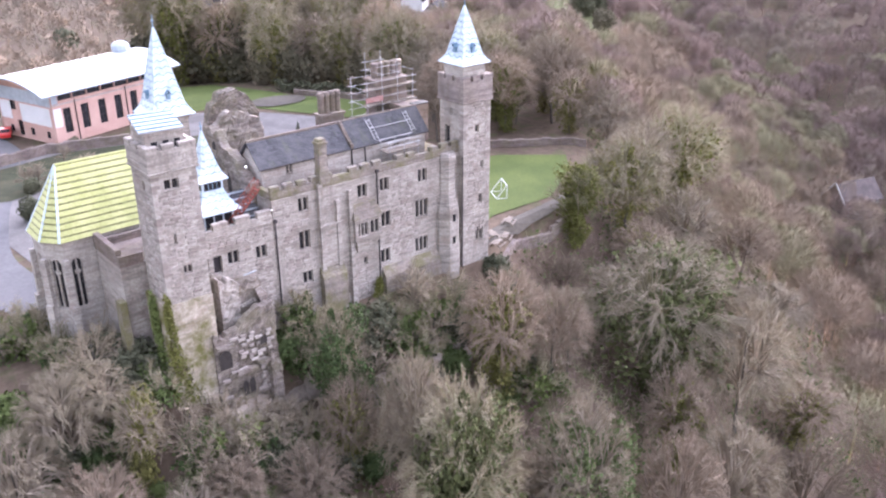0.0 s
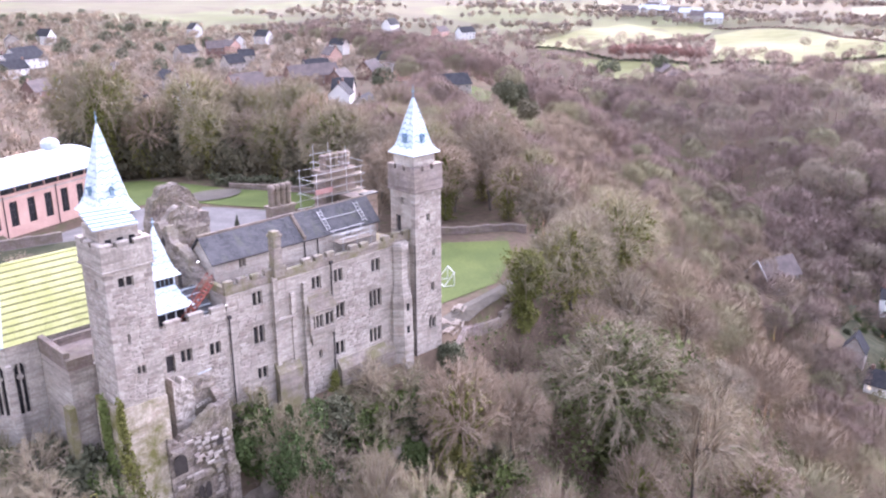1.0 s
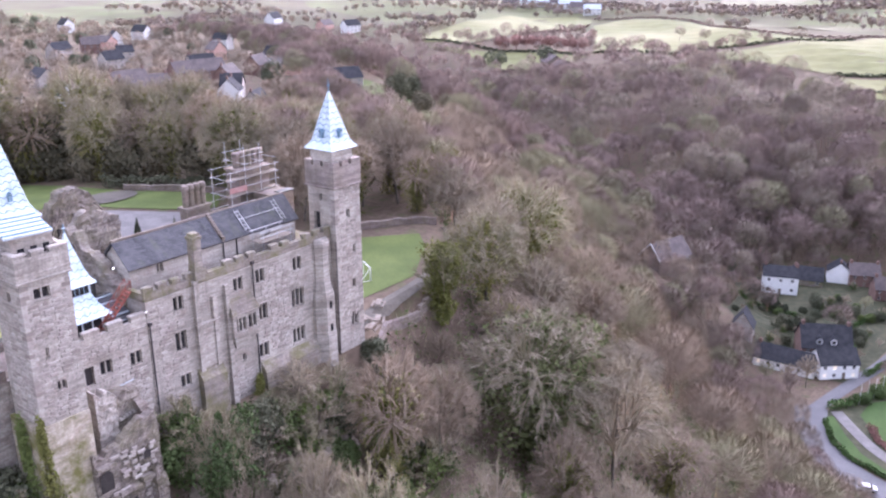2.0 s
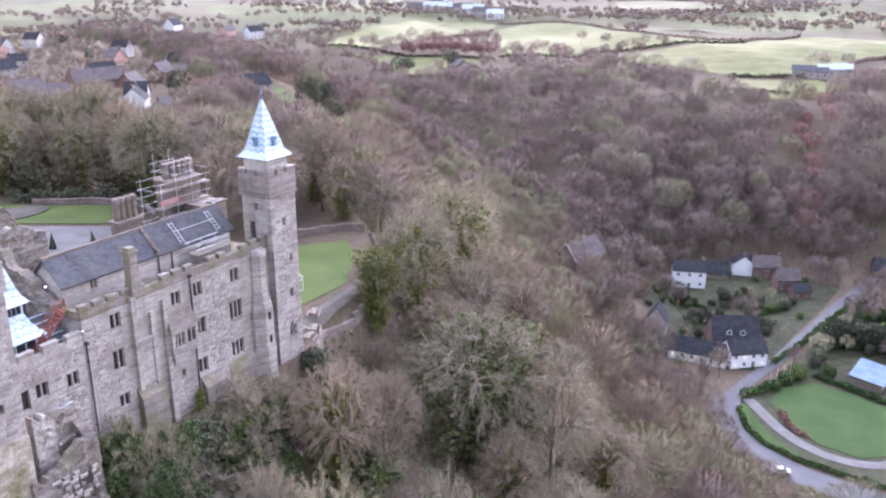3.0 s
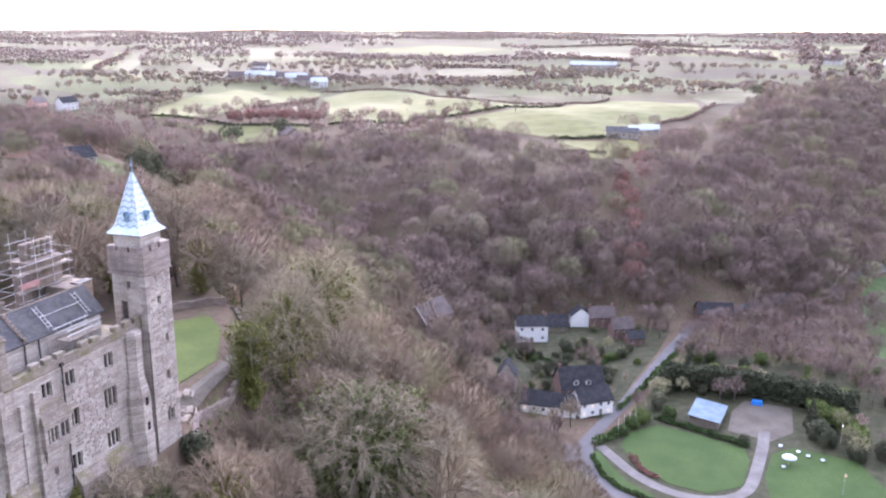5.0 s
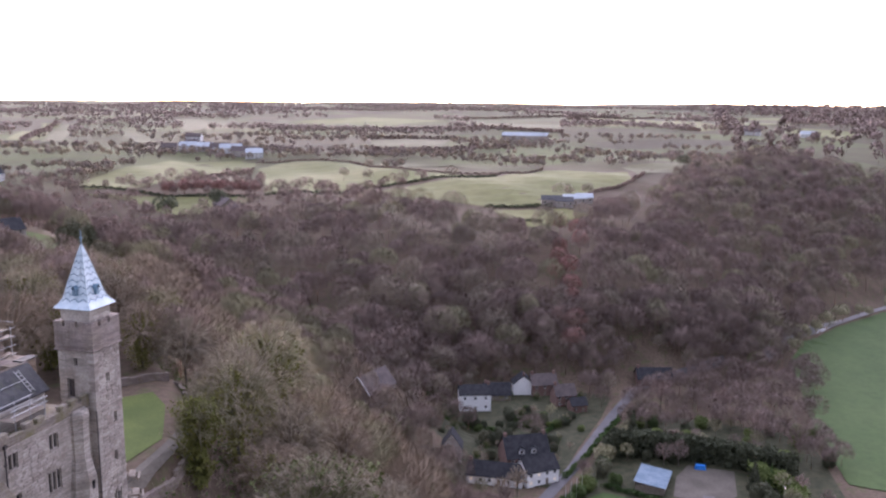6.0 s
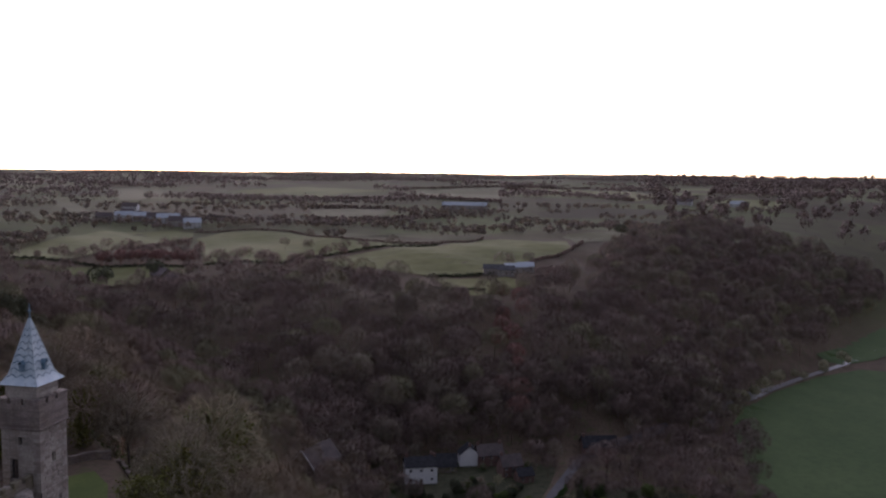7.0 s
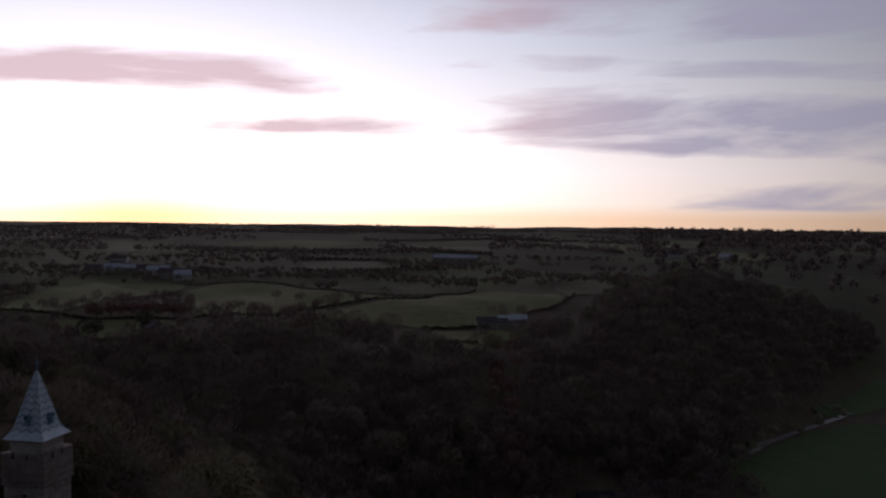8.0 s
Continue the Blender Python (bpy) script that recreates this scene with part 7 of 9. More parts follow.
for nm, m_, rows_ in (("render_panel", WHITE, ((em, -14.6, -11.6, 3.3, 6.4), (em, -8.9, -0.9, 3.3, 6.4), (hm, 0.02, 1.5, 3.3, 6.4))), ("cladding_panel", WHITE_ROOF, ((em, -14.9, -0.45, 6.7, 8.9), (hm, 0.02, 1.1, 7.2, 8.9)))):
    for q, a, b, c, d in rows_:
        bm = bmesh.new()
        box(bm, a, b, -0.05, 0.01, c, d, q)
        part(nm, bm, m_, hall)
bm = bmesh.new()
lathe(bm, tuple((hm @ Vector((HL - 2.5, 9.5, 0)))[:2]), [(1.6, 11.0), (1.6, 12.0), (1.2, 12.5), (0.3, 12.8)], 14)
part("roof_dome", bm, WHITE_ROOF, hall, "small white rooflight dome")

# ---- around the castle ----


def stone_wall(name, line, h, t, mat, label, kind="", category="wall"):
    bm = bmesh.new()
    r = random.Random(len(line))
    pts = []
    for (ax, ay), (bx, by) in zip(line, line[1:]):
        n = max(1, int(math.hypot(bx - ax, by - ay) / 1.4))
        pts += [(ax + (bx - ax) * i / n, ay + (by - ay) * i / n) for i in range(n)]
    pts.append(line[-1])
    for (ax, ay), (bx, by) in zip(pts, pts[1:]):
        ang = math.degrees(math.atan2(by - ay, bx - ax))
        g = min(ground_at(ax, ay), ground_at(bx, by))
        ln = math.hypot(bx - ax, by - ay)
        hh = h * r.uniform(0.9, 1.08)
        m = pose(ax, ay, g, 0, 0, ang)
        box(bm, 0, ln + 0.02, -t / 2, t / 2, -1.2, hh, m)
        box(bm, -0.02, ln + 0.01, -t / 2 - 0.06, t / 2 + 0.06, hh, hh + 0.14, m, taper=0.04)
    return solid(name, bm, mat, label, category)


stone_wall("garden_wall", [(54, 31), (60, 27), (65, 23.5), (67.5, 20), (60, 12.5), (52, 7.6), (46, 4.6), (40, 3.6)], 1.1, 0.5, STONE_DARK, "low dark rubble wall round the lawn")
stone_wall("garden_wall", [(40, 3.6), (33, 3.4), (27, -0.6)], 0.5, 0.5, STONE_DARK, "low mossy wall beside the tower path")
stone_wall("yard_wall", [(-26, 18), (-29, 34), (-24, 56), (-15, 72), (-3, 75), (10, 72)], 1.6, 0.5, STONE_DARK, "rubble wall along the approach road")
stone_wall("yard_wall", [(49, 84), (55.5, 72), (58.5, 65), (53, 56)], 1.0, 0.5, STONE_DARK, "low rubble wall behind the courtyard")
drape("verge", [(-22, 60), (-13, 71), (0, 73.5), (10, 71), (22, 68), (22, 60), (4, 62), (-14, 56)], GARDEN, "rough brown and green bank below the hall", "turf", 0.16, 4.0)

goal = thing("football_goal", 40.4, 13.2, 0, "white-framed football goal on the lawn", "goal")
gm = pose(40.4, 13.2, ground_at(40.4, 13.2) + 0.1, 0, 0, 62)
for nm, a, b in (("post", (-1.5, 0, 0), (-1.5, 0, 1.9)), ("post", (1.5, 0, 0), (1.5, 0, 1.9)), ("crossbar", (-1.5, 0, 1.9), (1.5, 0, 1.9)), ("stay", (-1.5, 0, 1.9), (-1.5, 1.5, 0)), ("stay", (1.5, 0, 1.9), (1.5, 1.5, 0)), ("ground_bar", (-1.5, 1.5, 0), (1.5, 1.5, 0)), ("ground_bar", (-1.5, 0, 0), (-1.5, 1.5, 0)), ("ground_bar", (1.5, 0, 0), (1.5, 1.5, 0))):
    bm = bmesh.new()
    tube(bm, gm @ Vector(a), gm @ Vector(b), 0.07)
    part(nm, bm, WHITE, goal)


def bench(x, y, ang):
    z = ground_at(x, y) + 0.05
    m = pose(x, y, z, 0, 0, ang)
    b_ = thing("picnic_table", x, y, z, "weathered wooden picnic table on the path", "table", "picnic tables")
    for k in range(4):
        bm = bmesh.new()
        box(bm, -0.95, 0.95, -0.36 + k * 0.185, -0.2 + k * 0.185, 0.72, 0.76, m)
        part("top_board", bm, WOOD, b_)
    for s in (-1, 1):
        bm = bmesh.new()
        box(bm, -0.95, 0.95, s * 0.72 - 0.12, s * 0.72 + 0.12, 0.42, 0.46, m)
        part("seat", bm, WOOD, b_)
        bm = bmesh.new()
        for q in (-1, 1):
            tube(bm, m @ Vector((s * 0.65, q * 0.7, 0)), m @ Vector((s * 0.65, q * 0.15, 0.74)), 0.05)
        box(bm, s * 0.65 - 0.04, s * 0.65 + 0.04, -0.8, 0.8, 0.36, 0.42, m)
        part("leg_frame", bm, WOOD, b_)


for x, y, a in ((27.6, 0.9, 20), (30.4, 2.4, 35), (33.4, 4.9, 30), (28.6, 3.0, 70)):
    bench(x, y, a)

# ---- scaffolding ----
scaf = thing("scaffolding", 18.8, 10.8, 16, "galvanised tube scaffolding with boards round the chimney", "scaffolding")
SX, SY, SZ = (14.9, 17.0, 19.2, 21.4), (9.4, 12.6), (16.2, 18.0, 19.8, 21.4)
for x in SX:
    for y in SY:
        bm = bmesh.new()
        tube(bm, (x, y, 13.6), (x, y, 23.4 if 16 < x < 20 else 20.9), 0.035)
        part("standard", bm, GALV, scaf)
for z in SZ:
    for y in SY:
        for dz_ in (0, 0.9):
            bm = bmesh.new()
            tube(bm, (14.4 if z < 20.5 else 16.4, y, z + dz_), (22.0 if z < 20.5 else 19.8, y, z + dz_), 0.03)
            part("ledger", bm, GALV, scaf)
    for x in SX:
        if z > 20.5 and x < 16:
            continue
        bm = bmesh.new()
        tube(bm, (x, 9.0, z), (x, 13.0, z), 0.03)
        part("transom", bm, GALV, scaf)
    for k in range(3):
        if z > 20.5:
            continue
        bm = bmesh.new()
        box(bm, 14.6, 21.8, 9.35 + k * 0.28, 9.6 + k * 0.28, z + 0.05, z + 0.1)
        part("board", bm, WOOD, scaf)
bm = bmesh.new()
box(bm, 14.5, 16.9, 9.1, 9.14, 18.5, 19.1)
part("warning_netting", bm, plain_mat("faded_red_netting", (0.38, 0.2, 0.18), (0.46, 0.29, 0.27), 0.9), scaf, "faded red safety netting")

trestle = thing("roof_scaffold", 13.6, 1.7, 13.6, "boarded scaffold platform with rails behind the parapet", "scaffolding")
for x in (11.6, 13.5, 15.4):
    for y in (0.9, 2.5):
        bm = bmesh.new()
        tube(bm, (x, y, 13.6), (x, y, 16.5), 0.04)
        part("standard", bm, GALV, trestle)
for k in range(5):
    bm = bmesh.new()
    box(bm, 11.3, 15.7, 0.85 + k * 0.34, 1.15 + k * 0.34, 15.35, 15.4)
    part("board", bm, WOOD, trestle)
for z in (15.9, 16.4):
    for y in (0.9, 2.5):
        bm = bmesh.new()
        tube(bm, (11.2, y, z), (15.8, y, z), 0.05)
        part("rail", bm, GALV, trestle)


def roof_ladder(a, b, w):
    a, b = Vector(a), Vector(b)
    l_ = thing("roof_ladder", a.x, a.y, a.z, "pale ladder frame lying on the slate roof", "ladder", "roof ladders")
    for s in (-w / 2, w / 2):
        bm = bmesh.new()
        tube(bm, a + Vector((s, 0, 0)), b + Vector((s, 0, 0)), 0.032)
        part("rail", bm, GALV, l_)
    for k in range(6):
        bm = bmesh.new()
        p = a.lerp(b, (k + 0.5) / 6)
        tube(bm, p - Vector((w / 2, 0, 0)), p + Vector((w / 2, 0, 0)), 0.03)
        part("rung", bm, GALV, l_)


roof_ladder((11.4, 2.9, 16.45), (11.4, 4.7, 18.25), 0.5)
roof_ladder((16.4, 2.9, 16.45), (16.4, 4.7, 18.25), 0.5)
bar = thing("roof_rail", 13.9, 3.9, 17.3, "pale scaffold pole lying across the slate roof", "pole")
bm = bmesh.new()
tube(bm, (11.2, 3.9, 17.42), (16.6, 3.9, 17.42), 0.035)
part("pole", bm, GALV, bar)

# ---- crag below the castle ----


def crag(x, y, z, sx, sy, sz, seed):
    rng_ = np.random.default_rng(seed)
    bm = bmesh.new()
    bmesh.ops.create_icosphere(bm, subdivisions=3, radius=1.0)
    for v in bm.verts:
        n_ = noise.noise(v.co * 1.6 + Vector((seed, 0, 0))) * 0.35 + noise.noise(v.co * 4.0) * 0.12
        q = v.co * (1 + n_)
        q.z = round(q.z * 4) / 4 * 0.5 + q.z * 0.5
        v.co = Vector((x + q.x * sx, y + q.y * sy, z + q.z * sz))
    return solid("rock_outcrop", bm, ROCK, "pale layered sandstone crag below the castle wall", "rock", "crag outcrops")


for i, (x, y, z, a, b, c) in enumerate(((-11.5, -5.3, -5.0, 3.8, 1.6, 2.2), (-6.0, -3.4, -7.0, 3.2, 2.0, 3.0), (-13.6, -6.0, -6.0, 3.0, 2.2, 3.0), (4.5, -6.4, -10.0, 3.2, 2.0, 4.0), (13, -5.0, -8.5, 4.5, 2.2, 3.0), (-1.0, -3.4, -6.5, 3.6, 2.0, 2.4))):
    crag(x, y, z, a, b, c, i + 3)


def spots_of(pts, jit=0.0, rep=1):
    a = np.array([p for p in pts for _ in range(rep)], float)
    a = a + rng.uniform(-jit, jit, a.shape)
    return np.stack([a[:, 0], a[:, 1], height(a[:, 0], a[:, 1])], -1)


# ---- the valley: roads, gardens, inn and cottages ----
strip("road", [(140, -120), (144, -85), (147, -60), (148.5, -42), (155, -28), (167, -19.5), (180, -16.5)], 8.0, ASPHALT, "grey valley road curving round the garden", "road", 0.18)
strip("road", [(176, -17), (196, -20.8), (213, -25), (236, -28.5), (264, -33), (300, -40), (335, -75)], 3.8, ASPHALT, "narrow grey lane past the inn", "road", 0.2)
strip("drive", [(181, -22.5), (172, -30), (165, -36), (160, -46), (160.5, -55), (165, -62.5), (180, -64.2), (197, -66), (206, -66)], 3.2, GRAVEL, "pale gravel drive round the lawn", "drive", 0.22)
drape("garden_lawn", [(200, -36), (197.5, -48), (192.5, -61), (186, -62.4), (171, -61), (164.2, -53), (166, -43), (172.5, -35), (182.5, -28), (191, -28.5)], LAWN_DARK, "mown green garden lawn in the valley", "lawn", 0.2, 4.0)
drape("garden_lawn", [(162, -68.4), (178, -66.4), (192, -68.2), (198, -74), (195, -90), (176, -98), (156, -86)], LAWN_DARK, "second mown lawn beside the drive", "lawn", 0.2, 4.0)
drape("car_park", [(203, -56), (217, -56.5), (227, -60), (226, -74), (208, -74), (200, -68)], YARD, "muddy gravel yard behind the shed", "yard", 0.2, 4.0)
drape("verge", [(176, -21), (168, -25), (161, -31), (157, -40), (158.5, -40), (163, -33), (170, -27.5), (178, -22.5)], LAWN_DARK, "grass verge between road and drive", "turf", 0.25, 2.0)
vt = scatter(236, 345, -110, 75, 8.2, lambda x, y: not in_poly(x, y, [(240, -104), (400, -120), (400, -260), (236, -260)]) and abs(side_of(x, y, [(196, -20.8), (213, -25), (236, -28.5), (264, -33), (300, -40), (335, -75)])) > 5 and not (236 < x < 276 and -24 < y < 24) and all(math.hypot(x - a, y - b) > 9 for a, b in ((259.5, 19), (268, 9.5), (281, 3), (283, -4.5), (273, -14), (267, -20))) and side_of(x, y, FOOT) > -4 and not (298 < x < 316 and -58 < y < -34) and not (x < 252 and -84 < y < -32) and rng.random() < 0.8)
woods("valley_trees", "leafless grey-brown trees on the valley floor", vt, TWIG_PURPLE, 620, rng, 0.10, 1.8, 8, 13, 0.6)
COTTAGES = ((259.5, 19), (272, 11.5), (281, 3), (283, -4.5), (273, -14), (267, -20), (307, -46), (209.7, 40), (208, 12.5), (200, -3.6))
vt = scatter(172, 382, -112, 92, 7.2, lambda x, y: (in_poly(x, y, [(214, 24), (240, 26), (262, 32), (292, 8), (300, -24), (322, -46), (330, -75), (345, -98), (380, -112), (362, -60), (345, -20), (322, 60), (270, 92), (222, 74)]) or in_poly(x, y, [(178, -2), (190, 4), (206, 22), (222, 24), (222, 34), (200, 32), (180, 36), (172, 10)])) and all(math.hypot(x - a, y - b) > 9.5 for a, b in COTTAGES))
woods("valley_trees", "leafless brown trees behind the cottages", vt[::2], TWIG_PURPLE, 520, rng, 0.11, 1.8, 8, 14, 0.6)
woods("valley_trees", "leafless grey trees behind the cottages", vt[1::2], TWIG_GREY, 520, rng, 0.11, 1.8, 8, 14, 0.6)
vt = scatter(262, 400, -130, 70, 6.6, lambda x, y: -34 < side_of(x, y, FOOT) < -3 and (x < 345 or y > -100) and all(math.hypot(x - a, y - b) > 9.5 for a, b in COTTAGES) and not (295 < x < 322 and -60 < y < -33))
woods("valley_trees", "leafless brown trees along the foot of the hill", vt, TWIG_PURPLE, 700, rng, 0.115, 2.0, 10, 17, 0.6)
bt = spots_of([(352, -98), (366, -103), (378, -107), (392, -113), (405, -121), (418, -128), (436, -137), (455, -150), (474, -164), (500, -184)], 3, 2)
woods("river_trees", "leafless trees along the river bank", bt, TWIG_OLIVE, 240, rng, 0.34, 1.7, 6, 10)
drape("valley_floor", [(178, -20), (206, -29), (236, -33), (262, -38), (270, -60), (264, -100), (200, -106), (152, -98), (152, -66), (158, -40), (166, -26)], GARDEN, "rough grass and bare earth on the valley floor", "ground", 0.1, 4.0)
drape("cottage_gardens", [(199, -22), (232, -25), (262, -29.5), (286, -31), (292, 2), (272, 27), (248, 31), (222, 25), (206, 12), (197, 7)], GARDEN, "dull green and brown cottage gardens behind the inn", "garden", 0.15, 4.0)
drape("meadow", [(358, -104), (386, -112), (424, -132), (465, -161), (490, -190), (480, -260), (340, -260), (212, -180), (226, -107), (266, -103), (330, -103)], MEADOW, "flat green riverside meadow", "meadow", 0.25, 8.0)
drape("meadow", [(514, -170), (559, -196), (620, -236), (600, -260), (520, -206), (500, -182)], MEADOW, "small green meadow beyond the river", "meadow", 0.3, 8.0)
strip("river", [(345, -92), (372, -102), (398, -114), (428, -130), (462, -153), (500, -182), (560, -222)], 4.0, WATER, "pale shallow river beside the meadow", "river", 0.3)


def hedge(line, h, w, mat, label, n_per_m=26, size=0.45, seed=3, name="hedge", kind=""):
    """A hedge of small leaves along a line."""
    rng_ = np.random.default_rng(seed)
    tri = []
    for (ax, ay), (bx, by) in zip(line, line[1:]):
        ln = math.hypot(bx - ax, by - ay)
        n = int(ln * n_per_m)
        f = rng_.random(n)
        px = ax + (bx - ax) * f + rng_.uniform(-0.5, 0.5, n) * w
        py = ay + (by - ay) * f + rng_.uniform(-0.5, 0.5, n) * w
        hh = h * (0.85 + 0.2 * np.sin(f * ln * 0.9 + seed))
        p = np.stack([px, py, height(px, py) + hh * (1 - rng_.random(n) ** 2)], -1)
        wv = unit(rng_.normal(size=p.shape))
        u = unit(np.cross(wv, rng_.normal(size=p.shape)))
        v = np.cross(wv, u)
        s = size * rng_.uniform(0.6, 1.4, n)
        tri.append(np.stack([p - u * s[:, None] * 0.5, p + u * s[:, None] * 0.5, p + v * s[:, None]], 1))
    ob = new(name, tri_mesh(name, np.concatenate(tri), (mat,)))
    return tagged(ob, label, "hedge", "garden hedges" if not kind else "", kind)


hedge([(174, -21.5), (165, -25.5), (159, -31), (155.5, -40), (154, -50), (153, -62), (150, -80)], 1.2, 1.2, HEDGE, "clipped green hedge between road and drive", 60)
hedge([(204, -35.5), (199.5, -48), (194, -62)], 1.6, 1.6, HEDGE, "clipped hedge between lawn and shed", 70, seed=5)
hedge([(181, -20.5), (188, -25), (197, -29), (204, -33)], 2.2, 2.4, HEDGE, "leafy hedge along the lane", 80, seed=6)
hedge([(206, -23.5), (222, -28), (240, -31), (262, -36)], 1.8, 1.4, HEDGE, "dark hedge along the lane", 50, seed=7)
hedge([(214, -2), (226, -8), (240, -12), (252, -16)], 1.6, 1.5, HEDGE, "dark garden hedge behind the inn", 50, seed=8)
hedge([(168, -40), (171, -35), (178, -31.5)], 1.0, 1.8, TWIG_RED, "low russet shrubs at the lawn edge", 50, seed=9)
hedge([(229, -35), (232, -46), (233, -58), (232, -68), (229, -80), (226, -90)], 7.5, 5.5, EVERGREEN, "tall dark evergreen screen behind the shed", 360, 0.8, 11)
hedge([(222, -33), (226, -35)], 4.5, 5.0, TWIG_OLIVE, "olive shrubs beside the lane", 200, 0.6, 12)
hedge([(224, -80), (216, -88), (204, -92)], 4.5, 5.0, IVY, "mixed green shrubs beside the yard", 160, 0.7, 13)
for i, (x, y, k, s) in enumerate(((236, -42, "conifer", 1.15), (214, -79, "conifer", 0.85), (218, -84, "cypress", 0.7), (258, 34, "cypress", 1.0), (250, 2, "holly", 1.2), (240, 14, "holly", 1.3), (228, 6, "holly", 1.1), (222, -1, "holly", 0.9), (196, -60.5, "holly", 0.75), (201, -31, "ivy_bush", 1.3), (196, -29, "ivy_bush", 1.1), (208, -29, "m0", 0.5), (190, -27, "ivy_bush", 0.9), (231, -16, "holly", 1.0), (246, -8, "m1", 0.45), (256, -12, "m3", 0.5), (270, 28, "m0", 0.8), (210, -34, "conifer", 0.5), (285, -30, "m1", 0.8), (300, -22, "m2", 0.8), (262, -44, "m1", 0.8), (276, -50, "m0", 0.9), (290, -62, "m2", 0.8), (250, -82, "m0", 0.9), (262, -92, "m1", 0.8), (306, -80, "m0", 1.0), (318, -60, "m1", 0.9), (330, -88, "m3", 0.9), (240, -94, "m2", 0.8), (186, -8, "m1", 0.6), (182, -10, "m0", 0.55), (276, -72, "m0", 0.8), (296, -90, "m1", 0.8))):
    plant(k, x, y, None, s, i * 47)

rg = random.Random(31)
OPEN_GROUND = ([(200, -36), (197.5, -48), (192.5, -61), (186, -62.4), (171, -61), (164.2, -53), (166, -43), (172.5, -35), (182.5, -28), (191, -28.5)], [(162, -68.4), (178, -66.4), (192, -68.2), (198, -74), (195, -90), (176, -98), (156, -86)], [(200, -54), (219, -54), (229, -60), (228, -76), (206, -76), (198, -68)], [(198, -40), (221, -40), (221, -60), (198, -60)], [(156, -20), (204, -35), (206, -70), (150, -68)])
LANES = ([(140, -120), (144, -85), (147, -60), (148.5, -42), (155, -28), (167, -19.5), (180, -16.5)], [(176, -17), (196, -20.8), (213, -25), (236, -28.5), (264, -33), (300, -40), (335, -75)])


def on_lane(x, y, gap):
    for line in LANES:
        for (ax, ay), (bx, by) in zip(line, line[1:]):
            f = max(0, min(1, ((x - ax) * (bx - ax) + (y - ay) * (by - ay)) / ((bx - ax) ** 2 + (by - ay) ** 2)))
            if math.hypot(x - ax - f * (bx - ax), y - ay - f * (by - ay)) < gap:
                return True
    return False


for i in range(120):
    x, y = rg.uniform(158, 268), rg.uniform(-104, -30)
    if on_lane(x, y, 6.5) or any(in_poly(x, y, q) for q in OPEN_GROUND):
        continue
    k = rg.choice(["m0", "m3", "holly", "ivy_bush", "holly", "ivy_bush", "conifer_round"])
    plant(k, x, y, None, rg.uniform(0.35, 0.7) if k[0] == "m" or k == "conifer_round" else rg.uniform(0.8, 1.4), rg.uniform(0, 360))
for x, y in ((186, -2), (190, -12), (184, 8), (192, 14), (188, 22), (196, 22), (180, 16), (176, 4), (174, -6), (168, -8), (196, 11)):
    plant(rg.choice(["m0", "m1", "m3"]), x, y, None, rg.uniform(0.5, 0.75), rg.uniform(0, 360))
for i in range(190):
    x, y = rg.uniform(206, 288), rg.uniform(-30, 28)
    if not in_poly(x, y, [(210, -20), (232, -23), (262, -27), (284, -28), (288, 0), (272, 25), (248, 29), (222, 24), (210, 10)]) or any(math.hypot(x - a, y - b) < 8.5 for a, b in ((214, -10), (207, -14), (252, 13), (247, 15), (258.6, 17.2), (268, 9.5), (273, -14), (267, -20), (281, 3), (283, -4.5), (272, 11.5), (208, 12.5), (202, 10))):
        continue
    plant(rg.choice(["holly", "ivy_bush", "s0", "s1", "s0", "holly"]), x, y, None, rg.uniform(0.5, 0.95), rg.uniform(0, 360))
hedge([(222, 8), (232, 2), (246, -2), (258, -4)], 1.5, 1.3, EVERGREEN, "dark hedge between the cottage gardens", 50, seed=15)
hedge([(236, 22), (240, 10), (236, 0)], 1.5, 1.3, HEDGE, "dark hedge beside the white cottage", 50, seed=16)
house(200, -3.6, -88, 17, 7.6, 2.8, 3.2, LIMEWASH, HOUSE_SLATE, "low white-rendered inn range with lit windows", 6, 1, 1, lit=True, name="inn", group="valley houses", category="inn")
house(203.5, -15.5, -50, 11, 7.5, 4.6, 3.4, LIMEWASH, HOUSE_SLATE, "white gabled inn wing with slate roof", 4, 2, 0, lit=True, name="inn", group="valley houses", category="inn")
house(214.5, -9.5, -62, 14, 10.5, 4.4, 5.4, BRICK_RED, HOUSE_SLATE, "brick inn house with steep slate roof and dormers", 4, 2, 2, name="inn", group="valley houses", category="inn")
for i, (u, v) in enumerate(((-2.4, -0.2), (1.6, 0.0))):
    dm = pose(214, -10.0, ground_at(214, -10), 0, 0, -62)
    d_ = thing("dormer", *(dm @ Vector((u, -3.2, 5.2))), "small white gabled dormer on the slate roof", "dormer", "inn dormers")
    bm = bmesh.new()
    box(bm, u - 0.8, u + 0.8, -3.9, -1.4, 5.0, 6.6, dm)
    part("dormer_body", bm, WHITE, d_)
    bm = bmesh.new()
    for s in (-1, 1):
        p = [(u + s * 1.05, -4.15, 6.45), (u, -4.15, 7.6), (u, -0.8, 7.6), (u + s * 1.05, -0.8, 6.45)]
        quad(bm, [dm @ Vector(q) for q in (p if s < 0 else p[::-1])])
    part("roof", bm, HOUSE_SLATE, d_)
    bm = bmesh.new()
    box(bm, u - 0.45, u + 0.45, -3.95, -3.88, 5.5, 6.4, dm)
    part("pane", bm, GLASS, d_)
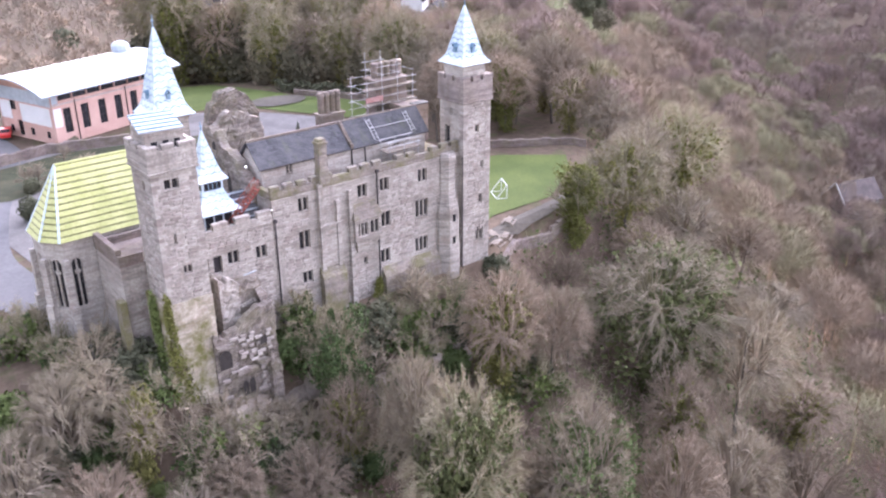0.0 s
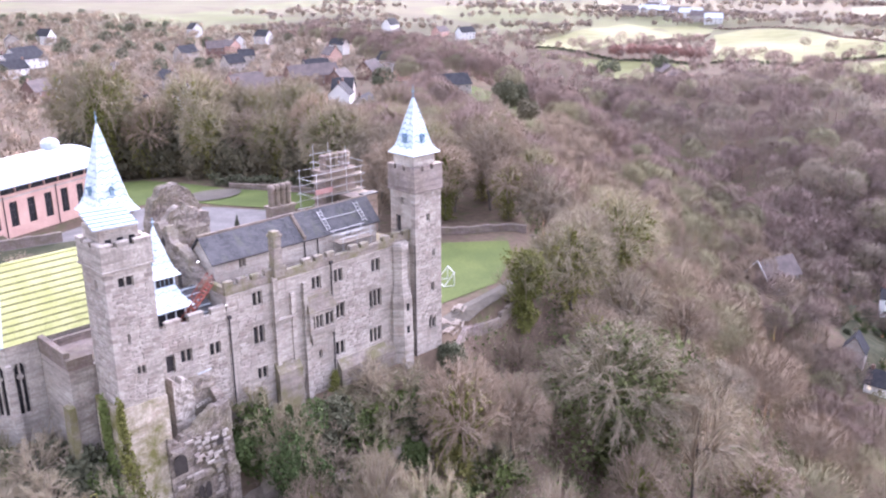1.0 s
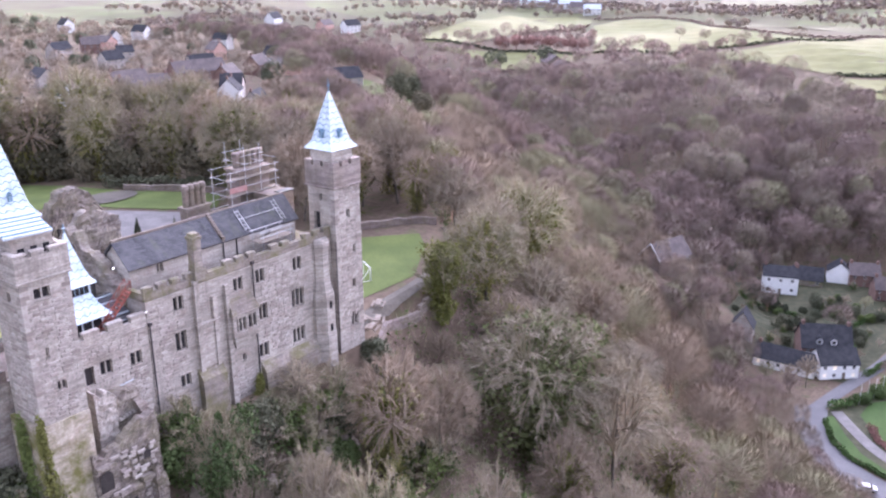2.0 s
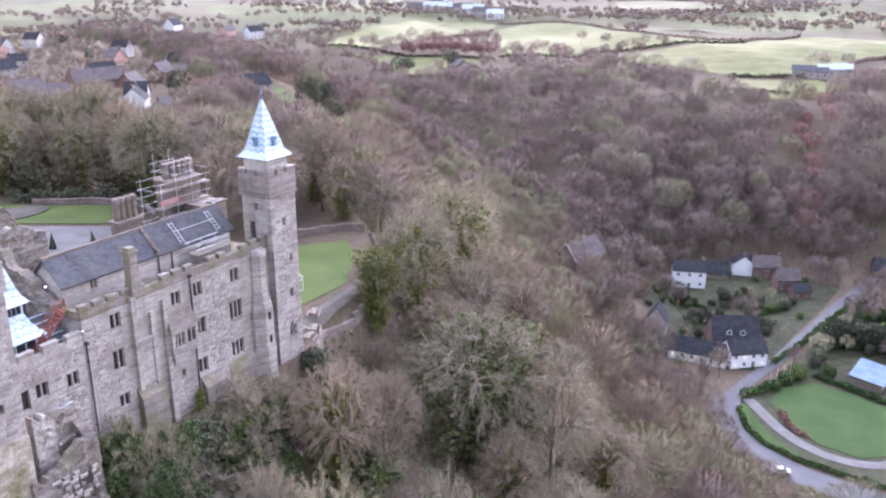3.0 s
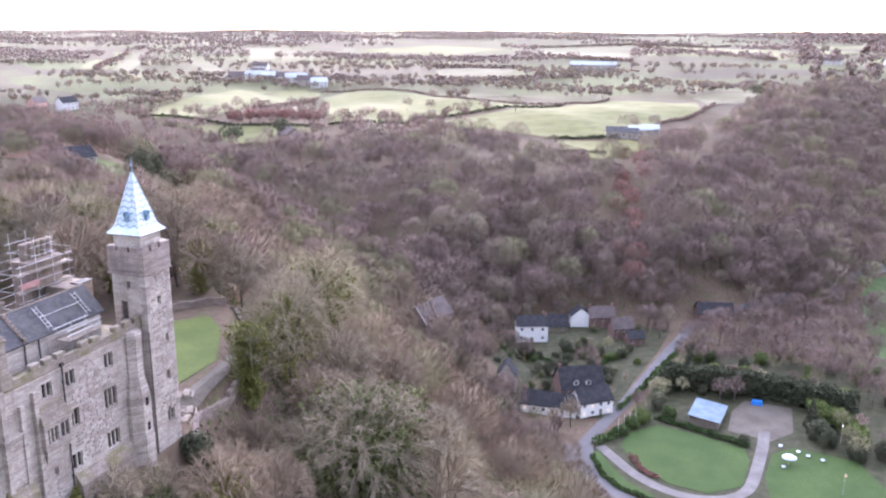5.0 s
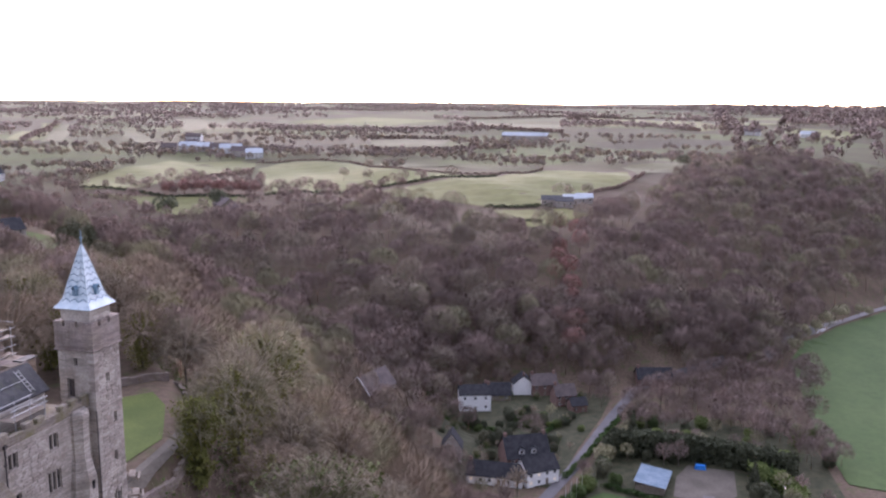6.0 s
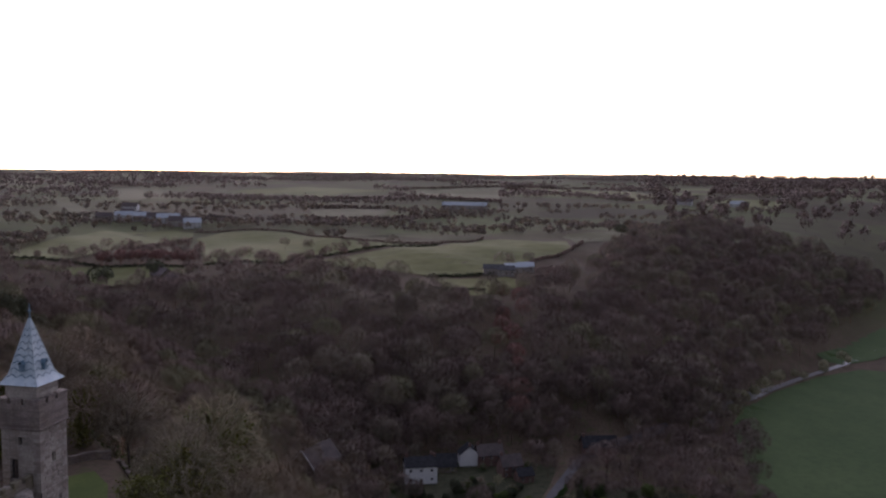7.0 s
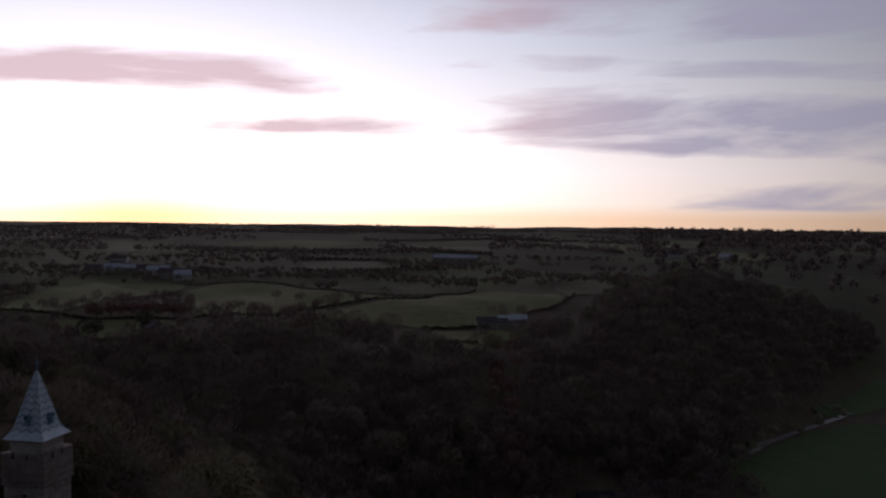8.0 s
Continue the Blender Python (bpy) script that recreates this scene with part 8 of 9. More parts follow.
for k in range(5):
    lx, ly = 195.9, 3.5 - k * 3.4
    l_ = thing("wall_lamp", lx, ly, ground_at(lx, ly) + 2.4, "lit warm lamp on the inn front", "lamp", "inn lamps")
    bm = bmesh.new()
    bmesh.ops.create_icosphere(bm, subdivisions=1, radius=0.15, matrix=Matrix.Translation((lx, ly, ground_at(lx, ly) + 2.4)))
    part("globe", bm, LAMP_WARM, l_)
    bm = bmesh.new()
    tube(bm, (lx, ly, ground_at(lx, ly) + 2.4), (lx + 0.7, ly, ground_at(lx, ly) + 2.6), 0.04)
    part("bracket", bm, IRON, l_)
house(258.6, 17.2, -70, 11.6, 7, 6.6, 2.8, LIMEWASH, HOUSE_SLATE, "white three-bay cottage with dark slate roof", 3, 2, 2, group="valley houses")
house(272, 11.5, -72, 10, 7, 2.6, 3.8, STONE_MOSS, HOUSE_SLATE, "low stone cottage wing under a dark slate roof", 3, 1, 1, group="valley houses")
house(281, 3.0, 18, 6, 8, 4.6, 3.2, LIMEWASH, HOUSE_SLATE, "small white gabled cottage", 2, 2, 1, group="valley houses")
house(283, -4.5, -65, 10, 7, 4.6, 3.4, BRICK_RED, ROOF_TILE, "red-brick cottage with tiled roof", 3, 2, 2, group="valley houses")
house(273, -14, -60, 8, 6.5, 4.4, 3.4, BRICK_RED, ROOF_TILE, "brick cottage with steep tiled gable", 3, 2, 1, group="valley houses")
house(267, -20, -60, 6, 5, 3.0, 2.2, BRICK_RED, HOUSE_SLATE, "low brick outhouse by the lane", 2, 1, 0, group="valley houses")
house(307, -46, -75, 14, 8, 3.0, 3.6, BRICK_RED, HOUSE_SLATE, "long low lodge with dark roof under the wood", 4, 1, 1, group="valley houses")
gh_ = house(209.7, 39.9, -17.5, 14, 9, 4.8, 4.8, STONE_DARK, ROOF_TILE, "stone house with steep brown-tiled roof and white bargeboards", 4, 2, 1, group="valley houses", z=-54)
gm_ = pose(209.7, 39.9, -54, 0, 0, -17.5)
for s in (-1, 1):
    bm = bmesh.new()
    tube(bm, gm_ @ Vector((-7.4, s * 4.9, 4.3)), gm_ @ Vector((-7.4, 0, 9.75)), 0.22, 0.22, 5)
    part("bargeboard", bm, WHITE, gh_, "white bargeboard")
window(gh_, gm_ @ pose(-7, 0, 0, 0, 0, -90), 0.0, 5.2, 1.2, 1.3, 1, frame=WHITE, deep=0.05, sill=False)
window(gh_, gm_ @ pose(-7, 0, 0, 0, 0, -90), 0.0, 2.2, 1.6, 1.3, 1, frame=WHITE, deep=0.05, sill=False)
house(208, 12.5, 12, 6, 6.4, 4.6, 4.6, STONE_PALE, HOUSE_SLATE, "small steep-roofed stone chapel house with a cross", 1, 1, 0, group="valley houses", z=-70, door=False)

shed = thing("shed", 209.5, -49.8, -72, "timber shed with pale blue sheet roof", "shed")
sm = pose(209.5, -49.8, -72, 0, 0, -7)
bm = bmesh.new()
box(bm, -6.4, 6.4, -4.2, 4.2, 0, 2.4, sm)
box(bm, -6.4, 6.4, 3.9, 4.2, 2.4, 3.2, sm)
part("wall", bm, WOOD, shed)
for k in range(12):
    bm = bmesh.new()
    a, b = -6.9 + k * 1.15, -6.9 + (k + 1) * 1.15 + 0.05
    for q in range(4):
        u0, u1 = a + (b - a) * q / 4, a + (b - a) * (q + 1) / 4
        e0, e1 = (0.05, 0.0) if q % 2 else (0.0, 0.05)
        quad(bm, [sm @ Vector(p) for p in ((u0, -4.8, 2.42 + e0), (u1, -4.8, 2.42 + e1), (u1, 4.7, 3.42 + e1), (u0, 4.7, 3.42 + e0))])
    part("roof_sheet", bm, BLUE_ROOF, shed, "pale blue corrugated sheet")
tarp = thing("tarpaulin", 225.5, -63.7, -72, "bright blue tarpaulin heap by the yard", "tarpaulin")
bm = bmesh.new()
box(bm, 224.2, 226.8, -65.6, -61.8, -72.2, -70.6, taper=0.5)
part("cover", bm, plain_mat("blue_tarpaulin", (0.02, 0.16, 0.55), (0.04, 0.22, 0.65), 0.5), tarp)
umb = thing("garden_parasol", 187.3, -72.4, -72, "round white garden parasol on the lawn", "parasol")
bm = bmesh.new()
lathe(bm, (187.3, -72.4), [(2.0, -69.8), (1.9, -69.65), (1.1, -69.2), (0.1, -68.95)], 12)
part("canopy", bm, WHITE_ROOF, umb)
bm = bmesh.new()
tube(bm, (187.3, -72.4, -72), (187.3, -72.4, -69), 0.06)
part("pole", bm, GALV, umb)
for x, y in ((197.3, -70.4), (195.0, -75.0), (193.3, -77.5), (192.0, -81.1), (184.6, -71.0)):
    t_ = thing("garden_table", x, y, -72, "white garden table on the lawn", "table", "garden tables")
    bm = bmesh.new()
    box(bm, x - 0.6, x + 0.6, y - 0.5, y + 0.5, -71.35, -71.28)
    part("top", bm, WHITE_ROOF, t_)
    bm = bmesh.new()
    tube(bm, (x, y, -72.1), (x, y, -71.35), 0.08)
    part("leg", bm, WHITE, t_)
for i in range(4):
    x, y = 189 + i * 3.0, -26.2 - i * 1.2
    fp = thing("flagpole", x, y, ground_at(x, y), "slim white flagpole beside the lane", "flagpole", "flagpoles")
    bm = bmesh.new()
    tube(bm, (x, y, ground_at(x, y)), (x, y, ground_at(x, y) + 6), 0.07, 0.04)
    part("pole", bm, WHITE, fp)


LAMP_SODIUM = lamp_mat("lit_sodium_lamp", (1.0, 0.34, 0.07), 0.5)
for x, y in ((205.5, -86.5), (175.0, -85.0)):
    g = ground_at(x, y)
    sl = thing("street_lamp", x, y, g, "grey street lamp glowing orange at dusk", "lamp", "street lamps")
    bm = bmesh.new()
    tube(bm, (x, y, g), (x, y, g + 6.0), 0.08, 0.05)
    tube(bm, (x, y, g + 6.0), (x - 0.9, y, g + 6.2), 0.04)
    part("pole", bm, GALV, sl)
    bm = bmesh.new()
    box(bm, x - 1.5, x - 0.8, y - 0.16, y + 0.16, g + 6.1, g + 6.25, taper=0.03)
    part("hood", bm, GALV, sl)
    bm = bmesh.new()
    bmesh.ops.create_icosphere(bm, subdivisions=2, radius=0.22, matrix=Matrix.Translation((x - 1.2, y, g + 6.0)))
    part("lamp_bowl", bm, LAMP_SODIUM, sl)


def car(x, y, ang, paint, label):
    z = ground_at(x, y) + 0.2
    c_ = thing("car", x, y, z, label, "car", "cars on the road")
    m = pose(x, y, z, 0, 0, ang)
    bm = bmesh.new()
    prof = [(-2.2, 0.35), (-2.2, 0.85), (-1.9, 0.98), (-1.35, 1.02), (-0.7, 1.45), (0.9, 1.46), (1.75, 1.0), (2.15, 0.9), (2.2, 0.35)]
    for s in (0,):
        L = [bm.verts.new(m @ Vector((px, -0.85, pz))) for px, pz in prof]
        R = [bm.verts.new(m @ Vector((px, 0.85, pz))) for px, pz in prof]
        bm.faces.new(L)
        bm.faces.new(R[::-1])
        for i in range(len(prof)):
            j = (i + 1) % len(prof)
            bm.faces.new((L[j], L[i], R[i], R[j]))
    part("body", bm, paint, c_)
    for s in (-1, 1):
        bm = bmesh.new()
        quad(bm, [m @ Vector(p) for p in ((-1.2, s * 0.862, 1.04), (1.45, s * 0.862, 1.04), (0.85, s * 0.862, 1.38), (-0.65, s * 0.862, 1.38))])
        part("side_window", bm, GLASS, c_)
        for px in (-1.35, 1.35):
            bm = bmesh.new()
            tube(bm, m @ Vector((px, s * 0.72, 0.32)), m @ Vector((px, s * 0.88, 0.32)), 0.32, 0.32, 12)
            part("wheel", bm, TYRE, c_)
    for a, b, za, zb in ((-1.33, -0.72, 1.04, 1.44), (1.72, 0.92, 1.03, 1.45)):
        bm = bmesh.new()
        e = -0.012 if a < 0 else 0.012
        quad(bm, [m @ Vector(p) for p in ((a + e, -0.75, za + 0.02), (a + e, 0.75, za + 0.02), (b + e, 0.72, zb), (b + e, -0.72, zb))])
        part("windscreen", bm, GLASS, c_)
    for s in (-0.6, 0.6):
        bm = bmesh.new()
        box(bm, 2.18, 2.23, s - 0.18, s + 0.18, 0.62, 0.78, m)
        part("headlight", bm, WHITE, c_)


car(147.6, -37.5, 112, CAR_WHITE, "white car on the valley road")
car(146.8, -66.5, 95, CAR_WHITE, "white car further along the valley road")
car(-4.8, 89.5, 70, plain_mat("red_car_paint", (0.5, 0.03, 0.03), (0.6, 0.05, 0.04), 0.35), "red car parked by the hall")

# ---- village on the hill ----
VH = [(144, 441, 20, 26, 9, 5.5, 3.5, WHITE), (150, 455, 20, 18, 9, 6, 4, WHITE), (113, 303, 15, 14, 8, 5, 3.5, WHITE), (108, 272, 10, 9, 8, 5, 4, WHITE), (96, 226, 30, 11, 8, 5, 4, STONE_PALE), (103, 232, -50, 10, 7, 5, 4, STONE_PALE), (131, 213, -12, 17, 7, 5.5, 3, WHITE), (159, 236, -8, 20, 8, 5, 3.6, BRICK_RED), (200, 256, -10, 24, 9, 5, 4.5, BRICK_RED), (207, 262, -10, 12, 9, 6, 5, STONE_PALE), (156, 168, 30, 10, 8, 5, 4, STONE_PALE), (169, 197, 40, 9, 8, 5, 4, WHITE), (176, 204, -50, 8, 8, 5.5, 4, STONE_PALE), (226, 195, -20, 16, 9, 4.5, 4, STONE_PALE), (95, 298, 25, 10, 8, 5, 4, BRICK_RED), (166, 257, 0, 16, 8, 5, 4, BRICK), (222, 404, 10, 12, 8, 5, 4, STONE_PALE), (126, 408, 12, 14, 8, 5, 4, WHITE), (236, 258, 20, 12, 8, 5, 4, BRICK_RED), (455, 480, 0, 14, 9, 5, 4, WHITE), (485, 520, 20, 16, 9, 6, 5, WHITE), (500, 445, -10, 14, 9, 5.5, 4, WHITE), (500, 474, 5, 13, 9, 5, 4, BRICK)]
rv = random.Random(12)
for i in range(44):
    x, y = rv.uniform(120, 470), rv.uniform(235, 560)
    if side_of(x, y, EDGE) > -24 or any(math.hypot(x - v[0], y - v[1]) < 17 for v in VH):
        continue
    VH.append((x, y, rv.choice((0, 90)) + rv.uniform(-25, 25), rv.uniform(8, 15), rv.uniform(7, 9), rv.uniform(4.6, 6), rv.uniform(3, 4.4), rv.choice((WHITE, BRICK_RED, BRICK, STONE_PALE, WHITE))))
NAMES = {WHITE: "white-rendered village house with dark roof", BRICK_RED: "red-brick village house with tiled roof", BRICK: "pale brick village house with tiled roof", STONE_PALE: "pale stone village house with slate roof"}
for i, (x, y, a, w, d, h, rh, m_) in enumerate(VH):
    house(x, y, a, w, d, h, rh, m_, ROOF_TILE if m_ in (BRICK, BRICK_RED) else HOUSE_SLATE, NAMES[m_], max(2, int(w / 3.4)), 2, 1 + i % 2)
for i, (x, y, a, w) in enumerate(((769, 465, 30, 16), (781, 450, 35, 18), (808, 462, 30, 14), (781, 430, 40, 16), (774, 409, 30, 20), (758, 388, 35, 22), (735, 360, 30, 26), (724, 345, 40, 16), (892, 509, 20, 18), (1110, 152, 10, 60), (1270, -139, 0, 24), (1263, -212, 10, 20), (1343, -128, 20, 20), (419, 207, -30, 14), (409, 194, -20, 12))):
    house(x, y, a - 100, w, 10, 5.5, 4, STONE_MOSS if i > 12 else WHITE if i % 3 else STONE_PALE, ROOF_TILE if i % 2 == 0 or i > 12 else WHITE_ROOF, "distant pale house beyond the fields", 4, 2, 1, group="distant houses")
for i, (x, y, a, w, m_) in enumerate(((475, 22, -80, 12, SLATE), (472, 14, -80, 10, SLATE), (484, 10, -60, 14, WHITE_ROOF), (494, 5, -75, 10, WHITE_ROOF))):
    house(x, y, a, w, 7, 3.4, 2.2, STONE_PALE, m_, "low farm building with sheet roof in the fields", 3, 1, 0, name="barn", group="farm buildings", category="barn")
# evergreens and hedge behind the courtyard, village trees
for i in range(40):
    f = (i // 2) / 19
    plant(rw.choice(["oliveback", "oliveback", "oliveback", "m3", "n2", "n6", "n0"]), 38 + 46 * f + rw.uniform(-2, 2), 122 - 20 * f + (i % 2) * 8 + rw.uniform(-2, 4), None, rw.uniform(0.95, 1.5), rw.uniform(0, 360), 0, rw.uniform(1.0, 1.35))
for i in range(26):
    x, y = rw.uniform(-24, 4), rw.uniform(46, 72)
    if abs(side_of(x, y, [(-20, 20), (-24, 34), (-18, 55), (-8, 78), (-12, 110)])) > 4.5:
        plant(rw.choice(["s0", "s1", "s0", "holly", "ivy_bush"]), x, y, None, rw.uniform(0.5, 0.85), rw.uniform(0, 360))
for x, y, s in ((36, 122, 0.7), (30, 130, 0.9), (2, 76, 0.25), (6, 110, 0.8), (-4, 120, 0.9), (-16, 116, 0.8), (150, 150, 1.0), (158, 146, 1.0), (196, 128, 1.0), (210, 150, 1.1), (218, 158, 1.1), (224, 154, 1.0)):
    plant(rw.choice(["conifer_round", "oliveback"]), x, y, None, s, rw.uniform(0, 360))
for i, f in enumerate(np.linspace(0, 1, 9)):
    plant(("oliveback", "n2", "oliveback", "n6")[i % 4], 53 + 15 * f + rw.uniform(-1, 1), 101 - 27 * f + rw.uniform(-1, 2), None, rw.uniform(0.85, 1.15), rw.uniform(0, 360), 0, rw.uniform(0.95, 1.25))
hedge([(48.5, 90), (50.5, 84.5), (57, 73), (60, 66)], 2.4, 1.8, EVERGREEN, "dark hedge behind the castle turf", 90, 0.4, 33)
for x, y in ((33.5, 57.0), (37.5, 52.5)):
    plant("conifer", x, y, None, 0.24, x * 40)
mound = drape("gravel_bed", [(42.8 + 6 * math.cos(a), 80 + 4.2 * math.sin(a)) for a in np.linspace(0, 2 * math.pi, 14, endpoint=False)], YARD, "round brown earth bed in the turf", "bed", 0.3, 2.0)
FIELDS = [
    ("A", FIELD, [(486, 369), (545, 384), (674, 405), (711, 336), (644, 304), (530, 301), (508, 301), (483, 311), (468, 341)]),
    ("B", FIELD, [(456, 332), (462, 272), (457, 204), (428, 204), (412, 240), (441, 283)]),
    ("C", FIELD, [(644, 300), (685, 297), (675, 228), (606, 154), (577, 77), (548, 144), (490, 180), (476, 210)]),
    ("D", FIELD, [(467, 170), (534, 131), (570, 75), (628, 52), (640, -11), (576, -19), (516, 5), (474, 21), (467, 60), (481, 100), (493, 149)]),
    ("E", FIELD, [(460, 55), (465, 13), (454, -5), (442, 10), (422, 19), (421, 37)]),
    ("F", FIELD_PALE, [(701, -2), (725, -56), (662, -54), (621, -20)]),
    ("G", FIELD_PALE, [(700, 238), (641, 54), (623, 56), (652, 179)]),
    ("H", FIELD, [(1308, 1081), (1326, 1035), (834, 687), (845, 736)]),
    ("I", FIELD_PALE, [(1134, 798), (1020, 667), (803, 486), (793, 501)]),
    ("J", FIELD_PALE, [(974, 319), (1089, 246), (861, 198), (811, 251)]),
    ("K", FIELD_PALE, [(1803, 398), (1943, 213), (1236, 125), (1367, 291)]),
    ("L", FIELD, [(1921, 198), (2191, 40), (1480, -116), (1337, -71), (1541, 60), (1459, 147)]),
    ("M", FIELD_PALE, [(1300, 1015), (1311, 988), (866, 673), (808, 657)]),
    ("N", FIELD, [(2167, -155), (2182, -281), (1531, -199), (1511, -127)]),
    ("O", FIELD_PALE, [(1568, 969), (1740, 827), (1597, 658), (1107, 650)]),
    ("P", FIELD, [(1649, 757), (1747, 607), (1701, 408), (1420, 497), (1441, 635)]),
    ("Q", FIELD, [(1457, -209), (1365, -292), (1233, -257), (1299, -179)]),
]
PASTURES = [q[2] for q in FIELDS]
tv = scatter(-40, 640, 110, 820, 10.5, lambda x, y: side_of(x, y, EDGE) < -36 and y > 128 - x * 0.1 and not any(math.hypot(x - v[0], y - v[1]) < 13.5 or math.hypot(x - v[0] + 7, y - v[1] + 11) < 8 for v in VH) and side_of(x, y, FIELD_LINE) > -400 and not any(in_poly(x, y, q) for q in PASTURES))
kind = rng.random(len(tv))
woods("village_trees", "leafless garden trees among the village houses", tv[kind < 0.5], TWIG_BROWN, 190, rng, 0.18, 1.9, 5.5, 10.5, 0.6)
woods("village_trees", "leafless grey trees among the village houses", tv[(kind >= 0.5) & (kind < 0.93)], TWIG_GREY, 190, rng, 0.18, 1.9, 5.5, 10.5, 0.6)
woods("village_evergreens", "dark evergreen trees among the village houses", tv[kind >= 0.93], EVERGREEN, 300, rng, 0.6, 1.1, 7, 13)

# ---- fields to the horizon ----
for key, m_, outline in FIELDS:
    drape("field", outline, m_, "green winter pasture between hedges" if m_ is FIELD else "pale stubble field between hedges", "field", 0.5, 14.0 if outline[0][0] < 800 else 40.0)
HROWS = [[(475, 360), (473, 304), (462, 272), (462, 207)], [(530, 301), (644, 304)], [(476, 210), (490, 180), (548, 144), (573, 76)], [(693, 327), (686, 232), (606, 154), (585, 78), (632, 53)], [(467, 60), (472, 20)], [(474, 21), (516, 5), (576, -19), (632, -24)], [(428, 48), (434, 21)], [(412, 240), (423, 202)]]
for i, ln in enumerate(HROWS):
    hedge(ln, 1.8, 1.8, TWIG_PURPLE if i % 2 else EVERGREEN, "dark field hedge along the pasture", 14, 0.9, i + 20, "hedgerow", "stuff")
for i, ln in enumerate(([(833, 701), (1326, 1047)], [(1447, 660), (1352, 316)], [(1846, 421), (1967, 216), (2200, 27)], [(800, 258), (894, 132)], [(1230, 120), (1380, 300)], [(1340, -70), (1900, 200)], [(1000, 330), (1100, 240)])):
    hedge(ln, 4.5, 5, TWIG_PURPLE, "dark distant hedge line", 5, 2.6, i + 40, "hedgerow", "stuff")


woods("field_copse", "russet-brown leafless copse among the fields", spots_of([(470, 274), (469, 262), (467, 250), (468, 238), (473, 230), (477, 220)], 4, 5), TWIG_RED, 230, rng, 0.3, 1.8, 8, 12)
woods("field_trees", "lone leafless trees on the field hedges", spots_of([(522, 200), (565, 190), (500, 148), (560, 170), (537, 100), (486, 19), (508, 4), (466, 340), (481, 314), (478, 300), (609, 186), (472, 196), (492, 14)]), TWIG_GREY, 220, rng, 0.3, 2.0, 9, 13)
woods("field_evergreens", "dark round trees by the field house", spots_of([(411, 246), (423, 213), (649, -63), (662, -52), (414, 240), (425, 216)]), EVERGREEN, 320, rng, 0.8, 1.4, 12, 15)
fl_ = scatter(325, 720, -70, 470, 10.5, lambda x, y: -150 < side_of(x, y, FIELD_LINE) < 1 and y > 120 and side_of(x, y, EDGE) > -38 and not any(in_poly(x, y, q) for q in PASTURES) and rng.random() < 0.8)
woods("field_edge_woods", "leafless brown trees along the edge of the pastures", fl_, TWIG_PURPLE, 260, rng, 0.19, 2.0, 7, 12, 0.6)
belts = []
for _ in range(330):
    r_, a_ = 640 + 2660 * rng.random() ** 1.5, rng.uniform(-0.35, 0.95)
    cx_, cy_ = r_ * math.cos(a_), r_ * math.sin(a_)
    ln_, aw = rng.uniform(60, 190) * (r_ / 900), a_ + math.pi / 2 + rng.uniform(-0.35, 0.35)
    for k in range(int(ln_ / 6)):
        q = rng.uniform(-0.5, 0.5) * ln_
        belts.append((cx_ + q * math.cos(aw) + rng.normal() * 2.5 * (r_ / 900), cy_ + q * math.sin(aw) + rng.normal() * 2.5 * (r_ / 900)))
belts = [b for b in belts if not any(in_poly(b[0], b[1], q) for q in PASTURES) and side_of(b[0], b[1], FIELD_LINE) < -8]
kb = np.array(belts)
kb = np.stack([kb[:, 0], kb[:, 1], height(kb[:, 0], kb[:, 1])], -1)
nearer = np.hypot(kb[:, 0], kb[:, 1]) < 1250
# haze on these belts comes from the paler twig colour
woods("distant_woods", "distant purple-brown tree belts across the plain, coloured pale for haze", kb[nearer][::2], TWIG_HAZE, 80, rng, 0.5, 2.2, 5, 9.5, 0.5)
woods("distant_woods", "distant grey-brown tree belts across the plain", kb[nearer][1::2], TWIG_BROWN, 80, rng, 0.5, 2.2, 5, 9, 0.5)
woods("distant_woods", "distant purple-brown hedgerow trees towards the horizon, coloured pale for haze", kb[~nearer], TWIG_HAZE, 22, rng, 1.7, 3.6, 8, 15)
hr_ = scatter(900, 3300, -900, -60, 40.0, lambda x, y: y < -60 - 0.02 * x and not any(in_poly(x, y, fl[2]) for fl in FIELDS) and rng.random() < 0.7)
woods("distant_woods", "distant dark woodland along the skyline", hr_, TWIG_PURPLE, 40, rng, 2.4, 6.0, 12, 20)

# ---- single stones that stand proud of the walls ----


def block_mat():
    k = Mat("proud_sandstone_block", 0.95, spec=0.15)
    c = k.mix(k.each(), (0.235, 0.207, 0.182), (0.475, 0.438, 0.394))
    fine = k.noise(4.0, 5, 0.7)
    c = k.mix(k.ramp(fine, [(0.36, 0.5), (0.6, 0.0)]), c, (0.20, 0.165, 0.15))
    c = k.mix(k.ramp(k.noise(0.7, 4), [(0.52, 0.0), (0.68, 0.5)]), c, (0.36, 0.29, 0.27))
    k.color(c)
    return k.bump(fine, 0.6, 0.05).m


BLOCK = block_mat()


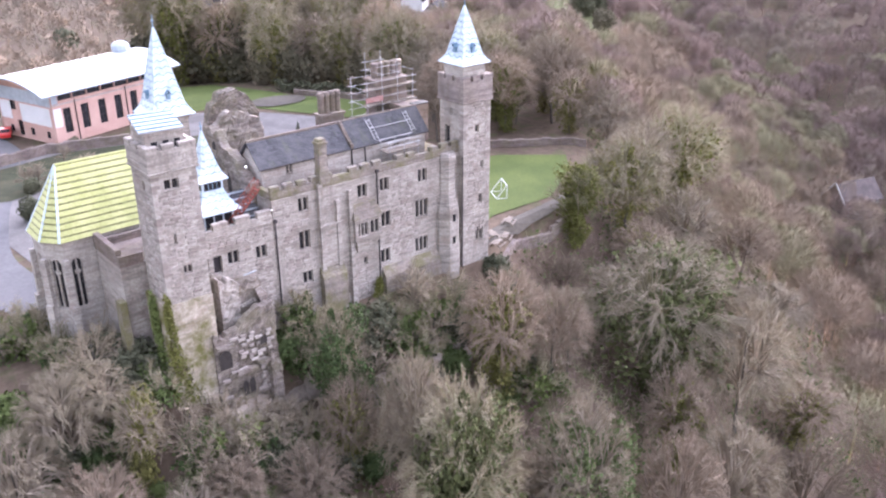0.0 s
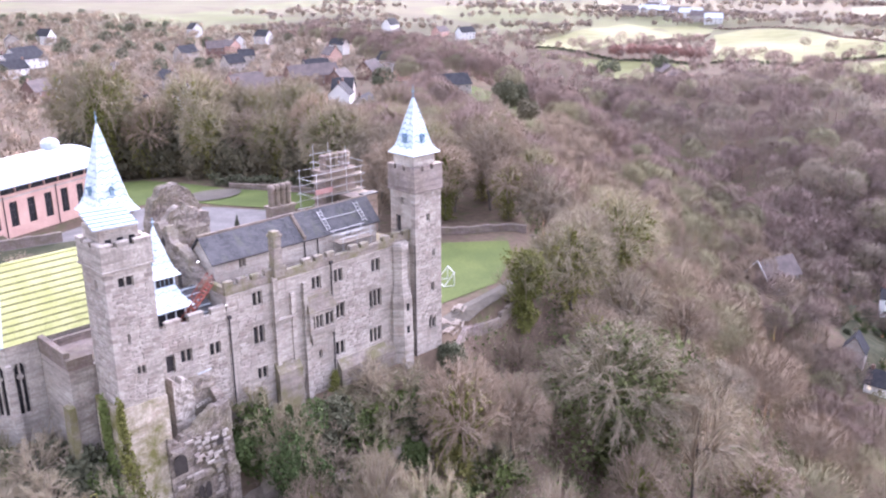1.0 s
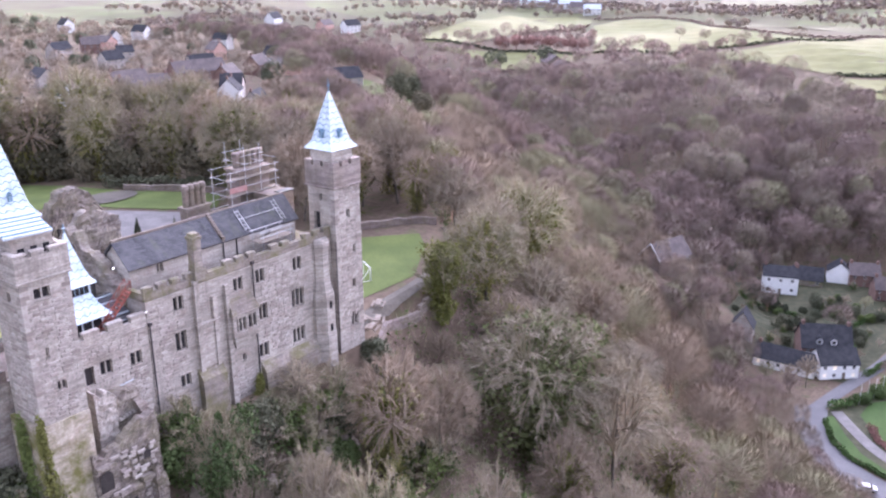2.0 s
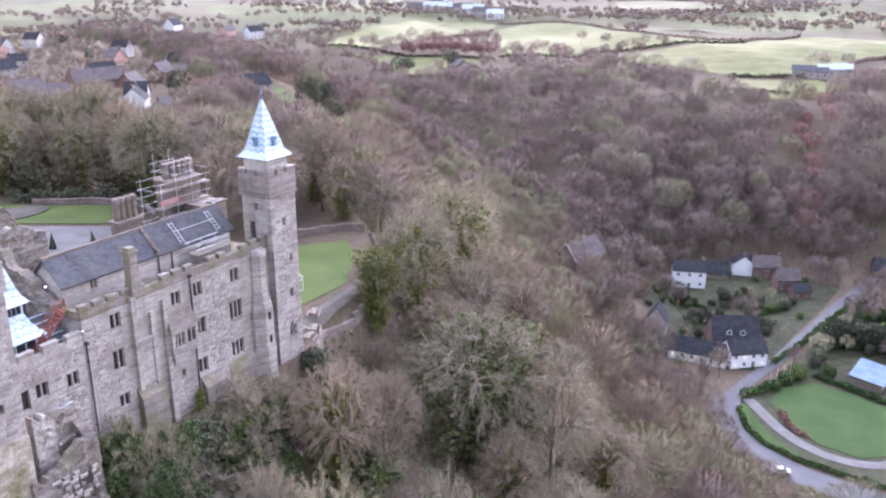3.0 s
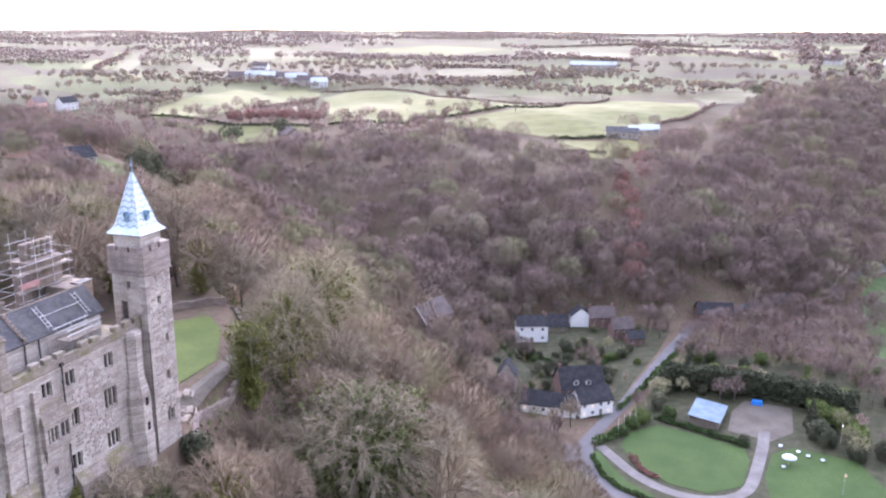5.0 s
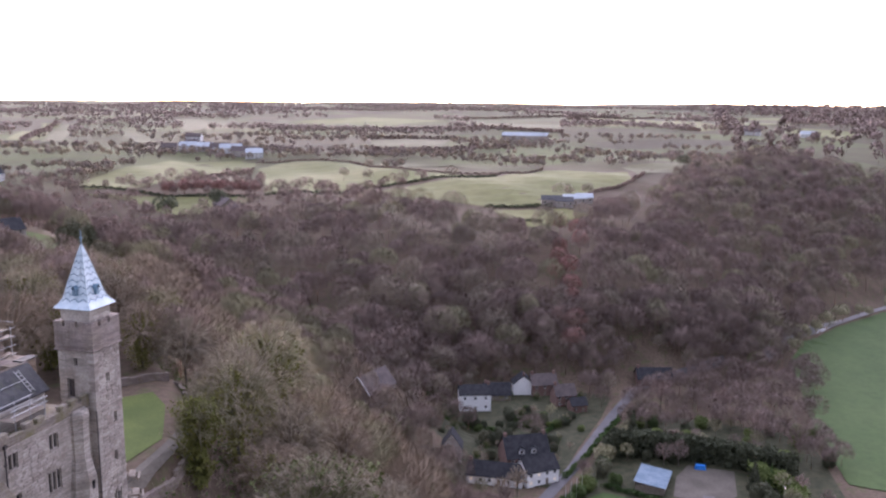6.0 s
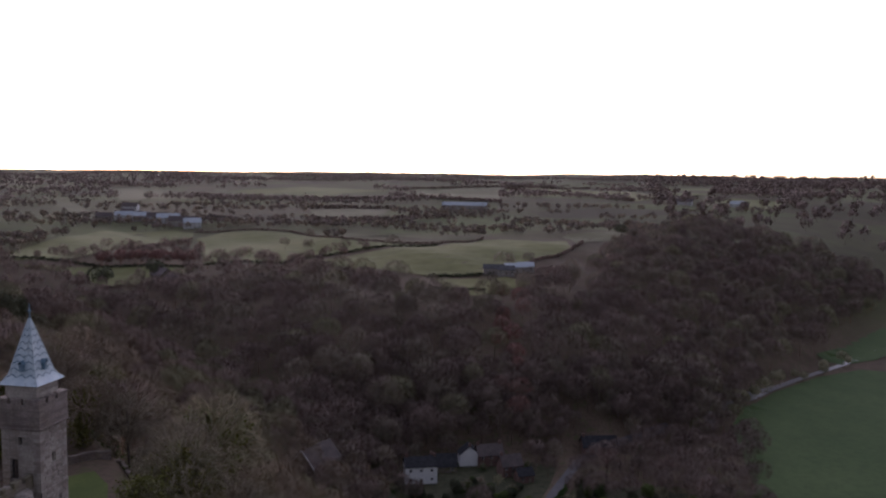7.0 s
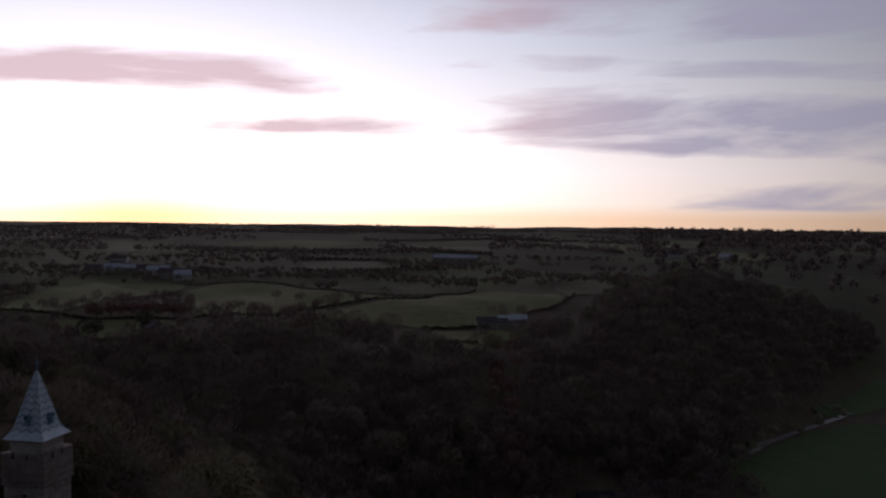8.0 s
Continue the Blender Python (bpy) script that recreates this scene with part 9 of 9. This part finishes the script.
def block_mesh(w, h, d):
    """A squared stone with worn arrises, its face towards -y."""
    bm = bmesh.new()
    e = 0.035
    back = [bm.verts.new(p) for p in ((-w / 2, 0.12, -h / 2), (w / 2, 0.12, -h / 2), (w / 2, 0.12, h / 2), (-w / 2, 0.12, h / 2))]
    rim = [bm.verts.new(p) for p in ((-w / 2, -d + e, -h / 2), (w / 2, -d + e, -h / 2), (w / 2, -d + e, h / 2), (-w / 2, -d + e, h / 2))]
    face = [bm.verts.new(p) for p in ((-w / 2 + e, -d, -h / 2 + e), (w / 2 - e, -d, -h / 2 + e * 1.3), (w / 2 - e * 1.2, -d, h / 2 - e), (-w / 2 + e, -d, h / 2 - e))]
    bm.faces.new(face)
    for i in range(4):
        j = (i + 1) % 4
        bm.faces.new((back[i], back[j], rim[j], rim[i]))
        bm.faces.new((rim[i], rim[j], face[j], face[i]))
    me = bpy.data.meshes.new("stone")
    bm.to_mesh(me)
    bm.free()
    me.materials.append(BLOCK)
    return me


BLOCKS = [block_mesh(w, h, d) for w, h, d in ((0.58, 0.28, 0.05), (0.42, 0.28, 0.04), (0.74, 0.28, 0.06), (0.5, 0.28, 0.045), (0.9, 0.28, 0.05))]


def stud(owner, m, u0, u1, v0, v1, n, openings, seed):
    """Sets single stones into the courses of a wall, clear of its openings."""
    r = random.Random(seed)
    done = set()
    tries = 0
    while len(done) < n and tries < n * 20:
        tries += 1
        row, col = r.randrange(int((v1 - v0) / 0.31)), r.randrange(int((u1 - u0) / 0.95))
        if (row, col) in done:
            continue
        u, v = u0 + 0.5 + col * 0.95 + (row % 3) * 0.16 - 0.16, v0 + 0.155 + row * 0.31
        if u > u1 - 0.46 or u < u0 + 0.46 or any(a - 0.7 < u < b + 0.7 and c - 0.4 < v < d + 0.45 for a, b, c, d in openings):
            continue
        done.add((row, col))
        ob = new("stone", r.choice(BLOCKS))
        ob.parent = owner
        ob.matrix_parent_inverse = world_of(owner).inverted()
        ob.matrix_basis = m @ pose(u, 0, v)


def quoins(owner, x, y, z0, z1, sx, sy):
    """Long and short corner stones up an angle of a tower."""
    n = int((z1 - z0) / 0.36)
    for i in range(n):
        a, b = (0.72, 0.42) if i % 2 else (0.42, 0.72)
        bm = bmesh.new()
        z = z0 + i * 0.36
        box(bm, min(x, x + sx * a), max(x, x + sx * a), min(y, y + sy * b), max(y, y + sy * b), z + 0.01, z + 0.345)
        bmesh.ops.translate(bm, vec=(-sx * 0.03, -sy * 0.03, 0), verts=bm.verts)
        part("quoin", bm, BLOCK, owner)


F_OPEN = [hole(*w[:4]) for w in WIN] + [(1.5, 4.5, 4.5, 14.5), (5.0, 9.3, 5.4, 11.4), (5.1, 5.9, -9, 13), (9.2, 17.3, -9, 3.2), (1.4, 4.5, -9, 5.5), (16.6, 20.4, -9, 14.2), (8.9, 9.25, 0, 14.3), (-3.4, -3.1, -2, 12)]
stud(main, F0, -3.3, 16.8, -1.0, 13.5, 290, F_OPEN, 1)
stud(wing, F0, -12.3, -3.5, 3.0, 11.5, 110, [hole(*w[:4]) for w in WW] + [(-10.0, -9.0, 8.0, 10.0), (-12.3, -7.0, 3.0, 7.5)], 2)
stud(near_tower, facing("front", -4.3), -16.0, -12.8, 8.8, 20.4, 70, [hole(*w) for w in ((-14.7, 19.45, 1.3, 0.95), (-14.25, 11.55, 0.75, 0.85), (-15.0, 14.6, 0.25, 0.9))], 3)
stud(near_tower, facing("west", -16.4), 0.7, 3.9, 8.8, 20.4, 70, [hole(2.6, 19.2, 0.5, 0.8)], 4)
stud(far_tower, facing("front", -0.85), 20.9, 23.9, 4.0, 20.0, 80, [hole(*w) for w in ((22.4, 16.3, 0.55, 0.9), (23.2, 12.0, 0.45, 0.95), (23.0, 7.9, 0.5, 1.1))], 5)
quoins(near_tower, -16.4, -4.3, 8.8, 20.4, 1, 1)
quoins(near_tower, -12.4, -4.3, 12.6, 20.4, -1, 1)
quoins(far_tower, 20.4, -0.85, 14.6, 20.2, 1, 1)
quoins(far_tower, 24.35, -0.85, -2.0, 20.2, -1, 1)
stud(fore, facing("front", -5.12), -12.8, -7.0, -2.6, 4.0, 46, [(-13.0, -11.5, 0.8, 3.2), (-11.0, -9.4, -2.7, -0.6)], 6)
